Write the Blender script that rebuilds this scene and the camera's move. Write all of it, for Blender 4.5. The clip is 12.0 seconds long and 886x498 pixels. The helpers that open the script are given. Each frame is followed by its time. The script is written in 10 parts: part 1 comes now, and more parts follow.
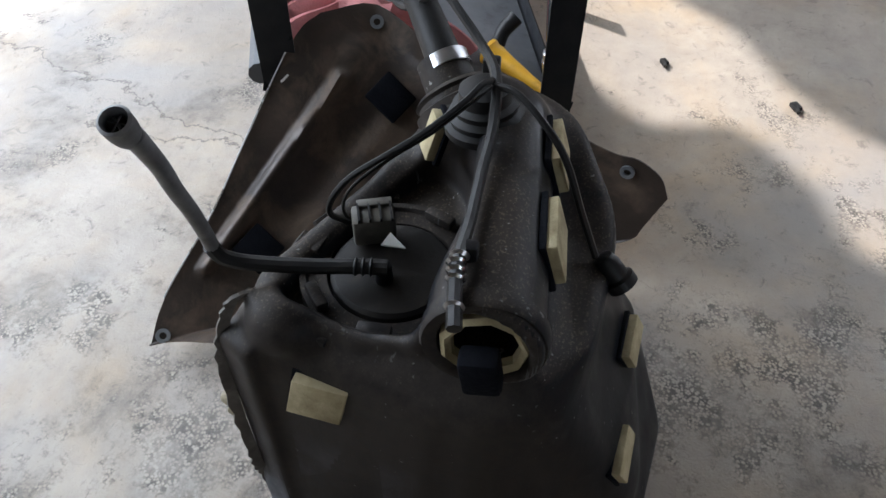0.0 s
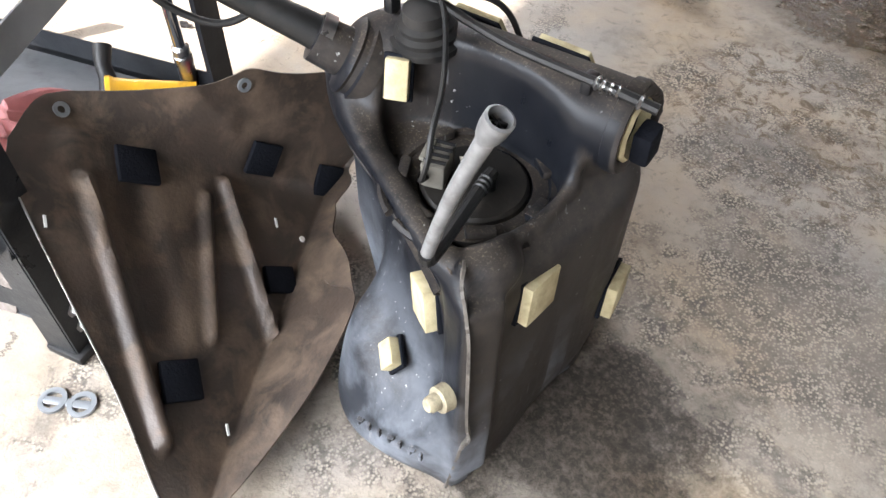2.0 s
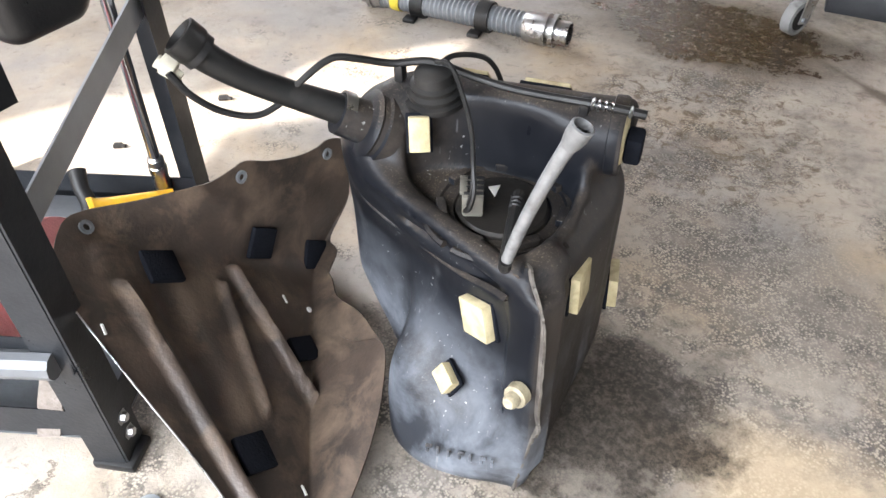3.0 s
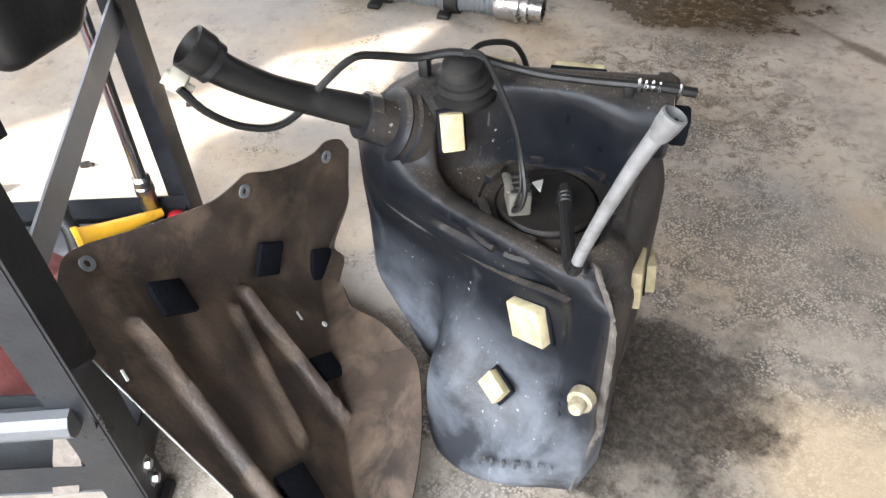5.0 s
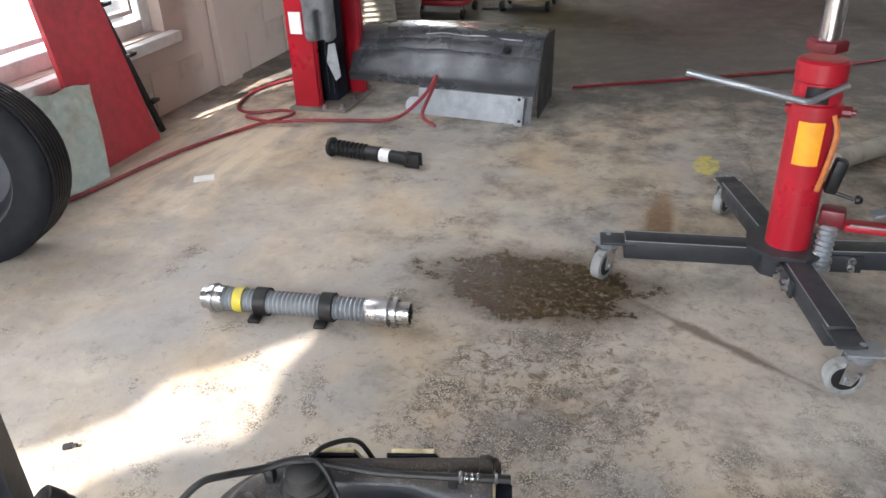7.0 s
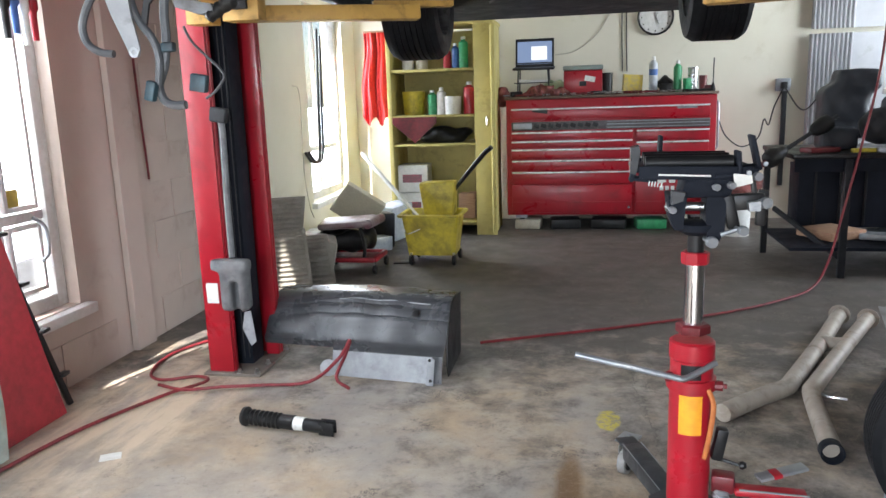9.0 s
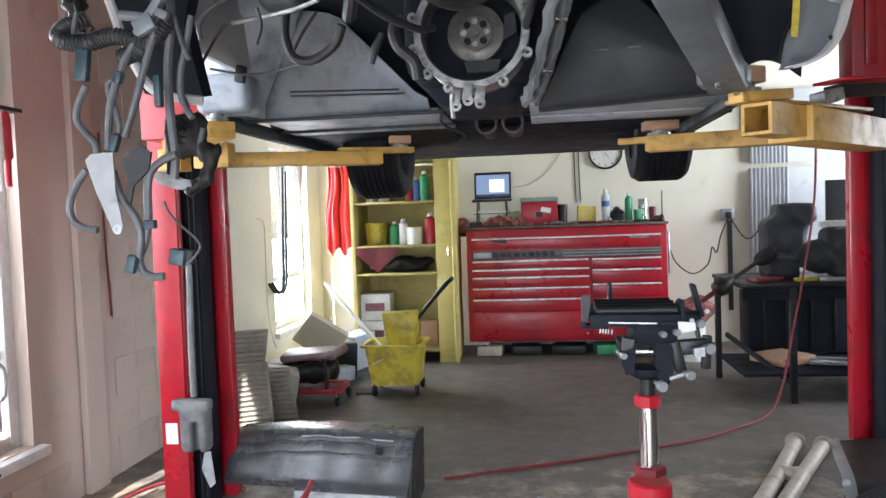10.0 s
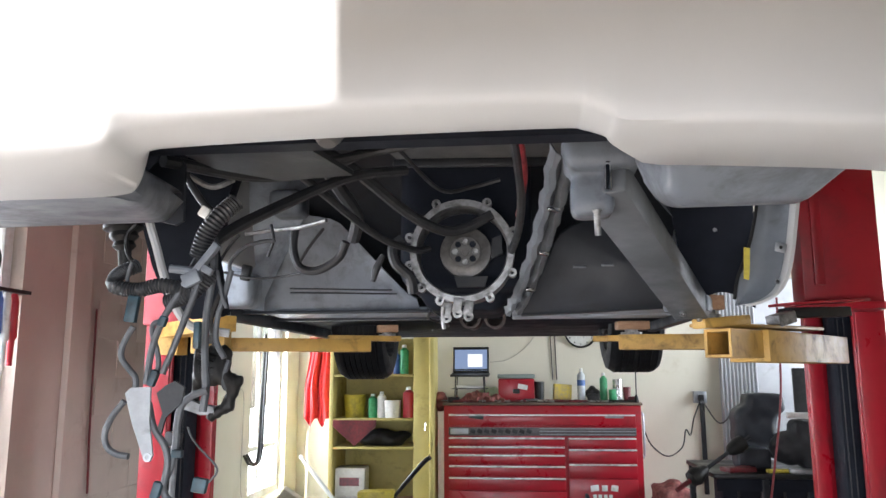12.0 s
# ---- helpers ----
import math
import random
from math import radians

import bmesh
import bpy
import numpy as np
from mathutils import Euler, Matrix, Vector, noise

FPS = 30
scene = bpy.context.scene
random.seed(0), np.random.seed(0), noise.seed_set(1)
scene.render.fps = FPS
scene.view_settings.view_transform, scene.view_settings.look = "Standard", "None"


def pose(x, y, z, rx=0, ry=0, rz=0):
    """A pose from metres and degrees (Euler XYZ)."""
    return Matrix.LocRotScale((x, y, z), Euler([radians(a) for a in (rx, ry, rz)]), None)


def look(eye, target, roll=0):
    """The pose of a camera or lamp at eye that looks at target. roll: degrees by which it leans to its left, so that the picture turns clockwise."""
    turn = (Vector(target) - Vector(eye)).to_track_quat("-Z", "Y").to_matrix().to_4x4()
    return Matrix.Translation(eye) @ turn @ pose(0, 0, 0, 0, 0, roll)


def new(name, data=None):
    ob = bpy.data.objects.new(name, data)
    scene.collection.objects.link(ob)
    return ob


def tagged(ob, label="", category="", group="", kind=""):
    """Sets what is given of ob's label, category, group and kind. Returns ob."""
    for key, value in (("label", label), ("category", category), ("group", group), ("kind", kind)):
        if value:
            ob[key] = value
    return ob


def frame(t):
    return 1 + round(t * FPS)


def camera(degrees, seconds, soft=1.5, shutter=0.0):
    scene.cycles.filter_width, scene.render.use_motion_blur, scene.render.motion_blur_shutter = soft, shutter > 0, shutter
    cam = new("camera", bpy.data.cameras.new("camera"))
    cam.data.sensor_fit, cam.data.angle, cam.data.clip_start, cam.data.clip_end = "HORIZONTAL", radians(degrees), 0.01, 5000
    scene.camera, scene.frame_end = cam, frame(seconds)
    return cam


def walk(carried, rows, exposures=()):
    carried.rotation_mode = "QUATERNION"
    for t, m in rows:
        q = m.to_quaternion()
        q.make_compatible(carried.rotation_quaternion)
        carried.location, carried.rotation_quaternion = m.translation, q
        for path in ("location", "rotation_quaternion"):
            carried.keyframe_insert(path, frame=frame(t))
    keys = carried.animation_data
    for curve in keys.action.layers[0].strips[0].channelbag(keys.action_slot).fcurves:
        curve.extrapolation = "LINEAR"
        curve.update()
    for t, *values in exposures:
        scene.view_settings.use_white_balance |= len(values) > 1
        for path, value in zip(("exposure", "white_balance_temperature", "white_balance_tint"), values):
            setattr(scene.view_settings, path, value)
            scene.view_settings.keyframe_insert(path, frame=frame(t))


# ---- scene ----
cam = camera(60.8, 12.0)
PATH = [
    (0, (0.378, 1.086, 0.782), (-0.886, 0.609, -0.693), 0.5),
    (0.5, (0.301, 0.966, 0.719), (-0.962, 0.795, -0.823), 1.0),
    (1, (0.321, 0.848, 0.728), (-0.875, 1.06, -0.861), 3.4),
    (1.5, (0.323, 0.675, 0.759), (-0.734, 1.309, -0.816), 4.7),
    (2, (0.359, 0.558, 0.802), (-0.584, 1.463, -0.712), 1.9),
    (2.5, (0.375, 0.441, 0.853), (-0.496, 1.558, -0.56), -0.4),
    (3, (0.3, 0.364, 0.841), (-0.481, 1.6, -0.523), -0.5),
    (3.2, (0.258, 0.346, 0.834), (-0.457, 1.614, -0.538), 0.0),
    (5, (0.188, 0.367, 0.824), (-0.456, 1.637, -0.58), -2.1),
    (5.5, (0.191, 0.369, 0.816), (-0.44, 1.649, -0.584), -1.4),
    (6, (0.215, 0.384, 0.871), (-0.409, 1.753, -0.447), -1.5),
    (6.2, (0.215, 0.397, 0.895), (-0.391, 1.833, -0.358), -1.2),
    (6.5, (0.239, 0.416, 0.956), (-0.347, 1.956, -0.178), -1.7),
    (7, (0.257, 0.428, 1.026), (-0.289, 2.1, 0.075), -2.3),
    (7.2, (0.256, 0.431, 1.053), (-0.274, 2.14, 0.159), -2.4),
    (8.8, (0.302, 0.373, 1.187), (-0.093, 2.277, 0.718), -2.1),
    (9, (0.296, 0.379, 1.188), (-0.074, 2.304, 0.79), -1.9),
    (9.5, (0.31, 0.353, 1.212), (-0.003, 2.315, 0.982), -1.6),
    (10, (0.313, 0.305, 1.268), (0.045, 2.285, 1.181), -2.1),
    (10.5, (0.312, 0.243, 1.318), (0.068, 2.228, 1.343), -1.8),
    (11, (0.308, 0.189, 1.358), (0.085, 2.172, 1.499), -1.3),
    (11.5, (0.3, 0.14, 1.385), (0.093, 2.115, 1.626), -0.9),
    (12, (0.294, 0.111, 1.411), (0.101, 2.075, 1.737), -0.2),
]
EXPOSURES = [(0, 0.65, 6050, 13), (0.6, 1.15, 5950, 12), (1, 1.52, 6350, 14), (1.5, 1.84, 6450, 14), (2, 2.0, 6550, 15), (5.5, 1.93, 6500, 14), (7, 1.8, 6400, 14), (9, 1.9, 6300, 13), (10, 2.05, 6250, 14), (10.5, 2.14, 6220, 15), (11, 2.12, 6200, 15), (11.5, 2.05, 6250, 15), (12, 1.95, 6350, 15)]
walk(cam, [(t, look(eye, target, roll)) for t, eye, target, roll in PATH], EXPOSURES)

# ---- world and light ----
SUN_DIR = Vector((0.186, 0.72, -0.669)).normalized()  # the way that sunlight travels
world = bpy.data.worlds.new("world")
scene.world = world
world.use_nodes = True
wn = world.node_tree.nodes
sky = wn.new("ShaderNodeTexSky")
sky.sky_type, sky.sun_disc = "NISHITA", False
sky.sun_elevation, sky.sun_rotation = radians(42), radians(194.5)
wn["Background"].inputs["Strength"].default_value = 0.05
world.node_tree.links.new(sky.outputs[0], wn["Background"].inputs["Color"])
sun = new("sun", bpy.data.lights.new("sun", "SUN"))
sun.data.energy, sun.data.angle, sun.data.color = 5.0, radians(0.5), (1.0, 0.95, 0.87)
sun.matrix_world = look((0, 0, 8), Vector((0, 0, 8)) + SUN_DIR)


def sky_panel(name, m, sx, sy, power, colour=(0.86, 0.94, 1.0)):
    """Daylight at the place of an opening, for seen and added ones alike."""
    data = bpy.data.lights.new(name, "AREA")
    data.shape, data.size, data.size_y, data.energy, data.color = "RECTANGLE", sx, sy, power, colour
    ob = new(name, data)
    ob.matrix_world = m
    return ob


sky_panel("door_daylight", look((-0.3, -1.05, 1.15), (-0.25, -0.6, -0.25)), 2.6, 1.8, 76)
# fill light at an added, unseen east opening, to brighten the back wall
sky_panel("window_and_fill_daylight", look((4.5, 5.9, 1.7), (1.2, 7.2, 1.2)), 1.9, 1.5, 48)
sky_panel("window_and_fill_daylight", look((-2.0, 2.45, 1.3), (0, 2.45, 0.9)), 1.5, 2.0, 15)
sky_panel("window_and_fill_daylight", look((-2.0, 6.75, 1.1), (0, 6.75, 0.9)), 0.9, 1.5, 19)


# ---- building blocks ----
def thing(name, at, label, category, group="", kind=""):
    ob = new(name)
    ob.empty_display_size = 0.05
    ob.location = at
    return tagged(ob, label, category, group, kind)


def part(name, bm, material, parent=None, label="", smooth=True, angle=35):
    """One mesh of its own; its bmesh is in world coordinates."""
    bmesh.ops.recalc_face_normals(bm, faces=bm.faces)
    me = bpy.data.meshes.new(name)
    bm.to_mesh(me)
    bm.free()
    me.materials.append(material)
    if smooth:
        me.shade_smooth()
        me.set_sharp_from_angle(angle=radians(angle))
    ob = new(name, me)
    if parent is not None:
        root = parent
        while root.parent is not None:
            root = root.parent
        me.transform(Matrix.Translation(-root.location))
        ob.parent = parent
    if label:
        ob["label"] = label
    return ob


def solo(name, bm, material, label, category, at=None, group="", kind="", smooth=True):
    """A thing that is one mesh, with its origin at its base."""
    if at is None:
        lo = [min(v.co[i] for v in bm.verts) for i in range(3)]
        hi = [max(v.co[i] for v in bm.verts) for i in range(3)]
        at = ((lo[0] + hi[0]) / 2, (lo[1] + hi[1]) / 2, lo[2])
    ob = part(name, bm, material, smooth=smooth)
    ob.data.transform(Matrix.Translation(-Vector(at)))
    ob.location = at
    return tagged(ob, label, category, group, kind)


def bms():
    return bmesh.new()


def obox(bm, c, s, rot=(0, 0, 0), bev=0.0):
    m = Matrix.LocRotScale(c, Euler([radians(a) for a in rot]), s)
    vs = bmesh.ops.create_cube(bm, size=1.0, matrix=m)["verts"]
    if bev > 0:
        es = list({e for v in vs for e in v.link_edges})
        bmesh.ops.bevel(bm, geom=es, offset=bev, segments=2, profile=0.5, affect="EDGES")
    return bm


def box(bm, x0, x1, y0, y1, z0, z1, bev=0.0):
    return obox(bm, ((x0 + x1) / 2, (y0 + y1) / 2, (z0 + z1) / 2), (abs(x1 - x0), abs(y1 - y0), abs(z1 - z0)), bev=bev)


def frames_along(pts):
    out, up = [], None
    n = len(pts)
    for i in range(n):
        d = (pts[min(i + 1, n - 1)] - pts[max(i - 1, 0)]).normalized()
        if up is None:
            up = d.orthogonal().normalized()
        up = (up - d * up.dot(d)).normalized()
        out.append((up, d.cross(up)))
    return out


def curve(pts, k=6):
    """Catmull-Rom through the points."""
    p = [Vector(q) for q in pts]
    if len(p) < 3:
        return p
    p = [2 * p[0] - p[1]] + p + [2 * p[-1] - p[-2]]
    out = []
    for i in range(1, len(p) - 2):
        a, b, c, d = p[i - 1 : i + 3]
        for j in range(k):
            t = j / k
            out.append(0.5 * (2 * b + (c - a) * t + (2 * a - 5 * b + 4 * c - d) * t * t + (3 * b - a - 3 * c + d) * t**3))
    return out + [p[-2]]


def tube(bm, pts, r, seg=8, k=6, ribs=0.0, pitch=0.008):
    """A round tube along a smooth line; r may be a list for the points; ribs makes it corrugated."""
    p = curve(pts, k) if k > 1 else [Vector(q) for q in pts]
    if ribs > 0:
        q, acc = [p[0]], 0.0
        for a, b in zip(p, p[1:]):
            length = (b - a).length
            m = max(1, int(length / (pitch / 2)))
            q += [a.lerp(b, (j + 1) / m) for j in range(m)]
        p = q
    fr = frames_along(p)
    rings = []
    for i, (c, (u, v)) in enumerate(zip(p, fr)):
        if isinstance(r, (list, tuple)):
            f = i / (len(p) - 1) * (len(r) - 1)
            j = min(int(f), len(r) - 2)
            rr = r[j] + (r[j + 1] - r[j]) * (f - j)
        else:
            rr = r
        if ribs > 0 and i % 2:
            rr -= ribs
        rings.append([bm.verts.new(c + (u * math.cos(2 * math.pi * s / seg) + v * math.sin(2 * math.pi * s / seg)) * rr) for s in range(seg)])
    for a, b in zip(rings, rings[1:]):
        for s in range(seg):
            bm.faces.new((a[s], a[(s + 1) % seg], b[(s + 1) % seg], b[s]))
    bm.faces.new(rings[0])
    bm.faces.new(rings[-1])
    return bm


def cyl(bm, p0, p1, r0, r1=None, seg=20):
    return tube(bm, [p0, p1], [r0, r0 if r1 is None else r1], seg, 1)


def lathe(bm, o, axis, profile, seg=28):
    """A turned body: profile of (radius, height along the axis)."""
    o, a = Vector(o), Vector(axis).normalized()
    u = a.orthogonal().normalized()
    v = a.cross(u)
    rings = []
    for r, h in profile:
        if r < 1e-6:
            rings.append([bm.verts.new(o + a * h)])
        else:
            rings.append([bm.verts.new(o + a * h + (u * math.cos(2 * math.pi * s / seg) + v * math.sin(2 * math.pi * s / seg)) * r) for s in range(seg)])
    for p, q in zip(rings, rings[1:]):
        for s in range(seg):
            t = (s + 1) % seg
            if len(p) == 1 and len(q) == 1:
                continue
            if len(p) == 1:
                bm.faces.new((p[0], q[t], q[s]))
            elif len(q) == 1:
                bm.faces.new((p[s], p[t], q[0]))
            else:
                bm.faces.new((p[s], p[t], q[t], q[s]))
    return bm


def hull(bm, pts):
    vs = [bm.verts.new(p) for p in pts]
    got = bmesh.ops.convex_hull(bm, input=vs)
    bmesh.ops.delete(bm, geom=[g for g in got["geom_interior"] if isinstance(g, bmesh.types.BMVert)], context="VERTS")
    return bm


def prism(bm, poly, vec):
    """A flat polygon with thickness."""
    a = [bm.verts.new(p) for p in poly]
    b = [bm.verts.new(Vector(p) + Vector(vec)) for p in poly]
    bm.faces.new(a)
    bm.faces.new(b[::-1])
    for i in range(len(a)):
        j = (i + 1) % len(a)
        bm.faces.new((a[i], b[i], b[j], a[j]))
    return bm


def sheet(bm, grid, thick, closed=False):
    """A surface through a grid of points, with thickness along its normals."""
    n, m = len(grid), len(grid[0])
    g = [[Vector(p) for p in row] for row in grid]
    nor = []
    for i in range(n):
        row = []
        for j in range(m):
            du = g[min(i + 1, n - 1)][j] - g[max(i - 1, 0)][j]
            dv = g[i][min(j + 1, m - 1)] - g[i][max(j - 1, 0)]
            row.append(du.cross(dv).normalized())
        nor.append(row)
    A = [[bm.verts.new(g[i][j]) for j in range(m)] for i in range(n)]
    B = [[bm.verts.new(g[i][j] - nor[i][j] * thick) for j in range(m)] for i in range(n)]
    for i in range(n - 1):
        for j in range(m - 1):
            bm.faces.new((A[i][j], A[i][j + 1], A[i + 1][j + 1], A[i + 1][j]))
            bm.faces.new((B[i][j], B[i + 1][j], B[i + 1][j + 1], B[i][j + 1]))
    rim = [(i, 0) for i in range(n)] + [(n - 1, j) for j in range(1, m)] + [(i, m - 1) for i in range(n - 2, -1, -1)] + [(0, j) for j in range(m - 2, 0, -1)]
    for (i, j), (p, q) in zip(rim, rim[1:] + rim[:1]):
        bm.faces.new((A[i][j], A[p][q], B[p][q], B[i][j]))
    return bm


def bar(bm, a, b, w, h, up=(0, 0, 1), bev=0.0):
    """A straight bar of rectangular section from a to b."""
    a, b = Vector(a), Vector(b)
    d = (b - a).normalized()
    s = d.cross(Vector(up)).normalized()
    t = s.cross(d)
    m = Matrix((s, d, t)).transposed().to_4x4()
    m.translation = (a + b) / 2
    vs = bmesh.ops.create_cube(bm, size=1.0, matrix=m @ Matrix.Diagonal((w, (b - a).length, h, 1)))["verts"]
    if bev > 0:
        bmesh.ops.bevel(bm, geom=list({e for v in vs for e in v.link_edges}), offset=bev, segments=2, profile=0.5, affect="EDGES")
    return bm


def nets(bm, f, lo, hi, h):
    """The surface f = 0 of a smooth solid, by surface nets."""
    ax = [np.arange(lo[i], hi[i] + h, h) for i in range(3)]
    X, Y, Z = np.meshgrid(*ax, indexing="ij")
    F = f(X, Y, Z)
    S = F < 0
    nx, ny, nz = F.shape
    acc = np.zeros((nx - 1, ny - 1, nz - 1, 3))
    cnt = np.zeros((nx - 1, ny - 1, nz - 1))
    corner = [(0, 0, 0), (1, 0, 0), (0, 1, 0), (1, 1, 0), (0, 0, 1), (1, 0, 1), (0, 1, 1), (1, 1, 1)]
    cut = lambda A, c: A[c[0] : nx - 1 + c[0], c[1] : ny - 1 + c[1], c[2] : nz - 1 + c[2]]
    for a in range(8):
        for b in range(a + 1, 8):
            ca, cb = np.array(corner[a]), np.array(corner[b])
            if abs(ca - cb).sum() != 1:
                continue
            fa, fb = cut(F, ca), cut(F, cb)
            on = (fa < 0) != (fb < 0)
            t = np.where(on, fa / np.where(on, fa - fb, 1), 0)
            for k in range(3):
                acc[..., k] += np.where(on, ca[k] + t * (cb[k] - ca[k]), 0)
            cnt += on
    live = cnt > 0
    index = -np.ones(live.shape, int)
    index[live] = np.arange(live.sum())
    cell = np.argwhere(live)
    place = (cell + acc[live] / cnt[live][:, None]) * h + np.array(lo)
    vs = [bm.verts.new(p) for p in place.tolist()]
    for axis in range(3):
        o = [k for k in range(3) if k != axis]
        A = np.swapaxes(S, 0, axis) if axis else S
        d = np.zeros(3, int)
        d[axis] = 1
        sl0 = [slice(1, s - 1) for s in S.shape]
        sl0[axis] = slice(0, S.shape[axis] - 1)
        sl1 = list(sl0)
        sl1[axis] = slice(1, S.shape[axis])
        change = S[tuple(sl0)] != S[tuple(sl1)]
        for c in np.argwhere(change):
            p = c.copy()
            for k in o:
                p[k] += 1
            q = []
            for da, db in ((0, 0), (1, 0), (1, 1), (0, 1)):
                w = p.copy()
                w[o[0]] -= da
                w[o[1]] -= db
                q.append(index[tuple(w)])
            if min(q) >= 0:
                try:
                    bm.faces.new([vs[i] for i in q])
                except ValueError:
                    pass
    return bm


def smin(a, b, k):
    hh = np.clip(0.5 + 0.5 * (b - a) / k, 0, 1)
    return b + (a - b) * hh - k * hh * (1 - hh)


def smax(a, b, k):
    return -smin(-a, -b, k)


def s_poly(X, Y, poly, k=0.02):
    """A convex outline, counter-clockwise."""
    d = None
    for (x0, y0), (x1, y1) in zip(poly, poly[1:] + poly[:1]):
        ex, ey = x1 - x0, y1 - y0
        le = math.hypot(ex, ey)
        e = ((X - x0) * ey - (Y - y0) * ex) / le
        d = e if d is None else smax(d, e, k)
    return d


def s_cap(X, Y, Z, a, b, r):
    a, b = np.array(a), np.array(b)
    d = b - a
    t = np.clip(((X - a[0]) * d[0] + (Y - a[1]) * d[1] + (Z - a[2]) * d[2]) / d.dot(d), 0, 1)
    return np.sqrt((X - a[0] - t * d[0]) ** 2 + (Y - a[1] - t * d[1]) ** 2 + (Z - a[2] - t * d[2]) ** 2) - r


def s_ell(X, Y, Z, c, r):
    k = np.sqrt(((X - c[0]) / r[0]) ** 2 + ((Y - c[1]) / r[1]) ** 2 + ((Z - c[2]) / r[2]) ** 2)
    return (k - 1) * min(r)


def s_box(X, Y, Z, c, s, r=0.01):
    q = [np.abs(A - c[i]) - s[i] / 2 + r for i, A in enumerate((X, Y, Z))]
    return np.sqrt(sum(np.maximum(a, 0) ** 2 for a in q)) + np.minimum(np.maximum(np.maximum(q[0], q[1]), q[2]), 0) - r


# ---- materials ----
def ramp(nt, src, stops):
    r = nt.nodes.new("ShaderNodeValToRGB")
    e = r.color_ramp.elements
    while len(e) < len(stops):
        e.new(0.5)
    for el, (p, c) in zip(e, stops):
        el.position = p
        el.color = (*c, 1) if isinstance(c, tuple) else (c, c, c, 1)
    nt.links.new(src, r.inputs[0])
    return r.outputs[0]


def noise_tex(nt, coord, scale, detail=6.0, rough=0.6, stretch=None, warp=0.0):
    if stretch:
        mp = nt.nodes.new("ShaderNodeMapping")
        mp.inputs["Scale"].default_value = stretch
        nt.links.new(coord, mp.inputs[0])
        coord = mp.outputs[0]
    n = nt.nodes.new("ShaderNodeTexNoise")
    n.inputs["Scale"].default_value, n.inputs["Detail"].default_value, n.inputs["Roughness"].default_value = scale, detail, rough
    n.inputs["Distortion"].default_value = warp
    nt.links.new(coord, n.inputs["Vector"])
    return n.outputs["Fac"]


def mixc(nt, fac, a, b, mode="MIX"):
    m = nt.nodes.new("ShaderNodeMix")
    m.data_type, m.blend_type = "RGBA", mode
    for sock, v in ((m.inputs[0], fac), (m.inputs[6], a), (m.inputs[7], b)):
        if isinstance(v, bpy.types.NodeSocket):
            nt.links.new(v, sock)
        elif isinstance(v, tuple):
            sock.default_value = (*v, 1)
        else:
            sock.default_value = v
    return m.outputs[2]


def mat(name, c, c2=None, rough=0.5, metal=0.0, scale=30.0, bump=0.15, dirt=None, dirt_at=(0.55, 0.75), dirt_scale=6.0, rvar=0.15, fine=220.0, coat=0.0, stretch=None, spec=0.5):
    """A worn surface: two tones, dirt in patches, fine relief and uneven gloss."""
    m = bpy.data.materials.new(name)
    m.use_nodes = True
    nt = m.node_tree
    b = nt.nodes["Principled BSDF"]
    co = nt.nodes.new("ShaderNodeTexCoord").outputs["Object"]
    c2 = c2 or tuple(v * 0.72 for v in c)
    n1 = noise_tex(nt, co, scale, stretch=stretch)
    col = mixc(nt, ramp(nt, n1, [(0.35, 0.0), (0.68, 1.0)]), c, c2)
    n2 = noise_tex(nt, co, dirt_scale, 8, 0.65, warp=0.4)
    if dirt:
        col = mixc(nt, ramp(nt, n2, [(dirt_at[0], 0.0), (dirt_at[1], 0.85)]), col, dirt)
    nf = noise_tex(nt, co, fine, 3)
    nt.links.new(col, b.inputs["Base Color"])
    b.inputs["Metallic"].default_value = metal
    nt.links.new(ramp(nt, n2, [(0.3, max(0.03, rough - rvar)), (0.7, min(1.0, rough + rvar))]), b.inputs["Roughness"])
    b.inputs["Coat Weight"].default_value = coat
    b.inputs["Specular IOR Level"].default_value = spec
    bp = nt.nodes.new("ShaderNodeBump")
    bp.inputs["Strength"].default_value, bp.inputs["Distance"].default_value = bump, 0.002
    nt.links.new(nf, bp.inputs["Height"])
    nt.links.new(bp.outputs[0], b.inputs["Normal"])
    return m


def emit(name, c, strength):
    m = bpy.data.materials.new(name)
    m.use_nodes = True
    b = m.node_tree.nodes["Principled BSDF"]
    b.inputs["Base Color"].default_value = (0.02, 0.02, 0.02, 1)
    b.inputs["Emission Color"].default_value = (*c, 1)
    b.inputs["Emission Strength"].default_value = strength
    return m




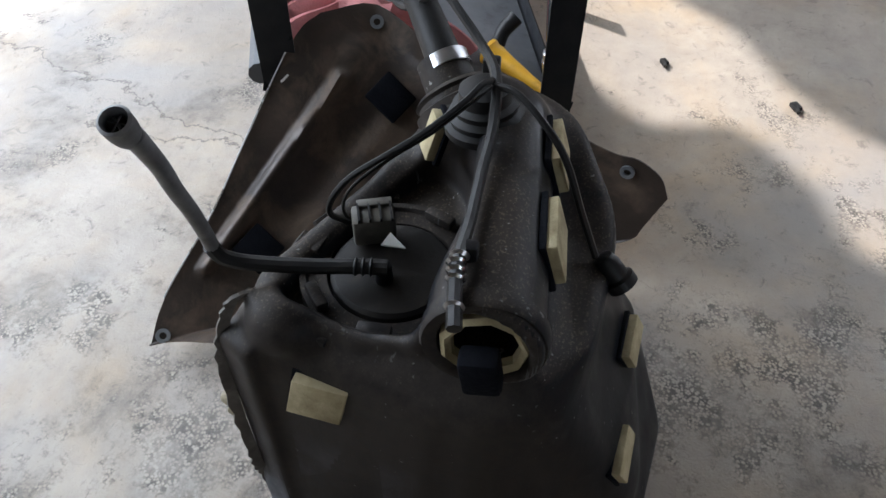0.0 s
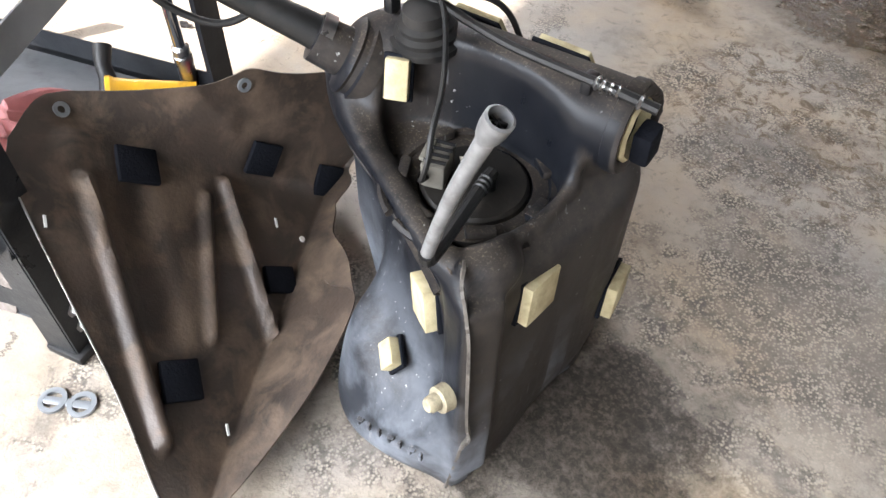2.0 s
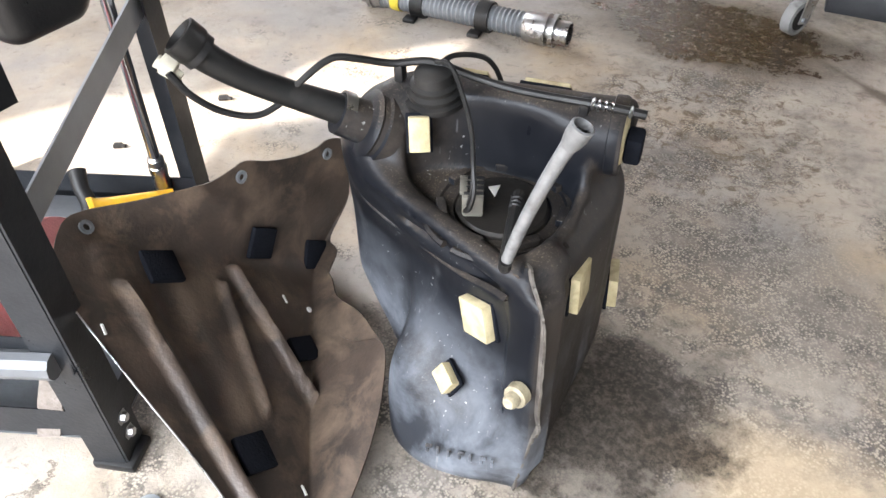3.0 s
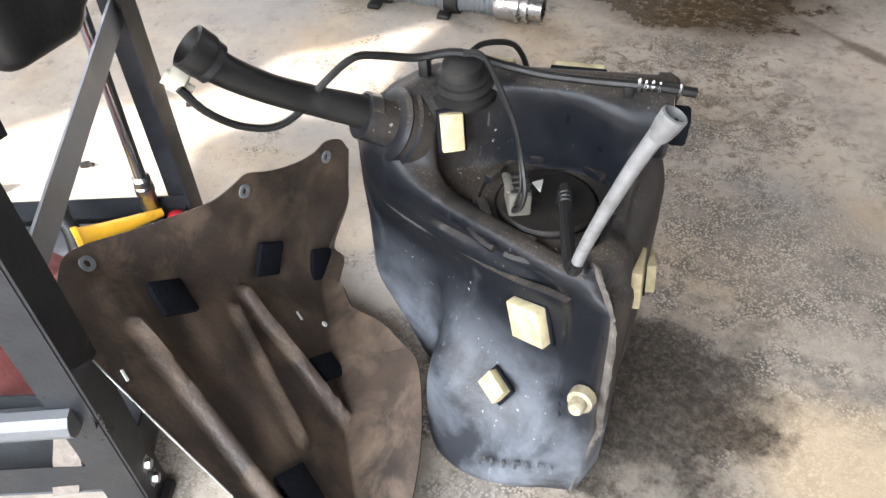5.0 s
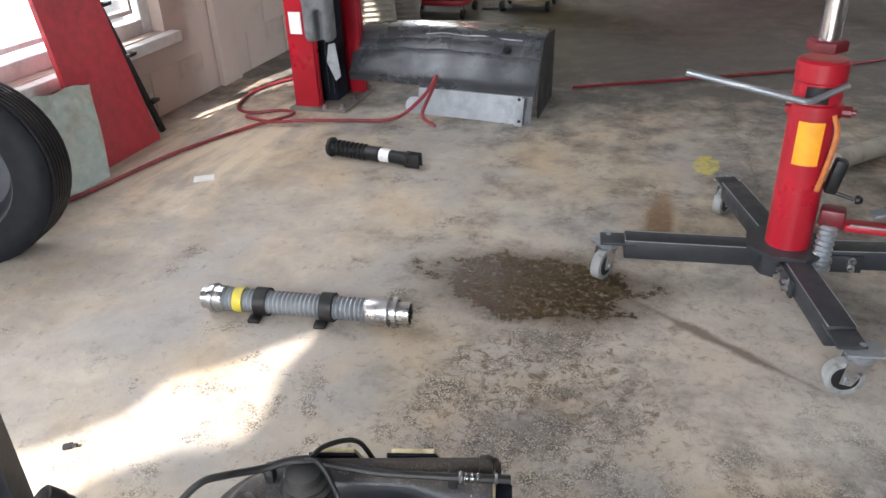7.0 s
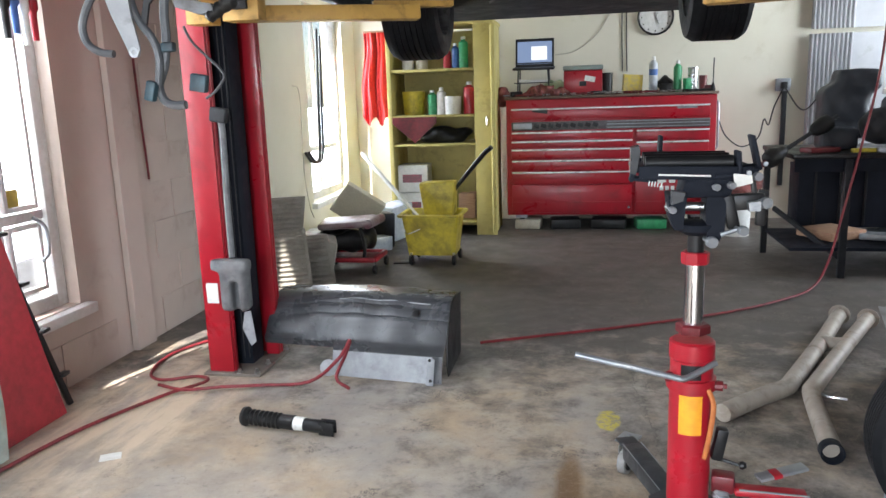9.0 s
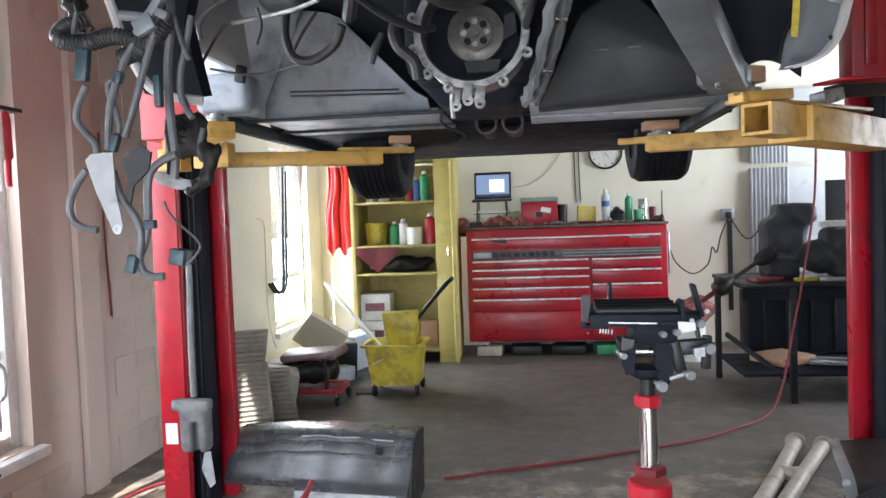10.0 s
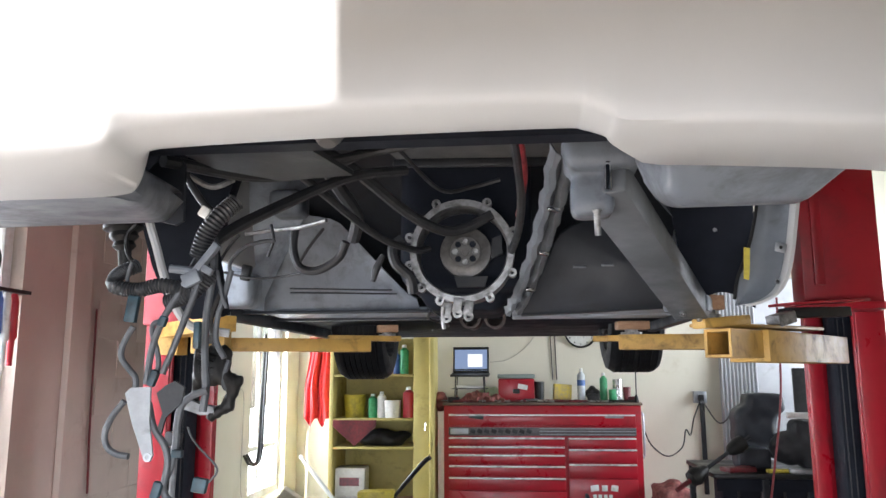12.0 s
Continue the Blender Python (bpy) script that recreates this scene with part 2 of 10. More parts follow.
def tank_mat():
    """Blow-moulded black polyethylene: glossy where wiped, brown road dust on its tops and one flank, dried runs and
    specks low down, and a bluish sheen painted low on its front.
    """
    m = bpy.data.materials.new("tank_plastic")
    m.use_nodes = True
    nt = m.node_tree
    b = nt.nodes["Principled BSDF"]
    co = nt.nodes.new("ShaderNodeTexCoord").outputs["Object"]
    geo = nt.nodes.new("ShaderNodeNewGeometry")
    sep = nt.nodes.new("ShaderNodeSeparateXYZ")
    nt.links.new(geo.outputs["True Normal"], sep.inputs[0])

    def times(a, c, op="MULTIPLY"):
        n = nt.nodes.new("ShaderNodeMath")
        n.operation, n.use_clamp = op, op == "ADD"
        for s, v in zip(n.inputs, (a, c)):
            if isinstance(v, bpy.types.NodeSocket):
                nt.links.new(v, s)
            else:
                s.default_value = v
        return n.outputs[0]

    mid = noise_tex(nt, co, 13, 8, 0.65, warp=0.5)
    fine = noise_tex(nt, co, 90, 5, 0.7)
    grit = noise_tex(nt, co, 420, 3, 0.7)
    run = noise_tex(nt, co, 26, 6, 0.6, stretch=(1, 1, 0.22), warp=0.6)
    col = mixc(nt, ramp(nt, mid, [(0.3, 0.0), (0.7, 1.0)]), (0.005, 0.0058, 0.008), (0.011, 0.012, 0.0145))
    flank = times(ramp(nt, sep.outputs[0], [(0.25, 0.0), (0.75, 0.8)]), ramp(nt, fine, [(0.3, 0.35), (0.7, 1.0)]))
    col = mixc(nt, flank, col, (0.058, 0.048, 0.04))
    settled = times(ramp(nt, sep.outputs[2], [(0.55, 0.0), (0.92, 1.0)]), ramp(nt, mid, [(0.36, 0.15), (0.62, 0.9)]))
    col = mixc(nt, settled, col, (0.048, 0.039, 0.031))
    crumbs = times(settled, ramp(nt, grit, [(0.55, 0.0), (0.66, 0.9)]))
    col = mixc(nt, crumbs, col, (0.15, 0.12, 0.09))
    scuff = times(ramp(nt, run, [(0.62, 0.0), (0.74, 0.28)]), ramp(nt, fine, [(0.4, 0.2), (0.6, 1.0)]))
    col = mixc(nt, scuff, col, (0.13, 0.135, 0.14))
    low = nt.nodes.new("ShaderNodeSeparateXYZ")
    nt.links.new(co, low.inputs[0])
    # bluish sheen of the low front faces, painted into the base colour
    front_sheen = times(ramp(nt, low.outputs[2], [(0.06, 1.0), (0.22, 0.0)]), ramp(nt, noise_tex(nt, co, 11, 7, 0.6, warp=0.3), [(0.4, 0.1), (0.62, 0.9)]))
    front_sheen = times(front_sheen, ramp(nt, sep.outputs[1], [(-0.3, 1.0), (0.0, 0.0)]))
    col = mixc(nt, front_sheen, col, (0.17, 0.185, 0.21))
    scratch = times(ramp(nt, noise_tex(nt, co, 150, 3, 0.6, stretch=(1, 1, 0.06)), [(0.64, 0.0), (0.7, 0.6)]), ramp(nt, noise_tex(nt, co, 17, 4, 0.6), [(0.55, 0.0), (0.64, 1.0)]))
    col = mixc(nt, scratch, col, (0.22, 0.225, 0.23))
    speck = times(ramp(nt, noise_tex(nt, co, 190, 2, 0.5), [(0.7, 0.0), (0.74, 0.8)]), ramp(nt, mid, [(0.5, 0.0), (0.6, 1.0)]))
    col = mixc(nt, speck, col, (0.4, 0.4, 0.39))
    nt.links.new(col, b.inputs["Base Color"])
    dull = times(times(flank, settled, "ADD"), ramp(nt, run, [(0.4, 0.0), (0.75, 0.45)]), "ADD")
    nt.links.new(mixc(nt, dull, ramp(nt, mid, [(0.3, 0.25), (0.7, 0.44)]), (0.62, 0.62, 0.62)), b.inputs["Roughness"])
    b.inputs["Specular IOR Level"].default_value = 0.17
    bp = nt.nodes.new("ShaderNodeBump")
    bp.inputs["Strength"].default_value, bp.inputs["Distance"].default_value = 0.25, 0.002
    nt.links.new(times(times(mid, 0.8), times(fine, 0.12), "ADD"), bp.inputs["Height"])
    nt.links.new(bp.outputs[0], b.inputs["Normal"])
    return m


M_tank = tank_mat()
M_seam = mat("worn_seam_plastic", (0.12, 0.105, 0.09), (0.05, 0.044, 0.038), 0.6, scale=60, dirt=(0.22, 0.2, 0.175), dirt_scale=45)
M_stub = mat("sooty_pipe_end", (0.07, 0.05, 0.042), (0.04, 0.03, 0.026), 0.6, metal=0.4)
M_pump = mat("dusty_pump_cover", (0.016, 0.014, 0.012), (0.01, 0.009, 0.008), 0.5, dirt=(0.05, 0.04, 0.032), dirt_scale=30, scale=40, spec=0.3)
M_black = mat("black_plastic", (0.007, 0.007, 0.008), (0.014, 0.014, 0.014), 0.42, spec=0.35)
M_rubber = mat("black_rubber", (0.006, 0.006, 0.006), (0.012, 0.0115, 0.011), 0.5, dirt=(0.035, 0.031, 0.027), dirt_scale=14, spec=0.35)
M_foam = mat("cream_foam", (0.5, 0.43, 0.26), (0.36, 0.3, 0.17), 0.9, scale=60, bump=0.5, dirt=(0.2, 0.16, 0.09), dirt_at=(0.5, 0.75), dirt_scale=30)
M_felt = mat("black_felt", (0.006, 0.007, 0.010), (0.010, 0.011, 0.015), 0.95, bump=0.6, spec=0.1)
M_shield = mat("heat_shield", (0.078, 0.056, 0.043), (0.034, 0.026, 0.021), 0.5, metal=0.2, scale=11, dirt=(0.2, 0.14, 0.095), dirt_at=(0.47, 0.74), dirt_scale=16, rvar=0.2, bump=0.3)
M_steel = mat("bare_steel", (0.55, 0.55, 0.55), (0.38, 0.38, 0.38), 0.3, metal=1.0, dirt=(0.2, 0.18, 0.15), dirt_scale=20, dirt_at=(0.6, 0.85))
M_chrome = mat("chrome", (0.75, 0.75, 0.76), (0.6, 0.6, 0.62), 0.15, metal=1.0, rvar=0.08, bump=0.03)
M_alu = mat("cast_aluminium", (0.4, 0.4, 0.4), (0.24, 0.24, 0.235), 0.45, metal=0.85, bump=0.5, dirt=(0.06, 0.055, 0.05), dirt_at=(0.48, 0.72), dirt_scale=22)
M_cartsteel = mat("grey_painted_steel", (0.013, 0.0145, 0.017), (0.022, 0.0235, 0.026), 0.38, metal=0.1, dirt=(0.07, 0.066, 0.062), dirt_at=(0.6, 0.9), dirt_scale=10, spec=0.26)
M_red = mat("red_paint", (0.38, 0.009, 0.021), (0.31, 0.007, 0.016), 0.36, scale=5, bump=0.05, dirt=(0.1, 0.016, 0.018), dirt_at=(0.56, 0.82), dirt_scale=5, coat=0.1)
M_darkred = mat("dark_red_paint", (0.16, 0.012, 0.018), (0.09, 0.01, 0.012), 0.45, dirt=(0.04, 0.02, 0.02), dirt_scale=18)
M_yellow = mat("yellow_paint", (0.55, 0.33, 0.075), (0.43, 0.25, 0.06), 0.5, scale=9, dirt=(0.11, 0.065, 0.028), dirt_at=(0.52, 0.74), dirt_scale=14)
M_bucket = mat("yellow_bucket_plastic", (0.6, 0.48, 0.04), (0.45, 0.36, 0.04), 0.5, dirt=(0.12, 0.1, 0.03), dirt_at=(0.45, 0.72), dirt_scale=7)
M_white = mat("white_car_paint", (0.5, 0.508, 0.506), (0.46, 0.468, 0.466), 0.5, scale=2, bump=0.0, rvar=0.05, dirt=(0.36, 0.35, 0.33), dirt_at=(0.6, 0.95), dirt_scale=3)
M_under = mat("grey_underbody", (0.03, 0.032, 0.036), (0.016, 0.0175, 0.02), 0.5, scale=5, dirt=(0.075, 0.075, 0.074), dirt_at=(0.52, 0.82), dirt_scale=6, spec=0.3)
M_panelgrey = mat("pale_inner_panel", (0.41, 0.46, 0.52), (0.29, 0.33, 0.38), 0.5, scale=4, dirt=(0.07, 0.068, 0.064), dirt_at=(0.48, 0.78), dirt_scale=7)
M_undergrey = mat("light_underbody", (0.19, 0.213, 0.245), (0.124, 0.14, 0.163), 0.45, scale=4, dirt=(0.035, 0.034, 0.032), dirt_at=(0.48, 0.78), dirt_scale=9)
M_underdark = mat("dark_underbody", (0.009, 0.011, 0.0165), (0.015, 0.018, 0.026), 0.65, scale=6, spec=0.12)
M_wall_pink = mat("pink_block_paint", (0.5, 0.42, 0.365), (0.44, 0.37, 0.32), 0.75, scale=3, bump=0.4, fine=90, dirt=(0.3, 0.22, 0.18), dirt_at=(0.58, 0.85), dirt_scale=4)
M_wall_cream = mat("cream_wall_paint", (0.73, 0.7, 0.58), (0.68, 0.65, 0.53), 0.75, scale=2, bump=0.2, fine=120, dirt=(0.52, 0.47, 0.33), dirt_at=(0.6, 0.9), dirt_scale=3)
M_cab = mat("yellow_cabinet_paint", (0.56, 0.48, 0.16), (0.45, 0.38, 0.13), 0.6, scale=4, dirt=(0.28, 0.22, 0.08), dirt_scale=7)
M_frame = mat("white_window_paint", (0.7, 0.71, 0.7), (0.6, 0.6, 0.58), 0.5, dirt=(0.4, 0.38, 0.33), dirt_scale=10)
M_wood = mat("raw_wood", (0.42, 0.25, 0.15), (0.3, 0.17, 0.1), 0.7, scale=12, stretch=(1, 8, 8), bump=0.3)
M_ceil = mat("ceiling_board", (0.35, 0.34, 0.32), (0.28, 0.27, 0.25), 0.85, scale=2)
M_galv = mat("galvanised_sheet", (0.34, 0.36, 0.38), (0.25, 0.265, 0.28), 0.42, metal=0.6, scale=9, dirt=(0.13, 0.125, 0.115), dirt_scale=8)
M_hose_red = mat("red_air_hose", (0.24, 0.018, 0.026), (0.15, 0.012, 0.017), 0.5, dirt=(0.05, 0.018, 0.018), dirt_scale=25)
M_pipe = mat("weathered_exhaust_pipe", (0.42, 0.375, 0.32), (0.33, 0.29, 0.24), 0.6, metal=0.2, scale=12, dirt=(0.17, 0.135, 0.1), dirt_scale=14)
M_tyre = mat("tyre_rubber", (0.007, 0.0075, 0.009), (0.012, 0.0125, 0.0145), 0.6, bump=0.25, spec=0.18)
M_cloth_red = mat("red_cloth", (0.55, 0.03, 0.03), (0.4, 0.02, 0.02), 0.9, scale=40, bump=0.6)
M_rag = mat("pink_shop_rag", (0.68, 0.3, 0.29), (0.56, 0.22, 0.22), 0.95, scale=20, bump=0.8, dirt=(0.16, 0.05, 0.05), dirt_scale=14)
M_darkrag = mat("dirty_red_rag", (0.2, 0.045, 0.045), (0.3, 0.12, 0.1), 0.95, scale=25, bump=0.8, dirt=(0.05, 0.03, 0.03), dirt_at=(0.45, 0.7), dirt_scale=16)
M_beige = mat("beige_plastic", (0.5, 0.47, 0.38), (0.42, 0.39, 0.31), 0.5, dirt=(0.25, 0.22, 0.16), dirt_scale=9)
M_whiteplastic = mat("white_plastic", (0.75, 0.75, 0.72), (0.65, 0.65, 0.62), 0.45, dirt=(0.4, 0.38, 0.33), dirt_scale=20)
M_orange = mat("orange_label", (0.85, 0.38, 0.02), (0.75, 0.3, 0.02), 0.5)
M_paper = mat("white_paper", (0.75, 0.75, 0.72), (0.62, 0.62, 0.58), 0.8)
M_plug = mat("aged_plug_plastic", (0.14, 0.13, 0.11), (0.08, 0.075, 0.06), 0.5, dirt=(0.06, 0.05, 0.04), dirt_scale=60)
M_pipegrey = mat("dusty_grey_pipe", (0.2, 0.2, 0.2), (0.12, 0.12, 0.12), 0.5, metal=0.3, scale=60, dirt=(0.1, 0.09, 0.08), dirt_scale=40)


def glass_mat():
    m = bpy.data.materials.new("window_glass")
    m.use_nodes = True
    b = m.node_tree.nodes["Principled BSDF"]
    b.inputs["Transmission Weight"].default_value, b.inputs["Roughness"].default_value, b.inputs["IOR"].default_value = 1.0, 0.03, 1.45
    return m


M_glass = glass_mat()
M_traysheet = mat("worn_tray_sheet", (0.13, 0.137, 0.145), (0.09, 0.095, 0.102), 0.5, metal=0.2, scale=9, dirt=(0.05, 0.048, 0.045), dirt_scale=12)


def floor_mat():
    """Old garage concrete: pale worn paste, dark ground-in grease, rust and an oil puddle."""
    m = bpy.data.materials.new("stained_concrete")
    m.use_nodes = True
    nt = m.node_tree
    b = nt.nodes["Principled BSDF"]
    co = nt.nodes.new("ShaderNodeTexCoord").outputs["Object"]
    big = noise_tex(nt, co, 0.9, 6, 0.6)
    mid = noise_tex(nt, co, 5, 9, 0.72, warp=0.12)
    fine = noise_tex(nt, co, 38, 6, 0.75, warp=0.8)
    grit = noise_tex(nt, co, 260, 2)
    sep = nt.nodes.new("ShaderNodeSeparateXYZ")
    nt.links.new(co, sep.inputs[0])

    def math_node(op, a, c=None):
        n = nt.nodes.new("ShaderNodeMath")
        n.operation = op
        for s, v in zip(n.inputs, (a, c)):
            if isinstance(v, bpy.types.NodeSocket):
                nt.links.new(v, s)
            elif v is not None:
                s.default_value = v
        return n.outputs[0]

    flake = noise_tex(nt, co, 85, 8, 0.8, warp=0.3)
    patch = noise_tex(nt, co, 4.2, 9, 0.75, warp=0.1)
    base = mixc(nt, ramp(nt, big, [(0.35, 0.0), (0.7, 1.0)]), (0.46, 0.4, 0.33), (0.35, 0.3, 0.245))
    tan = ramp(nt, noise_tex(nt, co, 2.3, 7, 0.65, warp=0.3), [(0.46, 0.0), (0.62, 0.8)])
    base = mixc(nt, tan, base, (0.44, 0.325, 0.205))
    base = mixc(nt, ramp(nt, mid, [(0.38, 0.0), (0.7, 0.62)]), base, (0.2, 0.168, 0.14))
    # broad bluish-grey stains
    base = mixc(nt, ramp(nt, noise_tex(nt, co, 1.9, 5, 0.55, warp=0.5), [(0.47, 0.0), (0.62, 0.6)]), base, (0.27, 0.26, 0.255))
    # grease patches, weighted to grow darker towards the bay and towards +x
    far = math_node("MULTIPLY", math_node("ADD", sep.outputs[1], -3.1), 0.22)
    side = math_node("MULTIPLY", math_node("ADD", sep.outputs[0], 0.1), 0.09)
    dark_bias = math_node("MINIMUM", math_node("MAXIMUM", math_node("MAXIMUM", far, side), -0.12), 0.3)
    grease = math_node("ADD", math_node("ADD", math_node("MULTIPLY", mid, 0.6), math_node("MULTIPLY", patch, 0.4)), dark_bias)
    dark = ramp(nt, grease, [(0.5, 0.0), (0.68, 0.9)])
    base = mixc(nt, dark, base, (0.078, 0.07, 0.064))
    # the skin has flaked off in places, and shows pale crumbs on a dark ground
    reach = math_node("ADD", math_node("ABSOLUTE", math_node("ADD", sep.outputs[1], -1.2)), math_node("ABSOLUTE", math_node("ADD", sep.outputs[0], -0.1)))
    near = math_node("MULTIPLY", math_node("MAXIMUM", math_node("SUBTRACT", 1.5, reach), 0.0), 0.085)
    bare = ramp(nt, math_node("ADD", math_node("ADD", patch, -0.035), math_node("ADD", near, math_node("MULTIPLY", dark_bias, 0.2))), [(0.525, 0.0), (0.575, 1.0)])
    crumb = nt.nodes.new("ShaderNodeTexVoronoi")
    crumb.inputs["Scale"].default_value = 250
    nt.links.new(co, crumb.inputs["Vector"])
    crumb = math_node("ADD", crumb.outputs["Distance"], math_node("MULTIPLY", math_node("ADD", flake, -0.5), -1.6))
    bare = math_node("MULTIPLY", bare, ramp(nt, noise_tex(nt, co, 15, 6, 0.7), [(0.4, 0.15), (0.58, 1.0)]))
    base = mixc(nt, math_node("MULTIPLY", bare, ramp(nt, crumb, [(0.4, 0.0), (0.6, 0.88)])), base, (0.07, 0.06, 0.052))
    base = mixc(nt, math_node("MULTIPLY", bare, ramp(nt, crumb, [(0.2, 0.55), (0.42, 0.0)])), base, (0.52, 0.45, 0.355))
    base = mixc(nt, ramp(nt, fine, [(0.57, 0.0), (0.68, 0.6)]), base, (0.13, 0.115, 0.1))
    base = mixc(nt, ramp(nt, grit, [(0.64, 0.0), (0.74, 0.35)]), base, (0.12, 0.108, 0.096))

    def blot(cx, cy, sx, sy, wobble):
        dx = math_node("DIVIDE", math_node("ADD", sep.outputs[0], -cx), sx)
        dy = math_node("DIVIDE", math_node("ADD", sep.outputs[1], -cy), sy)
        d = math_node("SQRT", math_node("ADD", math_node("MULTIPLY", dx, dx), math_node("MULTIPLY", dy, dy)))
        return math_node("ADD", d, math_node("MULTIPLY", math_node("ADD", mid, -0.5), wobble))

    # the floor's pale sheen right of the puddle, painted into its colour
    pale_sheen = ramp(nt, blot(0.55, 1.98, 0.5, 0.5, 1.6), [(0.4, 0.62), (1.15, 0.0)])
    base = mixc(nt, math_node("MULTIPLY", pale_sheen, ramp(nt, fine, [(0.5, 1.0), (0.64, 0.3)])), base, (0.47, 0.42, 0.365))
    grain = ramp(nt, noise_tex(nt, co, 48, 9, 0.85), [(0.5, 1.0), (0.66, 0.5)])
    oil = math_node("MULTIPLY", ramp(nt, blot(-0.05, 2.09, 0.38, 0.22, 2.0), [(0.6, 1.0), (1.0, 0.0)]), grain)
    base = mixc(nt, oil, base, (0.036, 0.02, 0.007))
    spill = math_node("MULTIPLY", ramp(nt, blot(0.05, 1.72, 0.36, 0.34, 2.6), [(0.4, 0.75), (1.0, 0.0)]), ramp(nt, fine, [(0.5, 0.0), (0.6, 1.0)]))
    base = mixc(nt, spill, base, (0.085, 0.048, 0.018))
    rust = math_node("MULTIPLY", ramp(nt, blot(0.25, 2.55, 0.05, 0.24, 1.6), [(0.5, 0.8), (1.0, 0.0)]), grain)
    base = mixc(nt, rust, base, (0.15, 0.075, 0.022))
    # a thin dried trickle away from the puddle
    lx = math_node("ADD", sep.outputs[0], math_node("MULTIPLY", math_node("ADD", sep.outputs[1], -2.1), 1.55))
    wave = math_node("ADD", math_node("ABSOLUTE", math_node("ADD", lx, -0.18)), math_node("MULTIPLY", math_node("ADD", mid, -0.5), 0.16))
    trick = math_node("MULTIPLY", ramp(nt, wave, [(0.004, 0.75), (0.034, 0.0)]), ramp(nt, blot(0.37, 1.97, 0.34, 0.29, 0.6), [(0.85, 1.0), (1.0, 0.0)]))
    base = mixc(nt, trick, base, (0.07, 0.05, 0.03))
    # warm streaks of window light along the wall, painted into the floor colour
    streak = noise_tex(nt, co, 3.2, 7, 0.65, stretch=(3.2, 0.7, 1), warp=0.1)
    lit_streaks = math_node("MULTIPLY", ramp(nt, blot(-1.45, 2.85, 0.42, 0.75, 0.8), [(0.5, 0.85), (1.1, 0.0)]), ramp(nt, streak, [(0.4, 0.15), (0.56, 1.0)]))
    base = mixc(nt, lit_streaks, base, (0.62, 0.5, 0.36))
    # hairline cracks
    for cx, cy, ux, uy, length in ((-0.46, 0.1, 0.2, 0.98, 0.42), (-0.36, 0.36, -0.1, 0.995, 0.18), (0.5, 3.4, -0.06, 0.998, 0.6), (0.36, 0.72, 0.98, 0.2, 0.2)):
        px, py = math_node("ADD", sep.outputs[0], -cx), math_node("ADD", sep.outputs[1], -cy)
        along = math_node("ABSOLUTE", math_node("ADD", math_node("MULTIPLY", px, ux), math_node("MULTIPLY", py, uy)))
        off = math_node("ADD", math_node("MULTIPLY", px, -uy), math_node("MULTIPLY", py, ux))
        off = math_node("ABSOLUTE", math_node("ADD", off, math_node("MULTIPLY", math_node("ADD", mid, -0.5), 0.22)))
        line = math_node("MULTIPLY", ramp(nt, off, [(0.0008, 0.85), (0.003, 0.0)]), math_node("LESS_THAN", along, length))
        base = mixc(nt, line, base, (0.06, 0.05, 0.043))
    worn = ramp(nt, blot(0.3, 1.3, 0.24, 0.2, 2.4), [(0.4, 0.6), (1.2, 0.0)])
    base = mixc(nt, math_node("MULTIPLY", worn, ramp(nt, crumb, [(0.28, 0.25), (0.5, 1.0)])), base, (0.14, 0.122, 0.105))
    tread = ramp(nt, blot(0.43, 0.96, 0.2, 0.16, 2.2), [(0.4, 0.7), (1.1, 0.0)])
    base = mixc(nt, tread, base, (0.5, 0.385, 0.255))
    # damp stain beside the tank, with the tank's soft shadow painted into it
    damp_shade = ramp(nt, blot(0.18, 0.98, 0.16, 0.23, 3.2), [(0.55, 0.97), (1.25, 0.0)])
    base = mixc(nt, math_node("MULTIPLY", damp_shade, ramp(nt, flake, [(0.42, 1.0), (0.62, 0.75)])), base, (0.02, 0.015, 0.011))
    paint = ramp(nt, blot(0.385, 3.03, 0.05, 0.1, 1.2), [(0.8, 0.85), (0.9, 0.0)])
    base = mixc(nt, math_node("MULTIPLY", paint, ramp(nt, fine, [(0.42, 0.0), (0.52, 1.0)])), base, (0.55, 0.45, 0.05))
    nt.links.new(base, b.inputs["Base Color"])
    gloss = mixc(nt, oil, ramp(nt, mid, [(0.35, 0.42), (0.7, 0.72)]), (0.22, 0.22, 0.22))
    nt.links.new(gloss, b.inputs["Roughness"])
    bp = nt.nodes.new("ShaderNodeBump")
    bp.inputs["Strength"].default_value, bp.inputs["Distance"].default_value = 0.5, 0.003
    nt.links.new(math_node("ADD", fine, math_node("MULTIPLY", grit, 0.4)), bp.inputs["Height"])
    nt.links.new(bp.outputs[0], b.inputs["Normal"])
    return m


M_floor = floor_mat()

# ---- the building ----
def wall_with_holes(bm, axis, at, thick, u0, u1, z1, holes):
    """A wall across the plane axis = at, with rectangular openings (u0, u1, z0, z1)."""
    def put(a, b, c, d):
        if b - a < 1e-4 or d - c < 1e-4:
            return
        if axis == "x":
            box(bm, at, at + thick, a, b, c, d)
        else:
            box(bm, a, b, at, at + thick, c, d)
    u = u0
    for a, b, c, d in sorted(holes):
        put(u, a, 0, z1)
        put(a, b, 0, c)
        put(a, b, d, z1)
        u = b
    put(u, u1, 0, z1)
    return bm


def structure(name, bm, material, label, category, smooth=False):
    return solo(name, bm, material, label, category, at=(0, 0, 0), kind="structure", smooth=smooth)


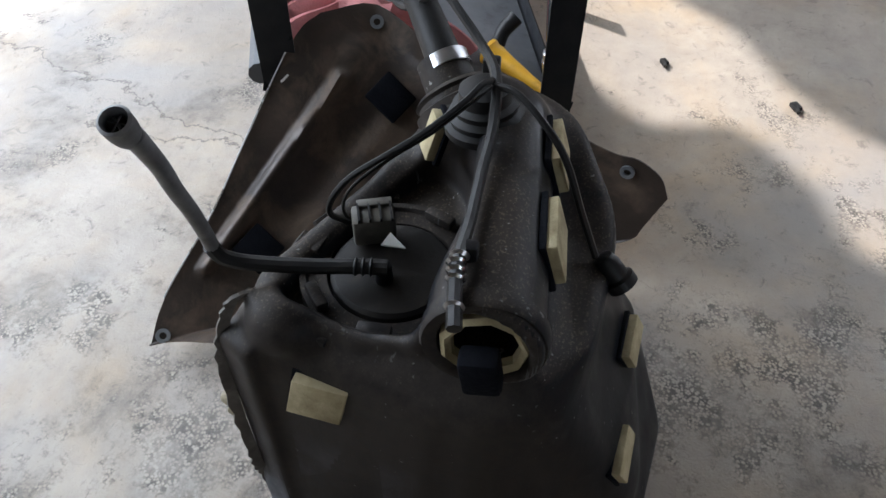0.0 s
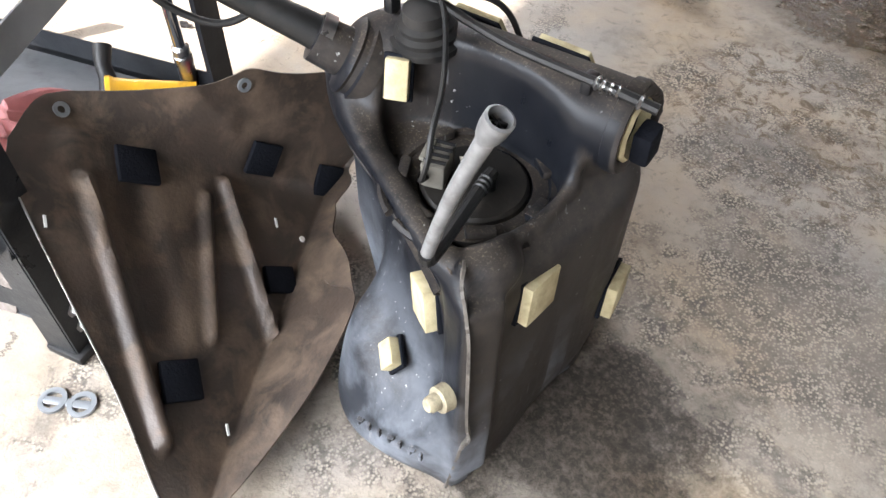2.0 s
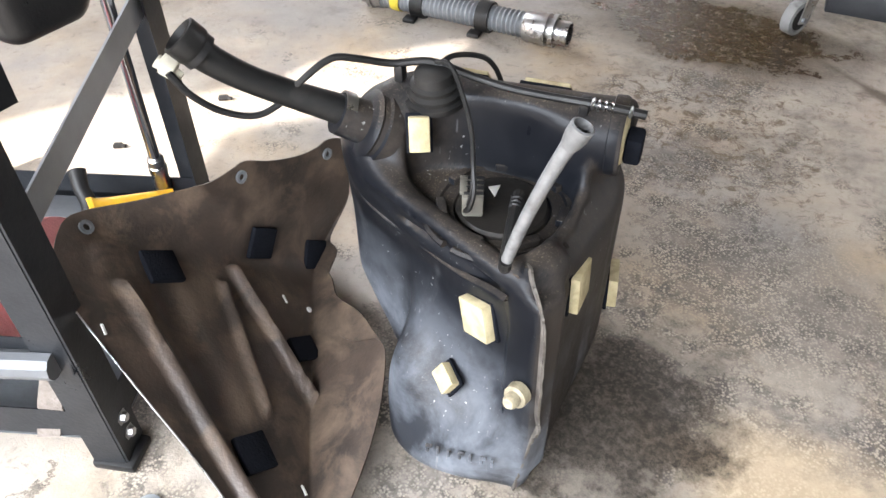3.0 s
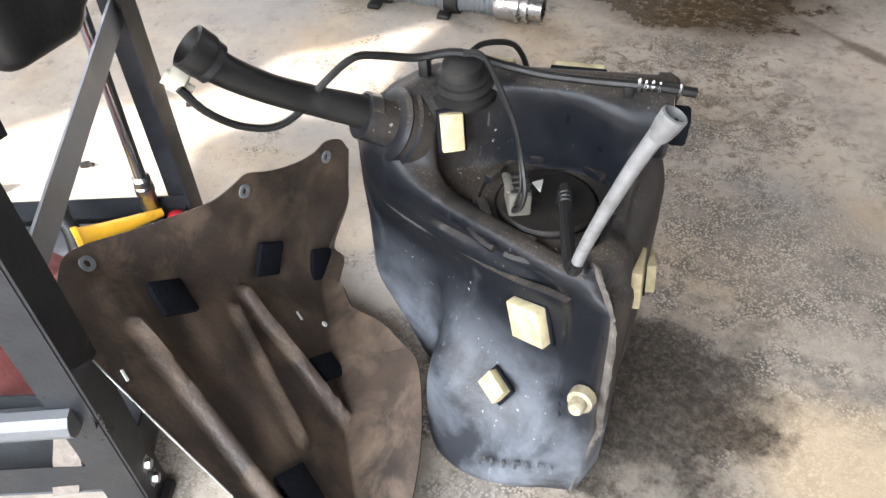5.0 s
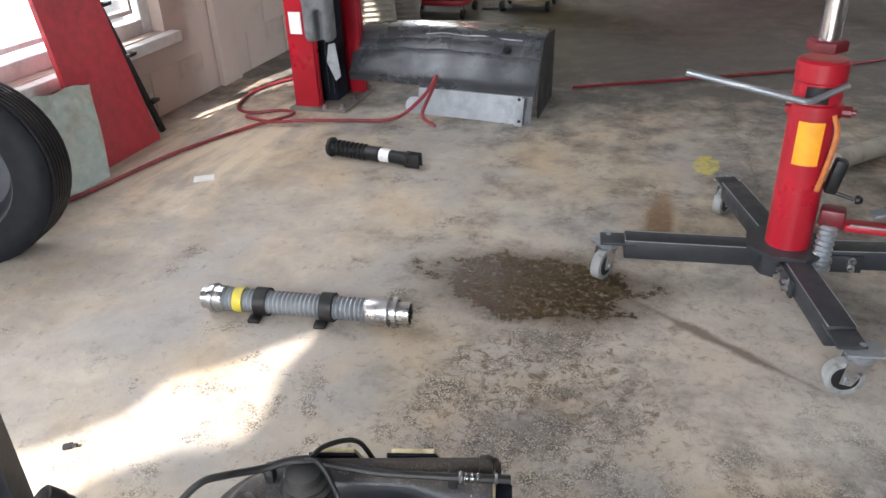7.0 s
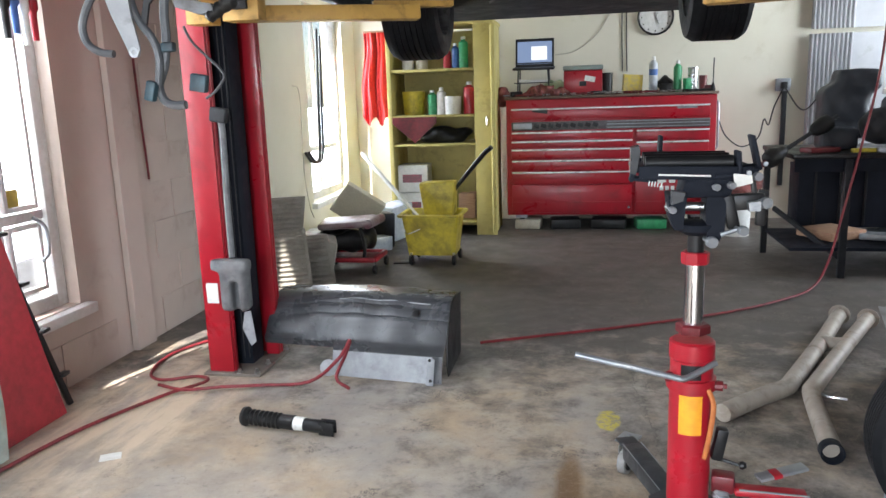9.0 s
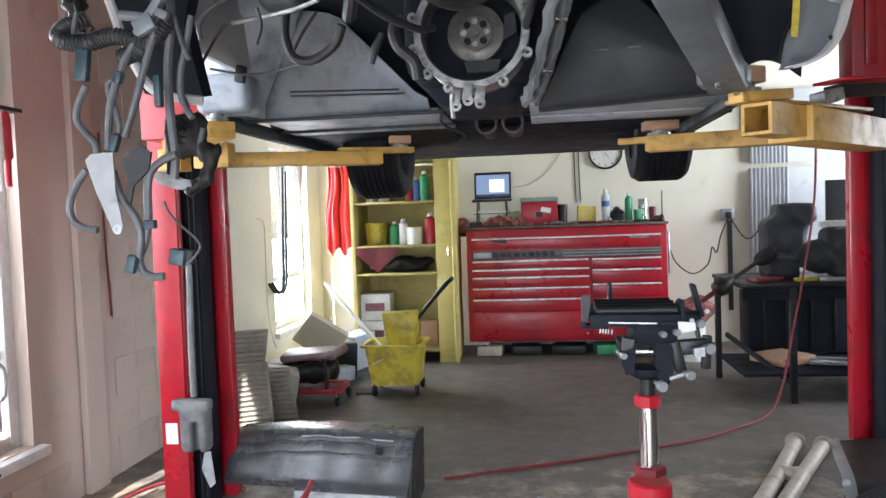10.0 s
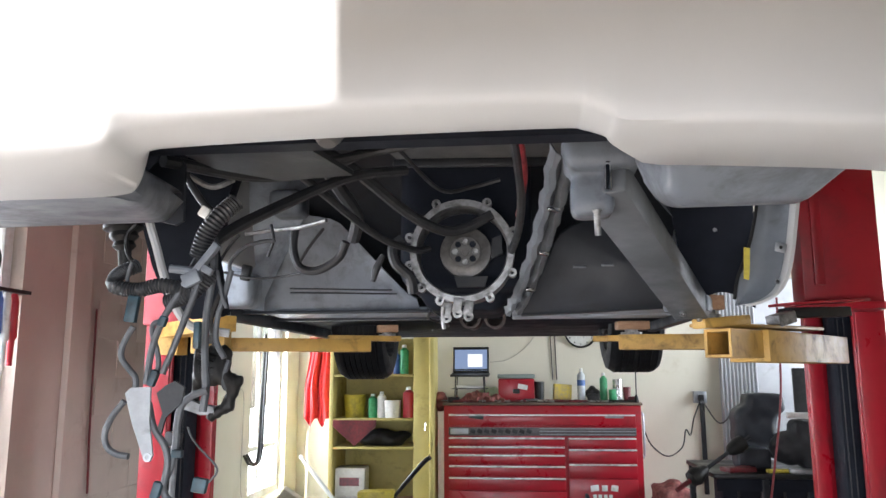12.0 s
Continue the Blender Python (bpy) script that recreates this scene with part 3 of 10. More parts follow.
WX, NY, SY, EX, TOP = -1.9, 7.6, -0.7, 4.6, 3.72
bm = bms()
box(bm, -16, 16, -16, 12, -0.12, 0)
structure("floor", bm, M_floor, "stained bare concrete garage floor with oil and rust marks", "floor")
W1, W2 = (1.55, 3.26, 0.34, 2.45), (6.25, 7.22, 0.36, 1.95)
bm = wall_with_holes(bms(), "x", WX - 0.2, 0.2, SY, 4.9, TOP, [W1])
structure("wall_west", bm, M_wall_pink, "pink painted concrete block wall with a window", "wall")
bm = wall_with_holes(bms(), "x", WX - 0.2, 0.2, 4.9, NY, TOP, [W2])
structure("wall_west_cream", bm, M_wall_cream, "cream painted block wall with a tall window", "wall")
bm = wall_with_holes(bms(), "y", NY, 0.2, WX - 0.2, EX, TOP, [])
structure("wall_north", bm, M_wall_cream, "pale cream painted back wall of the garage", "wall")
# the opening is added, only to make room for the fill light
bm = wall_with_holes(bms(), "x", EX, 0.2, SY, NY + 0.2, TOP, [(4.9, 6.9, 0.9, 2.5)])
structure("wall_east", bm, M_wall_cream, "unseen cream painted side wall with an opening added for fill light", "wall")
bm = wall_with_holes(bms(), "y", SY - 0.2, 0.2, WX - 0.2, EX + 0.2, TOP, [(-1.75, 1.55, 0, 3.55)])
structure("wall_south", bm, M_wall_pink, "block wall round the wide open garage door", "wall")
bm = bms()
box(bm, WX - 0.2, EX + 0.2, SY - 0.2, NY + 0.2, TOP, TOP + 0.12)
structure("ceiling", bm, M_ceil, "plain grey garage ceiling", "ceiling")
bm = bms()
box(bm, WX, WX + 0.035, 3.6, 3.76, 0, TOP, 0.004)
structure("pilaster", bm, M_wall_pink, "pink painted block pilaster against the wall", "pilaster")

# block courses of the pink wall, proud of their joints
course = bms()
box(course, 0, 0.006, 0, 0.392, 0, 0.192)
course_mesh = bpy.data.meshes.new("block")
course.to_mesh(course_mesh)
course.free()
course_mesh.materials.append(M_wall_pink)
wall_w = bpy.data.objects["wall_west"]
for row in range(12):
    for k in range(14):
        y0 = -0.5 + 0.4 * k + (0.2 if row % 2 else 0.0)
        if y0 + 0.4 > 4.9 or (y0 < W1[1] + 0.1 and y0 + 0.4 > W1[0] - 0.1 and 0.2 * row + 0.2 > W1[2] - 0.06) or (y0 < 3.77 and y0 + 0.4 > 3.59):
            continue
        ob = new("block", course_mesh)
        ob.location = (WX - 0.001, y0, 0.2 * row + 0.004)
        ob.parent = wall_w


def window(name, hole, label, bars):
    y0, y1, z0, z1 = hole
    root = thing(name, (WX - 0.1, (y0 + y1) / 2, z0), label, "window", kind="structure")
    bm = bms()
    for a, b, c, d in ((y0, y0 + 0.06, z0, z1), (y1 - 0.06, y1, z0, z1), (y0 + 0.06, y1 - 0.06, z0, z0 + 0.06), (y0 + 0.06, y1 - 0.06, z1 - 0.06, z1)):
        box(bm, WX - 0.14, WX - 0.06, a, b, c, d, 0.004)
    part("window_frame", bm, M_frame, root)
    bm = bms()
    for z in bars[1]:
        box(bm, WX - 0.12, WX - 0.08, y0 + 0.06, y1 - 0.06, z - 0.02, z + 0.02, 0.003)
    for y in bars[0]:
        box(bm, WX - 0.118, WX - 0.082, y - 0.018, y + 0.018, z0 + 0.06, z1 - 0.06, 0.003)
    part("glazing_bar", bm, M_frame, root)
    bm = bms()
    box(bm, WX - 0.06, WX + 0.05, y0 - 0.05, y1 + 0.05, z0 - 0.05, z0 - 0.003, 0.006)
    part("window_sill", bm, M_frame, root)
    bm = bms()
    box(bm, WX - 0.103, WX - 0.098, y0 + 0.06, y1 - 0.06, z0 + 0.06, z1 - 0.06)
    pane = part("pane", bm, M_glass, root)
    pane.visible_shadow = False
    return root


window("window_1", W1, "white framed window with louvre panes, bright outside", ([2.4, 2.95], [0.75]))
w1 = bpy.data.objects["window_1"]
for y0, y1 in ((1.64, 2.37), (2.43, 2.92), (2.98, 3.17)):
    for z0, z1 in ((0.43, 0.72), (0.78, 2.36)):
        bm = bms()
        for a, b, c, d in ((y0, y0 + 0.02, z0, z1), (y1 - 0.02, y1, z0, z1), (y0 + 0.02, y1 - 0.02, z0, z0 + 0.02), (y0 + 0.02, y1 - 0.02, z1 - 0.02, z1)):
            box(bm, WX - 0.095, WX - 0.07, a, b, c, d, 0.003)
        sash = part("sash", bm, M_frame, w1)
        part("gasket", bar(bms(), (WX - 0.069, y1 - 0.03, z0 + 0.03), (WX - 0.069, y1 - 0.03, z1 - 0.03), 0.004, 0.004), M_black, sash)
part("sash_catch", tube(bms(), [(WX - 0.05, 3.1, 0.75), (WX - 0.02, 3.13, 0.7), (WX - 0.02, 3.13, 0.6), (WX - 0.04, 3.11, 0.56)], 0.008, 8), M_galv, w1, "bent metal sash catch")
part("notice", box(bms(), WX - 0.097, WX - 0.096, 2.985, 3.09, 0.79, 0.87), M_bucket, w1, "yellow notice on the glass")
window("window_2", W2, "tall white framed window, bright outside", ([6.7], [0.78]))
bm = bms()
box(bm, -4.2, -4.15, -0.5, 12, 0.0, 4.0)
solo("backdrop", bm, emit("bright_day", (0.92, 0.96, 1.0), 1.6), "overexposed daylight outside the windows", "backdrop", kind="structure")

# unseen canopy, added to block the sun; its gaps are cut to the sun patches
CZ = 3.72
SX, SY_ = 1.034, 4.003  # how far sunlight drifts between canopy and floor


def between(table, v):
    for (a, p), (b, q) in zip(table, table[1:]):
        if v <= b:
            return p + (q - p) * (v - a) / (b - a)
    return table[-1][1]


GAP_L = [(0.3, -1.53), (1.03, -1.1), (1.145, -1.03), (1.25, -0.87), (1.38, -0.77), (1.5, -0.75), (1.575, -0.66), (1.756, -0.51)]
GAP_R = [(0.3, -1.07), (0.9, -0.77), (0.99, -0.7), (1.06, -0.68), (1.17, -0.73), (1.3, -0.61), (1.33, -0.52), (1.39, -0.48), (1.52, -0.5), (1.6, -0.52), (1.756, -0.5)]
bm = bms()
ys = sorted({y for y, x in GAP_L + GAP_R})
for y0, y1 in zip(ys, ys[1:]):
    l0, l1, r0, r1 = between(GAP_L, y0), between(GAP_L, y1), between(GAP_R, y0), between(GAP_R, y1)
    prism(bm, [(-6, y0 - SY_, CZ), (l0 - SX, y0 - SY_, CZ), (l1 - SX, y1 - SY_, CZ), (-6, y1 - SY_, CZ)], (0, 0, 0.03))
    prism(bm, [(r0 - SX, y0 - SY_, CZ), (6, y0 - SY_, CZ), (6, y1 - SY_, CZ), (r1 - SX, y1 - SY_, CZ)], (0, 0, 0.03))
for x0, x1, y0, y1 in ((-6, 6, -4.15, 0.3 - SY_), (-6, 6, 1.756 - SY_, -1.328), (-0.74, 6, -1.328, -1.288), (-6, -1.05, -1.328, -0.9)):
    prism(bm, [(x0, y0, CZ), (x1, y0, CZ), (x1, y1, CZ), (x0, y1, CZ)], (0, 0, 0.03))
prism(bm, [(-0.474, -1.288, CZ), (6, -1.288, CZ), (6, -0.9, CZ), (-0.374, -0.9, CZ)], (0, 0, 0.03))
structure("canopy", bm, M_galv, "unseen sheet metal canopy added to shape the sunlight", "canopy")

# unseen wall across the yard, added to cut sky light on the bumper
bm = bms()
box(bm, -16, 16, -13.4, -13, 0, 7.5)
structure("sky_block_wall", bm, M_wall_pink, "unseen plain block wall added to cut the sky light", "wall")

# ---- the fuel tank ----
TANK = thing("fuel_tank", (0.03, 0.95, 0.0), "black moulded plastic fuel tank standing on the concrete floor", "fuel tank")


def tank_solid(X, Y, Z):
    # upright column with a flat right flank and a front that runs back to the left
    col = s_poly(X, Y, [(0.13, 0.814), (0.131, 1.03), (0.095, 1.125), (0.02, 1.165), (-0.09, 1.1), (-0.218, 0.95)], 0.022)
    col = smax(col, X - (0.117 + 0.015 * np.clip(Z / 0.1, 0, 1)), 0.01)
    col = smax(col, Z - 0.33, 0.02)
    col = smax(col, (-0.13 - X - Z) / 1.41, 0.03)
    turned = Y - 0.28 * np.minimum(X - 0.06, 0) * np.clip((Z - 0.2) / 0.12, 0, 1)
    col = smax(col, (turned + 0.37 * Z - 1.187) / 1.1, 0.02)
    col = smax(col, ((Y - 1.0) * 0.6 + (X - 0.05) * 0.6 - Z) / 1.3, 0.04)
    # rounded foot that bulges forward
    foot = s_poly(X, Y, [(0.118, 0.805), (0.11, 0.9), (-0.05, 0.92), (-0.085, 0.85), (-0.06, 0.79), (-0.02, 0.763), (0.045, 0.764)], 0.03)
    foot = smax(smax(foot, (Z - 0.135 - 0.9 * (Y - 0.83)) / 1.35, 0.045), 0.0 - Z - 0.25 * (Y - 0.8) - 0.003, 0.03)
    # pump deck with its overhanging front crest
    deck = s_poly(X, Y, [(0.106, 0.813), (0.106, 1.04), (0.05, 1.08), (-0.08, 1.07), (-0.185, 1.0), (-0.205, 0.945), (-0.165, 0.893), (-0.13, 0.877)], 0.016)
    deck = smax(deck, Z - 0.338 - 0.03 * np.clip((-0.05 - X) / 0.1, 0, 1), 0.014)
    inset = 0.256 * (X - 0.104) + 0.967 * (Y - 0.815)
    deck = smax(deck, (0.3 - 1.7 * inset - Z) / 1.97, 0.03)
    back = s_poly(turned, Z, [(0.93, 0.0), (1.185, 0.0), (1.137, 0.13), (1.095, 0.235), (1.065, 0.325), (1.03, 0.4), (0.99, 0.42), (0.955, 0.36)], 0.02)
    back = smax(back, np.abs(X + 0.012) - 0.115, 0.02)
    ridge = smax(s_cap(X, Y, Z, (-0.1, 0.962, 0.386), (0.125, 1.016, 0.393), 0.039), X - 0.114, 0.006)
    boss = s_ell(X, Y, Z, (-0.117, 0.942, 0.342), (0.066, 0.058, 0.076))
    d = smin(col, foot, 0.04)
    d = smin(d, deck, 0.016)
    d = smin(d, back, 0.02)
    d = smax(d, 0.84 * X + 0.54 * Y - 0.668, 0.03)
    d = smin(d, boss, 0.022)
    # the flank leans in below the deck's edge, with a round cheek in its front corner
    d = smax(d, ((X - 0.131) + 0.68 * (Z - 0.308)) / 1.21, 0.012)
    d = smin(d, s_ell(X, Y, Z, (0.1, 0.856, 0.331), (0.029, 0.031, 0.026)), 0.007)
    d = smin(d, ridge, 0.014)
    # the well round the pump
    well = s_poly(X, Y, [(0.06, 0.838), (0.096, 0.848), (0.1, 0.925), (0.09, 0.962), (0.05, 0.974), (-0.015, 0.967), (-0.07, 0.945), (-0.094, 0.912), (-0.08, 0.886), (0.0, 0.858)], 0.02)
    d = smax(d, -smax(well, 0.3265 - Z, 0.012), 0.009)
    # a thin rim bead along the well's edge
    for a, b in (((0.1, 0.828, 0.347), (0.101, 0.87, 0.344)), ((0.101, 0.87, 0.344), (0.1, 0.915, 0.336)), ((0.1, 0.915, 0.336), (0.097, 0.96, 0.348)), ((0.097, 0.96, 0.348), (0.088, 0.978, 0.39))):
        d = smin(d, s_cap(X, Y, Z, a, b, 0.0055), 0.006)
    # hollow mouth of the ridge
    d = smax(d, -smax(s_cap(X, Y, Z, (0.04, 0.996, 0.39), (0.16, 1.024, 0.394), 0.029), 0.055 - X, 0.004), 0.004)
    # proud strip beside the seam, gutter beside it, and the rolled crest
    out = -0.38 * (X - 0.13) - 0.925 * (Y - 0.814)
    along = 0.925 * (X - 0.13) - 0.38 * (Y - 0.814)
    strip = smax(smax(out - 0.008, np.abs(along + 0.024) - 0.022, 0.008), smax(Z - 0.325, 0.03 - Z, 0.01), 0.01)
    d = smin(d, smax(strip, -out - 0.03, 0.005), 0.01)
    d = smin(d, s_cap(X, Y, Z, (-0.115, 0.883, 0.338), (0.07, 0.829, 0.332), 0.006), 0.02)
    d = smax(d, -s_cap(X, Y, Z, (-0.07, 0.884, 0.296), (0.06, 0.832, 0.3), 0.006), 0.02)
    groove = s_cap(X, Y, Z, (0.148, 1.0, 0.3), (0.152, 0.985, 0.02), 0.018)
    d = smax(d, -groove, 0.012)
    return smax(d, 0.002 - Z, 0.004)

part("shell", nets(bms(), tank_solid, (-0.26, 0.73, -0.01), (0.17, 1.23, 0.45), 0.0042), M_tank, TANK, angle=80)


def axes(n, up=(0, 0, 1)):
    n = Vector(n).normalized()
    u = Vector(up).cross(n)
    if u.length < 0.1:
        u = Vector((1, 0, 0)).cross(n)
    u.normalize()
    return u, n.cross(u), n


def slab(bm, c, n, w, h, t, up=(0, 0, 1), skew=0.0, bev=0.002):
    """A slab on a surface: width along u, height along v, thickness along n."""
    u, v, n = axes(n, up)
    m = Matrix((u, v, n)).transposed().to_4x4()
    m.translation = Vector(c)
    sh = Matrix.Identity(4)
    sh[0][1] = skew
    vs = bmesh.ops.create_cube(bm, size=1.0, matrix=m @ sh @ Matrix.Diagonal((w, h, t, 1)))["verts"]
    if bev:
        bmesh.ops.bevel(bm, geom=list({e for q in vs for e in q.link_edges}), offset=bev, segments=2, profile=0.5, affect="EDGES")
    return bm


# foam blocks glued to the tank, each with a dark worn face on one side
for c, n, w, h, t, up, sk in (
    ((-0.072, 0.9085, 0.391), (0.55, -0.78, 0.3), 0.022, 0.038, 0.012, (0, 0, 1), 0.0),
    ((0.042, 0.842, 0.234), (-0.42, -0.9, 0.02), 0.046, 0.045, 0.016, (-0.33, 0.2, 0.92), 0.1),
    ((0.017, 0.817, 0.14), (-0.35, -0.75, 0.5), 0.03, 0.022, 0.016, (0.3, 0, 1), 0.0),
    ((0.129, 0.893, 0.287), (0.98, 0.14, 0.1), 0.043, 0.04, 0.014, (0, 0.1, 1), 0.12),
    ((0.122, 1.045, 0.155), (0.94, 0.33, 0.05), 0.048, 0.036, 0.016, (0, 0.12, 1), 0.2),
    ((-0.07, 1.011, 0.403), (-0.22, 0.91, 0.34), 0.048, 0.028, 0.012, (0, 0, 1), 0.3),
    ((0.018, 1.032, 0.404), (-0.22, 0.91, 0.34), 0.05, 0.028, 0.012, (0, 0, 1), 0.3),
    ((-0.06, 1.104, 0.22), (-0.05, 0.93, 0.36), 0.05, 0.026, 0.012, (0, 0, 1), -0.3),
    ((0.03, 1.122, 0.18), (-0.05, 0.93, 0.35), 0.05, 0.028, 0.012, (0, 0, 1), -0.3),
):
    pad = part("foam_block", slab(bms(), c, n, w, h, t, up, sk, 0.0015), M_foam, TANK, "cream foam block")
    u, v, nn = axes(n, up)
    part("backing_tape", slab(bms(), Vector(c) - nn * (t / 2 - 0.002), n, w + 0.006, h + 0.005, 0.005, up, sk, 0.001), M_felt, pad)

# welded seam of the two half shells
SEAM_OUT = Vector((0.72, -0.69, 0.05))
seam_line = curve([(0.117, 0.808, 0.004), (0.123, 0.811, 0.06), (0.13, 0.814, 0.112), (0.136, 0.817, 0.132), (0.134, 0.814, 0.16), (0.133, 0.812, 0.22), (0.13, 0.812, 0.29), (0.121, 0.815, 0.325), (0.11, 0.82, 0.345), (0.102, 0.83, 0.352)], 5)
bm = sheet(bms(), [[p - SEAM_OUT * 0.004, p + SEAM_OUT * (0.003 + 0.0008 * math.sin(i * 1.9)), p + SEAM_OUT * (0.0055 + 0.0014 * math.sin(i * 2.7))] for i, p in enumerate(seam_line)], 0.0028)
part("weld_seam", bm, M_seam, TANK, "pale worn edge of the weld seam")
# filler cap of the roll-over valve on the front
bm = lathe(bms(), (0.115, 0.804, 0.198), (-0.1, -0.97, 0.2), [(0, 0.024), (0.006, 0.024), (0.008, 0.021), (0.0085, 0.012), (0.013, 0.011), (0.0135, 0.0), (0, 0)], 14)
part("vent_fitting", bm, mat("aged_cream_plastic", (0.4, 0.35, 0.24), (0.27, 0.23, 0.15), 0.55, scale=70, dirt=(0.12, 0.1, 0.07), dirt_at=(0.45, 0.7), dirt_scale=60), TANK, "cream plastic vent fitting")
# the raised parting line across the front, and grit lying on the shoulder behind it
part_line = curve([(-0.19, 0.93, 0.3), (-0.16, 0.905, 0.285), (-0.12, 0.893, 0.272), (-0.075, 0.888, 0.262), (-0.027, 0.868, 0.268), (0.02, 0.848, 0.28), (0.06, 0.828, 0.3), (0.085, 0.815, 0.31)], 6)
bm = sheet(bms(), [[p + Vector((0.001, 0.003, -0.0035)), p + Vector((-0.0009, -0.0022, -0.0008 + 0.0004 * math.sin(i * 1.7))), p + Vector((-0.0008, -0.002, 0.001)), p + Vector((0.001, 0.003, 0.0042))] for i, p in enumerate(part_line)], 0.0012)
part("parting_line", bm, M_tank, TANK, angle=60)
random.seed(11)
bm = bms()
for k in range(220):
    u, v = random.random(), random.random() ** 1.6
    p = Vector((0.02 + 0.075 * u, 0.842 - 0.02 * u + 0.018 * v * (1 - abs(2 * u - 1)), 0.3385 + 0.0006 * random.random()))
    r = random.uniform(0.0005, 0.0016)
    hull(bm, [p + Vector((r * random.uniform(0.6, 1.2) * dx, r * random.uniform(0.6, 1.2) * dy, r * 0.7 * dz)) for dx, dy, dz in ((1, 0, 0), (-1, 0, 0), (0, 1, 0), (0, -1, 0), (0, 0, 1), (0, 0, -1))])
part("grit", bm, mat("brown_grit", (0.09, 0.066, 0.047), (0.035, 0.027, 0.021), 0.9, scale=300), TANK, "loose brown grit on the tank's shoulder", smooth=False)
# embossed maker's marks
bm = bms()
for i in range(7):
    c = Vector((0.022 + 0.0125 * i, 0.7655 + 0.0036 * i, 0.068))
    slab(bm, c, (0.3, -0.95, 0.0), 0.0035, 0.011, 0.005, bev=0.0006)
    if i in (0, 3, 5):
        slab(bm, c + Vector((0.002, 0.0006, 0.005)), (0.3, -0.95, 0.0), 0.008, 0.002, 0.005, bev=0.0005)
part("embossed_mark", bm, M_tank, TANK)

# fuel pump and its lock ring
RC = (0.028, 0.912, 0.324)
bm = lathe(bms(), RC, (0, 0, 1), [(0.05, 0.002), (0.052, 0.008), (0.066, 0.008), (0.068, 0.011), (0.073, 0.011), (0.0735, 0.0), (0.05, 0.0)], 40)
ring = part("lock_ring", bm, M_tank, TANK, "dusty black lock ring")
for i in range(7):
    a = 2 * math.pi * i / 7 + 0.2
    bm = bms()
    obox(bm, (RC[0] + 0.064 * math.cos(a), RC[1] + 0.064 * math.sin(a), RC[2] + 0.014), (0.01, 0.026, 0.009), (0, 0, math.degrees(a)), 0.002)
    part("ring_lug", bm, M_tank, ring)
bm = lathe(bms(), RC, (0, 0, 1), [(0, 0.014), (0.02, 0.015), (0.046, 0.012), (0.049, 0.009), (0.05, 0.0), (0, 0)], 36)
part("pump_cover", bm, M_pump, TANK, "brown dusty pump cover")
bm = bms()
obox(bm, (0.006, 0.887, 0.354), (0.034, 0.022, 0.026), (0, 0, -60), 0.003)
obox(bm, (-0.003, 0.884, 0.368), (0.028, 0.008, 0.004), (0, 0, -60), 0.001)
plug = part("pump_plug", bm, M_plug, TANK, "grey-beige electrical plug")
bm = bms()
for k in range(4):
    obox(bm, (0.0005 + 0.004 * k, 0.9 - 0.0075 * k, 0.3685), (0.0016, 0.02, 0.003), (0, 0, -60), 0.0)
part("plug_rib", bm, M_black, plug)
bm = bms()
for a0, a1 in ((200, 255), (262, 300), (318, 350)):
    pts = [(RC[0] + 0.083 * math.cos(radians(a)), RC[1] + 0.083 * math.sin(radians(a)), 0.331) for a in range(a0, a1, 6)]
    tube(bm, pts, 0.0042, 6, 2)
part("ring_stop", bm, M_tank, TANK)
bm = bms()
prism(bm, [(0.014, 0.905, 0.3575), (0.02, 0.92, 0.352), (0.024, 0.901, 0.352)], (0, 0, 0.0015))
part("plug_flag", bm, M_paper, TANK, "small pale paper tab")
bm = cyl(bms(), (0.044, 0.912, 0.332), (0.044, 0.912, 0.356), 0.0075, 0.0065, 12)
part("outlet_stub", bm, M_black, TANK)

# fuel line: a rubber piece, then a dusty pipe with a flared quick connector
bm = tube(bms(), [(0.044, 0.916, 0.354), (0.05, 0.897, 0.354), (0.064, 0.86, 0.354), (0.08, 0.82, 0.358), (0.088, 0.803, 0.366), (0.0915, 0.798, 0.38)], 0.0062, 10)
line = part("fuel_hose", bm, M_rubber, TANK, "black rubber fuel hose")
bm = bms()
for c in ((0.048, 0.904, 0.354), (0.05, 0.8985, 0.354), (0.052, 0.893, 0.354)):
    lathe(bm, c, (0.3, -0.95, 0.05), [(0.006, -0.0014), (0.0075, 0), (0.006, 0.0014)], 12)
part("hose_barb", bm, M_black, line)
bm = tube(bms(), [(0.0915, 0.799, 0.38), (0.096, 0.801, 0.4), (0.104, 0.803, 0.43), (0.112, 0.804, 0.456), (0.121, 0.808, 0.484), (0.133, 0.81, 0.516)], [0.0054, 0.0056, 0.0058, 0.006, 0.0062, 0.0068], 12)
pipe = part("fuel_pipe", bm, M_pipegrey, TANK, "grey dusty fuel pipe with a flared end")
bm = lathe(bms(), (0.132, 0.8066, 0.511), (0.38, 0.1, 0.92), [(0.0062, 0.0), (0.0082, 0.005), (0.0095, 0.012), (0.0098, 0.022), (0.008, 0.023), (0.0072, 0.018), (0.0065, 0.006), (0, 0.004)], 22)
part("connector_cup", bm, M_pipegrey, pipe)
bm = bms()
for a in (0, 60, 120):
    u = Vector((math.cos(radians(a)), math.sin(radians(a)), -0.45)).normalized()
    bar(bm, Vector((0.1385, 0.8083, 0.525)) - u * 0.006, Vector((0.1385, 0.8083, 0.525)) + u * 0.006, 0.0015, 0.006)
part("connector_core", bm, M_black, pipe)

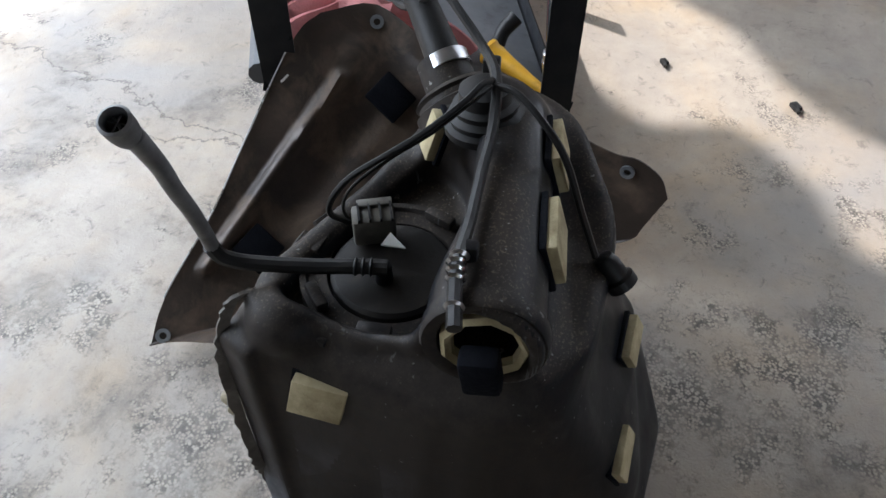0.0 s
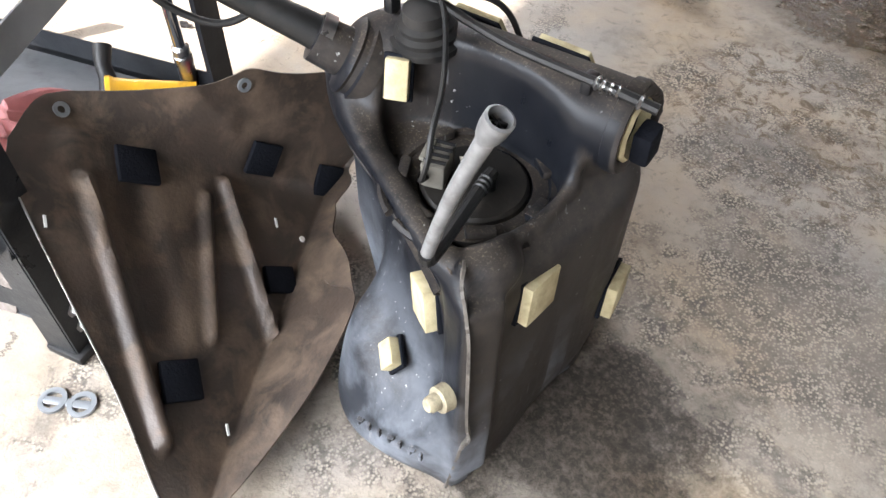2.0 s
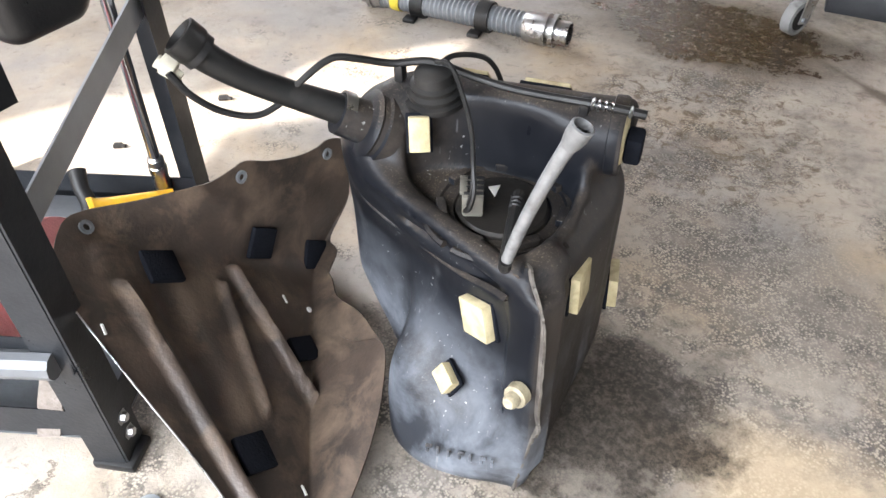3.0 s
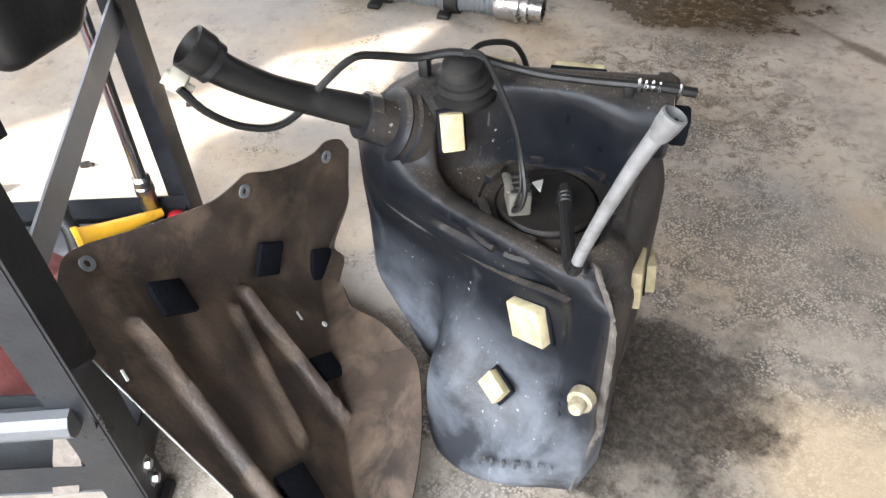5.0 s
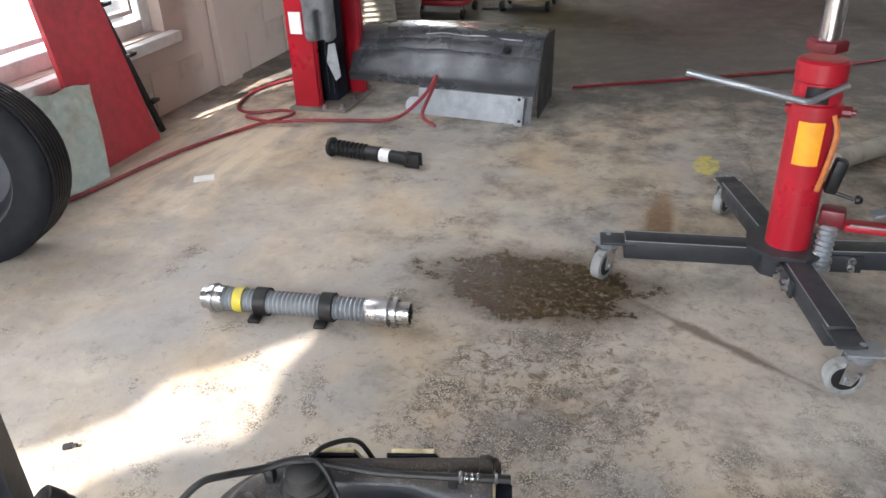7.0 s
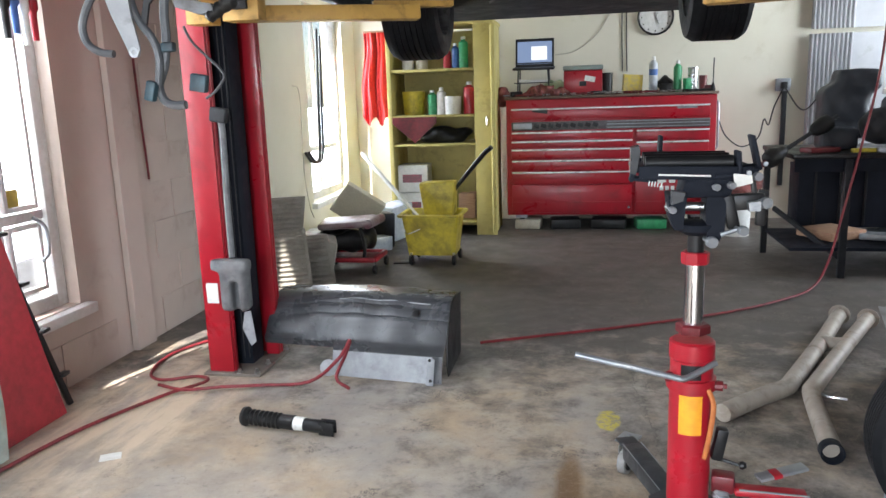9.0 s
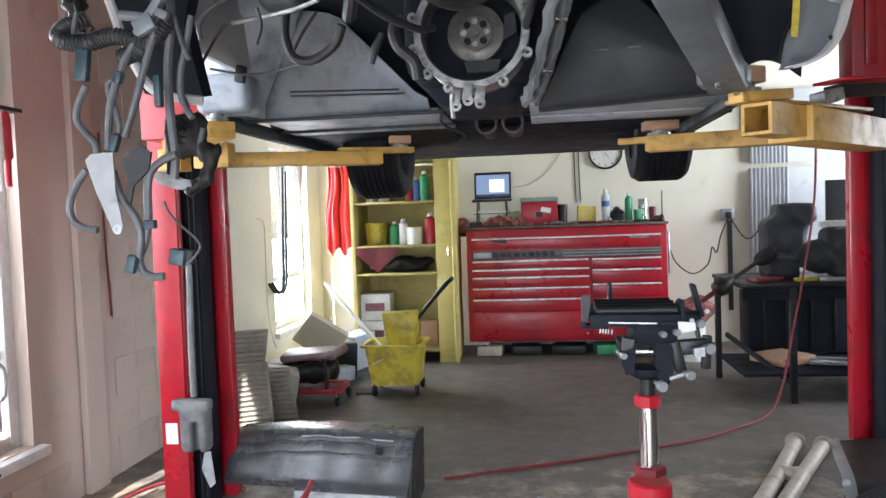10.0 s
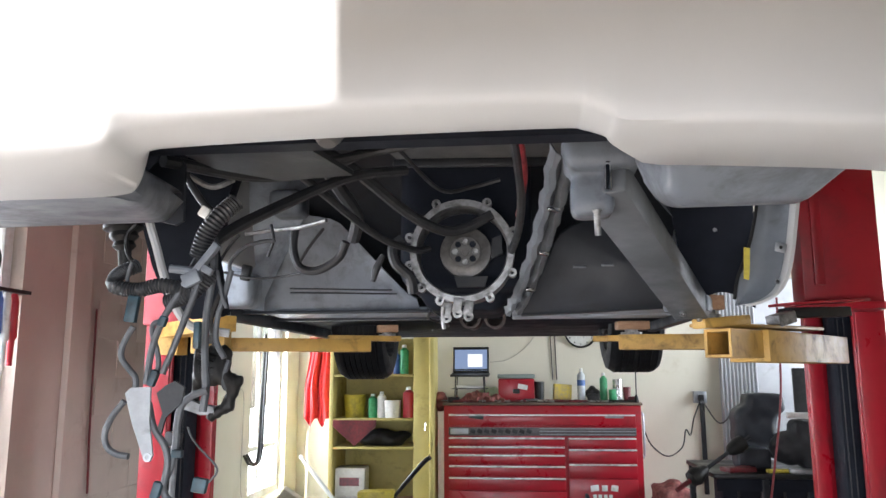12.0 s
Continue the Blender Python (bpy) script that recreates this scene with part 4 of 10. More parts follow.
# filler neck, hose clamp and filler hose
NB, ND = Vector((-0.128, 0.912, 0.378)), Vector((-0.55, -0.62, 0.5)).normalized()
bm = lathe(bms(), NB, ND, [(0.04, -0.012), (0.041, 0.004), (0.037, 0.006), (0.036, 0.011), (0.038, 0.014), (0.034, 0.018), (0.024, 0.02), (0.022, 0.05), (0, 0.05)], 32)
neck = part("filler_neck", bm, M_tank, TANK, "ribbed black filler neck")
hose_pts = [NB + ND * 0.018, (-0.157, 0.883, 0.407), (-0.187, 0.853, 0.43), (-0.215, 0.825, 0.453), (-0.238, 0.802, 0.478), (-0.251, 0.789, 0.499)]
bm = tube(bms(), hose_pts, [0.02, 0.0165, 0.0145, 0.014, 0.0148, 0.0165], 20)
hose = part("filler_hose", bm, M_rubber, TANK, "thick black rubber filler hose")
HE, HD = Vector((-0.252, 0.788, 0.502)), Vector((-0.5, -0.42, 0.76)).normalized()
bm = lathe(bms(), HE, HD, [(0.0185, -0.012), (0.0205, -0.008), (0.0205, 0.008), (0.018, 0.009), (0.0165, 0.004), (0.014, -0.02), (0, -0.022)], 24)
part("hose_mouth", bm, M_rubber, hose)
bm = lathe(bms(), (-0.152, 0.888, 0.403), (-0.6, -0.6, 0.45), [(0.019, -0.006), (0.0215, -0.006), (0.0215, 0.006), (0.019, 0.006)], 28)
clamp = part("hose_clamp", bm, M_steel, TANK, "steel worm-drive hose clamp")
bm = bms()
cyl(bm, (-0.166, 0.882, 0.378), (-0.15, 0.894, 0.374), 0.0055, None, 10)
obox(bm, (-0.158, 0.887, 0.379), (0.012, 0.014, 0.01), (0, 0, 30), 0.001)
part("clamp_screw", bm, M_steel, clamp)
bm = lathe(bms(), (-0.246, 0.794, 0.491), HD, [(0.017, -0.005), (0.0192, -0.005), (0.0192, 0.005), (0.017, 0.005)], 24)
part("mouth_clamp", bm, M_black, hose)
bm = bms()
obox(bm, (-0.266, 0.772, 0.478), (0.016, 0.014, 0.02), (20, 30, 20), 0.002)
cyl(bm, (-0.276, 0.768, 0.484), (-0.256, 0.776, 0.468), 0.007, 0.005, 12)
part("breather_clip", bm, M_beige, hose, "cream plastic breather clip")

# breather pipe along the ridge
bm = tube(bms(), [(-0.258, 0.764, 0.478), (-0.244, 0.772, 0.454), (-0.229, 0.792, 0.43), (-0.21, 0.816, 0.418), (-0.194, 0.838, 0.426), (-0.177, 0.86, 0.449), (-0.159, 0.884, 0.465), (-0.143, 0.904, 0.46), (-0.12, 0.932, 0.448), (-0.085, 0.953, 0.45), (-0.04, 0.966, 0.439), (0.0, 0.972, 0.435), (0.05, 0.981, 0.435), (0.095, 0.988, 0.437), (0.134, 1.001, 0.432)], [0.0042, 0.0038, 0.0036, 0.0036, 0.0036, 0.0036, 0.0038, 0.004, 0.0042, 0.0045, 0.0042, 0.0042, 0.0042, 0.0046, 0.005], 8)
br = part("breather_pipe", bm, M_rubber, TANK, "thin black breather pipe")
for x in (0.084, 0.09, 0.096, 0.102, 0.12):
    bm = lathe(bms(), (x, 0.986 + max(0.0, x - 0.09) * 0.33, 0.437 - max(0.0, x - 0.095) * 0.13), (1, 0.25, -0.08), [(0.0045, -0.002), (0.0068, 0), (0.0045, 0.002)], 10)
    part("pipe_barb", bm, M_steel, br)
for x in (-0.115, 0.075):
    bm = bms()
    obox(bm, (x, 0.94 if x < 0 else 0.988, 0.436 if x < 0 else 0.43), (0.01, 0.014, 0.02), (0, 0, 10), 0.002)
    part("pipe_clip", bm, M_black, TANK)
# rubber boot on the ridge
bm = lathe(bms(), (-0.078, 0.95, 0.41), (0, -0.1, 1), [(0.034, 0), (0.034, 0.006), (0.029, 0.008), (0.03, 0.013), (0.025, 0.016), (0.026, 0.021), (0.021, 0.024), (0.02, 0.034), (0.012, 0.038), (0, 0.038)], 26)
part("rubber_boot", bm, M_rubber, TANK, "stepped black rubber boot")
# sheathed wires from the boot to the pump plug
for pts, r in (
    ([(-0.078, 0.952, 0.452), (-0.062, 0.949, 0.457), (-0.047, 0.941, 0.45), (-0.024, 0.921, 0.435), (-0.002, 0.897, 0.421), (0.013, 0.874, 0.405), (0.022, 0.861, 0.386), (0.02, 0.857, 0.368), (0.012, 0.862, 0.356), (0.01, 0.872, 0.353)], 0.0026),
    ([(-0.074, 0.955, 0.45), (-0.058, 0.951, 0.452), (-0.044, 0.94, 0.444), (-0.026, 0.923, 0.431), (-0.004, 0.9, 0.418), (0.009, 0.879, 0.4), (0.015, 0.868, 0.382), (0.012, 0.866, 0.362), (0.008, 0.874, 0.354)], 0.0014),
    ([(-0.075, 0.955, 0.45), (-0.068, 0.975, 0.452), (-0.052, 1.002, 0.442), (-0.045, 1.022, 0.42), (-0.04, 1.04, 0.38), (-0.035, 1.058, 0.342)], 0.003),
):
    part("wire", tube(bms(), pts, r, 7), M_rubber, TANK, "taped black wires")
bm = lathe(bms(), (-0.035, 1.062, 0.345), (0.1, 0.6, -0.6), [(0, 0), (0.008, 0.002), (0.01, 0.01), (0.01, 0.022), (0.013, 0.024), (0.013, 0.032), (0.0, 0.033)], 16)
part("side_plug", bm, M_black, TANK)
# the end of the ridge: lip, foam ring and a black buffer block
bm = lathe(bms(), (0.109, 1.013, 0.392), (1, 0.24, 0.03), [(0.037, -0.012), (0.0415, -0.01), (0.042, 0.0), (0.04, 0.004), (0.036, 0.004), (0.031, 0.001), (0.031, -0.01), (0.037, -0.012)], 30)
part("end_lip", bm, M_tank, TANK)
bm = lathe(bms(), (0.106, 1.013, 0.391), (1, 0.24, 0.03), [(0.022, 0.0), (0.03, -0.002), (0.0305, 0.006), (0.027, 0.009), (0.023, 0.006), (0.022, 0.0)], 9)
part("foam_ring", bm, M_foam, TANK, "torn cream foam ring")
bm = bms()
obox(bm, (0.124, 1.016, 0.383), (0.018, 0.026, 0.034), (8, 0, 12), 0.004)
part("buffer_block", bm, M_felt, TANK, "black rubber buffer block")
bm = tube(bms(), [(0.083, 0.986, 0.42), (0.088, 0.981, 0.395), (0.095, 0.975, 0.37), (0.1, 0.964, 0.352)], [0.002, 0.0035, 0.003, 0.001], 6)
part("split_edge", bm, M_tank, TANK)

# ---- the heat shield ----
SA = Vector((-0.015, 0.586, 0.022))
SN = Vector((0.567, 0.455, 0.688)).normalized()
SU = Vector((-0.626, 0.78, 0)).normalized()
SW = SN.cross(SU)
if SW.z < 0:
    SW = -SW
SHIELD = thing("heat_shield", (-0.2, 0.8, 0), "brown dirty pressed metal heat shield leaning beside the tank", "heat shield")


def poly_at(p, s):
    n = len(p) - 1
    f = min(max(s, 0), 1) * n
    j = min(int(f), n - 1)
    return Vector(p[j]).lerp(Vector(p[j + 1]), f - j)


S_LEFT = curve([(-0.03, -0.005, 0), (0.0, 0.05, 0), (0.078, 0.139, 0), (0.15, 0.237, 0), (0.225, 0.335, 0), (0.262, 0.358, 0)], 4)
S_RIGHT = curve([(0.323, -0.05, 0), (0.4, -0.046, 0), (0.452, -0.03, 0), (0.5, -0.046, 0), (0.54, -0.02, 0), (0.6, 0.0, 0), (0.63, 0.04, 0), (0.665, 0.085, 0)], 4)
S_BOT = curve([(-0.03, -0.005, 0), (0.0, -0.012, 0), (0.06, -0.05, 0), (0.15, -0.09, 0), (0.24, -0.108, 0), (0.285, -0.104, 0), (0.302, -0.07, 0), (0.323, -0.05, 0)], 4)
S_TOP = curve([(0.262, 0.358, 0), (0.335, 0.357, 0), (0.4, 0.3, 0), (0.45, 0.262, 0), (0.485, 0.247, 0), (0.508, 0.238, 0), (0.535, 0.205, 0), (0.578, 0.168, 0), (0.612, 0.148, 0), (0.637, 0.14, 0), (0.66, 0.115, 0), (0.665, 0.085, 0)], 4)
S_OUT = Vector((0.78, 0.626, 0.5))
FOLD_A, FOLD_N = Vector((0.338, 0.237)), Vector((0.82, 0.574))


def shield_map(u, w, h):
    """From the flattened plate to the bent one: a wall folded up along one side, and a foot along the floor."""
    d = (Vector((u, w)) - FOLD_A).dot(FOLD_N)
    d = (0.5 * (math.sqrt(d * d + 0.0003) + d) - 0.0005) * min(1.0, max(0.0, (u - 0.33) / 0.11))
    u2, w2 = u - 0.4 * d * FOLD_N.x, w - 0.4 * d * FOLD_N.y
    q = SA + SU * u2 + SN * (h + 0.8 * d)
    bend = 0.5 * (math.sqrt(w2 * w2 + 0.0004) - w2) - 0.01
    return q + SW * max(w2, 0.0) + S_OUT * max(bend, 0.0)


def shield_normal(u, w):
    n = (shield_map(u + 0.004, w, 0) - shield_map(u - 0.004, w, 0)).cross(shield_map(u, w + 0.004, 0) - shield_map(u, w - 0.004, 0)).normalized()
    return n if n.dot(SN) > 0 else -n


def rib(u, w, a, b, half, h):
    """Height of a pressed rib from a to b."""
    a, b, p = Vector(a), Vector(b), Vector((u, w))
    d = b - a
    t = min(max((p - a).dot(d) / d.length_squared, 0), 1)
    r = (p - a - d * t).length / half
    return h * max(0.0, 1 - r * r) ** 1.5


def shield_point(s, t):
    b, tp, l, r = poly_at(S_BOT, s), poly_at(S_TOP, s), poly_at(S_LEFT, t), poly_at(S_RIGHT, t)
    c00, c10, c01, c11 = S_BOT[0], S_BOT[-1], S_TOP[0], S_TOP[-1]
    q = b * (1 - t) + tp * t + l * (1 - s) + r * s - (c00 * (1 - s) * (1 - t) + c10 * s * (1 - t) + c01 * (1 - s) * t + c11 * s * t)
    u, w = q.x, q.y
    h = 0.0
    h += rib(u, w, (0.055, 0.075), (0.27, 0.275), 0.013, 0.014)
    h += rib(u, w, (0.19, 0.07), (0.35, 0.15), 0.011, 0.011)
    h += rib(u, w, (0.235, 0.0), (0.385, 0.14), 0.011, 0.015)
    h -= rib(u, w, (0.17, 0.12), (0.29, 0.22), 0.03, 0.008)
    h += rib(u, w, (0.3, 0.3), (0.44, 0.2), 0.03, 0.006)
    h += 0.003 * noise.noise(Vector((u * 14, w * 14, 3.1)))
    return shield_map(u, w, h)


bm = sheet(bms(), [[shield_point(i / 130, j / 110) for j in range(111)] for i in range(131)], 0.0016)
part("plate", bm, M_shield, SHIELD, angle=60)


def on_shield(u, w, h=0.002):
    return shield_map(u, w, 0.0) + shield_normal(u, w) * h


for u, w, a, b in ((0.122, 0.085, 0.046, 0.046), (0.326, 0.238, 0.05, 0.045), (0.452, 0.122, 0.045, 0.045), (0.505, 0.012, 0.045, 0.045), (0.31, 0.018, 0.045, 0.036)):
    part("felt_pad", slab(bms(), on_shield(u, w, 0.005), shield_normal(u, w), a, b, 0.008, SU * 0.8 + SW * 0.55, 0.0, 0.002), M_felt, SHIELD, "square black felt pad")
for u, w in ((0.1, 0.012), (0.385, 0.052), (0.2, 0.285), (0.3, 0.05)):
    part("paint_tick", slab(bms(), on_shield(u, w, 0.003), SN, 0.0028, 0.013, 0.0015, SU * 0.8 + SW * 0.55, 0, 0), M_paper, SHIELD)
part("paint_dot", lathe(bms(), on_shield(0.39, 0.008, 0.002), SN, [(0, 0.0015), (0.004, 0.0015), (0.0045, 0), (0, 0)], 12), M_paper, SHIELD)
part("bright_edge", tube(bms(), [shield_map(p.x - 0.0008, p.y + 0.0008, 0.001) for p in S_LEFT[4:16]], 0.0011, 6, 1), M_steel, SHIELD, "thin bright line along the edge")
for u, w in ((-0.012, 0.006), (0.489, 0.228), (0.6215, 0.125), (0.33, 0.335)):
    bm = lathe(bms(), on_shield(u, w, 0.001), shield_normal(u, w), [(0.0045, 0), (0.009, 0), (0.009, 0.003), (0.0045, 0.003), (0.0045, 0)], 14)
    part("bolt_eyelet", bm, M_galv, SHIELD, "bare metal bolt eyelet")

# ---- the steel tool cart ----
C2 = Vector((-0.3, 0.583, 0))
E1, E2 = Vector((-0.46, 0.888, 0)), Vector((-0.888, -0.46, 0))
CL1, CL2 = 0.41, 0.62
CART = thing("tool_cart", C2 + E1 * 0.2 + E2 * 0.18, "grey steel tool cart with angle iron posts and trays", "tool cart")


def on_cart(a, b, z):
    return C2 + E1 * a + E2 * b + Vector((0, 0, z))


for a, b, sa, sb in ((0, 0, 1, 1), (CL1, 0, -1, 1), (0, CL2, 1, -1), (CL1, CL2, -1, -1)):
    bm = bms()
    p, q = on_cart(a, b + sb * 0.0015, 0.012), on_cart(a, b + sb * 0.0015, 0.95 if b == 0 else 0.26)
    bar(bm, p + E1 * sa * 0.022, q + E1 * sa * 0.022, 0.045, 0.003, up=E2)
    bar(bm, p + E2 * sb * 0.022, q + E2 * sb * 0.022, 0.04, 0.003, up=E1)
    post = part("post", bm, M_cartsteel, CART, smooth=False)
    for z in (0.045, 0.075):
        bm = lathe(bms(), on_cart(a + sa * 0.024, b, z), -E2 if b == 0 else E2, [(0, 0.006), (0.006, 0.006), (0.0068, 0.004), (0.0068, 0.0), (0.011, 0.0), (0, 0)], 6)
        part("bolt", bm, M_steel, post)
    bm = bms()
    obox(bm, on_cart(a + sa * 0.018, b + sb * 0.018, 0.007), (0.055, 0.05, 0.014), (0, 0, 23), 0.004)
    part("foot", bm, M_black, post)
for z, zf, lip in ((0.055, 0.055, 0.05), (0.19, 0.095, 0.045)):
    bm = bms()
    prism(bm, [on_cart(0.004, 0.004, z), on_cart(CL1 - 0.004, 0.004, zf), on_cart(CL1 - 0.004, CL2 - 0.004, zf), on_cart(0.004, CL2 - 0.004, z)], (0, 0, 0.002))
    tray = part("tray", bm, M_traysheet, CART, smooth=False)
    for p, q, up in (((0, 0.006), (CL1, 0.006), E2), ((0, CL2 - 0.006), (CL1, CL2 - 0.006), E2), ((0.006, 0), (0.006, CL2), E1), ((CL1 - 0.006, 0), (CL1 - 0.006, CL2), E1)):
        bm = bar(bms(), on_cart(*p, (zf if p[0] > 0.2 else z) + lip / 2 + 0.003), on_cart(*q, (zf if q[0] > 0.2 else z) + lip / 2 + 0.003), lip, 0.002, up=up)
        part("tray_lip", bm, M_cartsteel, tray, smooth=False)
bm = bar(bms(), on_cart(0.02, 0.009, 0.37), on_cart(CL1 - 0.02, 0.009, 0.44), 0.036, 0.003, up=E2)
part("side_rail", bm, M_galv, CART, "pale steel side rail", smooth=False)
bm = bms()
tube(bm, [on_cart(-0.006, 0.02, 0.21), on_cart(-0.01, 0.2, 0.21), on_cart(-0.006, 0.5, 0.21)], 0.016, 10)
part("rolled_edge", bm, M_traysheet, CART)
bm = sheet(bms(), [[on_cart(0.01 + 0.006 * math.sin(i), 0.03 + 0.03 * j + 0.004 * i, 0.175 - 0.011 * i + 0.004 * math.sin(i * 0.8 + j)) for j in range(2)] for i in range(12)], 0.002)
solo("webbing_strap", bm, mat("grey_webbing", (0.2, 0.17, 0.15), (0.14, 0.12, 0.1), 0.9, scale=120, bump=0.8), "brown-grey webbing strap hanging from the cart shelf", "strap")

# things on the cart
def rag_point(s, t):
    r = 0.03 + 0.085 * t
    a = 2 * math.pi * s
    h = 0.055 * (1 - t) ** 0.7 + 0.016 * math.sin(5 * a + 3 * t) * t + 0.012 * math.sin(9 * a)
    r *= 1 + 0.2 * math.sin(3 * a + 1) + 0.1 * math.sin(7 * a)
    return on_cart(0.13 + r * 1.2 * math.cos(a), 0.15 + r * 0.9 * math.sin(a), 0.2 - 0.232 * (0.13 + r * 1.2 * math.cos(a)) + max(0.0, h))


bm = bms()
rows = [[bm.verts.new(rag_point(i / 64, j / 10)) for j in range(11)] for i in range(64)]
for i in range(64):
    for j in range(10):
        bm.faces.new((rows[i][j], rows[(i + 1) % 64][j], rows[(i + 1) % 64][j + 1], rows[i][j + 1]))
bm.faces.new([r[0] for r in rows])
bmesh.ops.solidify(bm, geom=bm.faces[:], thickness=0.002)
solo("shop_rag", bm, M_rag, "crumpled pink shop rag on the cart tray", "rag")
bm = lathe(bms(), (-0.577, 0.798, 0.141), (0.092, 0.188, -0.026), [(0.02, 0.0), (0.0216, 0.001), (0.0216, 0.007), (0.0175, 0.012), (0.014, 0.035), (0.0095, 0.08), (0.006, 0.12), (0.004, 0.12), (0.007, 0.08), (0.0117, 0.035), (0.0165, 0.012), (0.02, 0.0)], 20)
solo("funnel", bm, mat("orange_yellow_plastic", (0.75, 0.4, 0.025), (0.62, 0.32, 0.02), 0.4, dirt=(0.3, 0.16, 0.02), dirt_scale=20), "orange-yellow plastic funnel lying on the cart tray", "funnel")
RB = Vector((-0.546, 0.906, 0.1))
ROD = thing("breaker_bar", RB, "chromed telescopic bar standing in the cart", "bar")
part("lower_tube", lathe(bms(), RB, (0.108, -0.054, 1), [(0, 0), (0.011, 0.0), (0.012, 0.01), (0.0125, 0.06), (0.0135, 0.062), (0.0135, 0.074), (0.012, 0.076), (0.0125, 0.088), (0.009, 0.092), (0, 0.092)], 18), M_steel, ROD)
part("upper_tube", lathe(bms(), RB, (0.108, -0.054, 1), [(0.0, 0.092), (0.0085, 0.092), (0.008, 0.6), (0, 0.6)], 16), M_chrome, ROD)
bm = tube(bms(), [on_cart(0.31, 0.14, 0.13), on_cart(0.33, 0.15, 0.15), on_cart(0.34, 0.16, 0.165), on_cart(0.36, 0.17, 0.182)], [0.014, 0.012, 0.011, 0.013], 12)
solo("tool_grip", bm, M_rubber, "black rubber tool grip on the cart tray", "tool handle")
bm = lathe(bms(), on_cart(0.39, 0.035, 0.1), (0.1, 0, 1), [(0, 0), (0.012, 0), (0.012, 0.02), (0.007, 0.024), (0, 0.026)], 14)
solo("bottle_cap", bm, M_red, "small red bottle cap on the cart tray", "cap")
bm = nets(bms(), lambda X, Y, Z: smin(smin(s_box(X, Y, Z, (-0.345, 0.705, 0.57), (0.075, 0.09, 0.085), 0.02), s_box(X, Y, Z, (-0.365, 0.685, 0.65), (0.04, 0.045, 0.15), 0.015), 0.02), s_cap(X, Y, Z, (-0.335, 0.73, 0.565), (-0.325, 0.765, 0.575), 0.022), 0.015), (-0.43, 0.6, 0.49), (-0.28, 0.81, 0.75), 0.006)
DR = part("cordless_tool", bm, M_black, None, angle=60)
tagged(DR, "black moulded power tool hung on the cart rail", "power tool")
bm = bms()
bar(bm, (-0.385, 0.665, 0.45), (-0.385, 0.665, 0.55), 0.03, 0.004, up=(1, 0, 0))
obj = part("tool_hook", bm, M_cartsteel, DR)

# small things on the floor
bm = bms()
for c in ((-0.268, 0.532), (-0.24, 0.555)):
    lathe(bm, (*c, 0.001), (0, 0, 1), [(0.011, 0), (0.017, 0), (0.017, 0.004), (0.011, 0.004), (0.011, 0)], 22)
obox(bm, (-0.254, 0.5435, 0.003), (0.07, 0.01, 0.003), (0, 0, 40), 0.001)
solo("gasket", bm, M_galv, "two-hole metal gasket lying on the concrete", "gasket")
for c, r, n in (((-0.862, 1.043), 0.012, "dark bolt lying on the concrete"), ((-0.811, 1.274), 0.014, "small dark clip lying on the concrete")):
    bm = bms()
    obox(bm, (*c, 0.005), (r * 1.4, r, 0.008), (0, 0, 35), 0.002)
    cyl(bm, (c[0], c[1], 0.006), (c[0] + r * 1.3, c[1] + r * 0.4, 0.006), 0.0035, None, 8)
    solo("bolt_on_floor", bm, M_rubber, n, "bolt", group="bolts on the floor")

# ---- the two-post lift ----
M_plate = mat("dusty_base_plate", (0.2, 0.17, 0.14), (0.13, 0.11, 0.095), 0.7, scale=12, dirt=(0.25, 0.03, 0.03), dirt_at=(0.6, 0.8), dirt_scale=12)


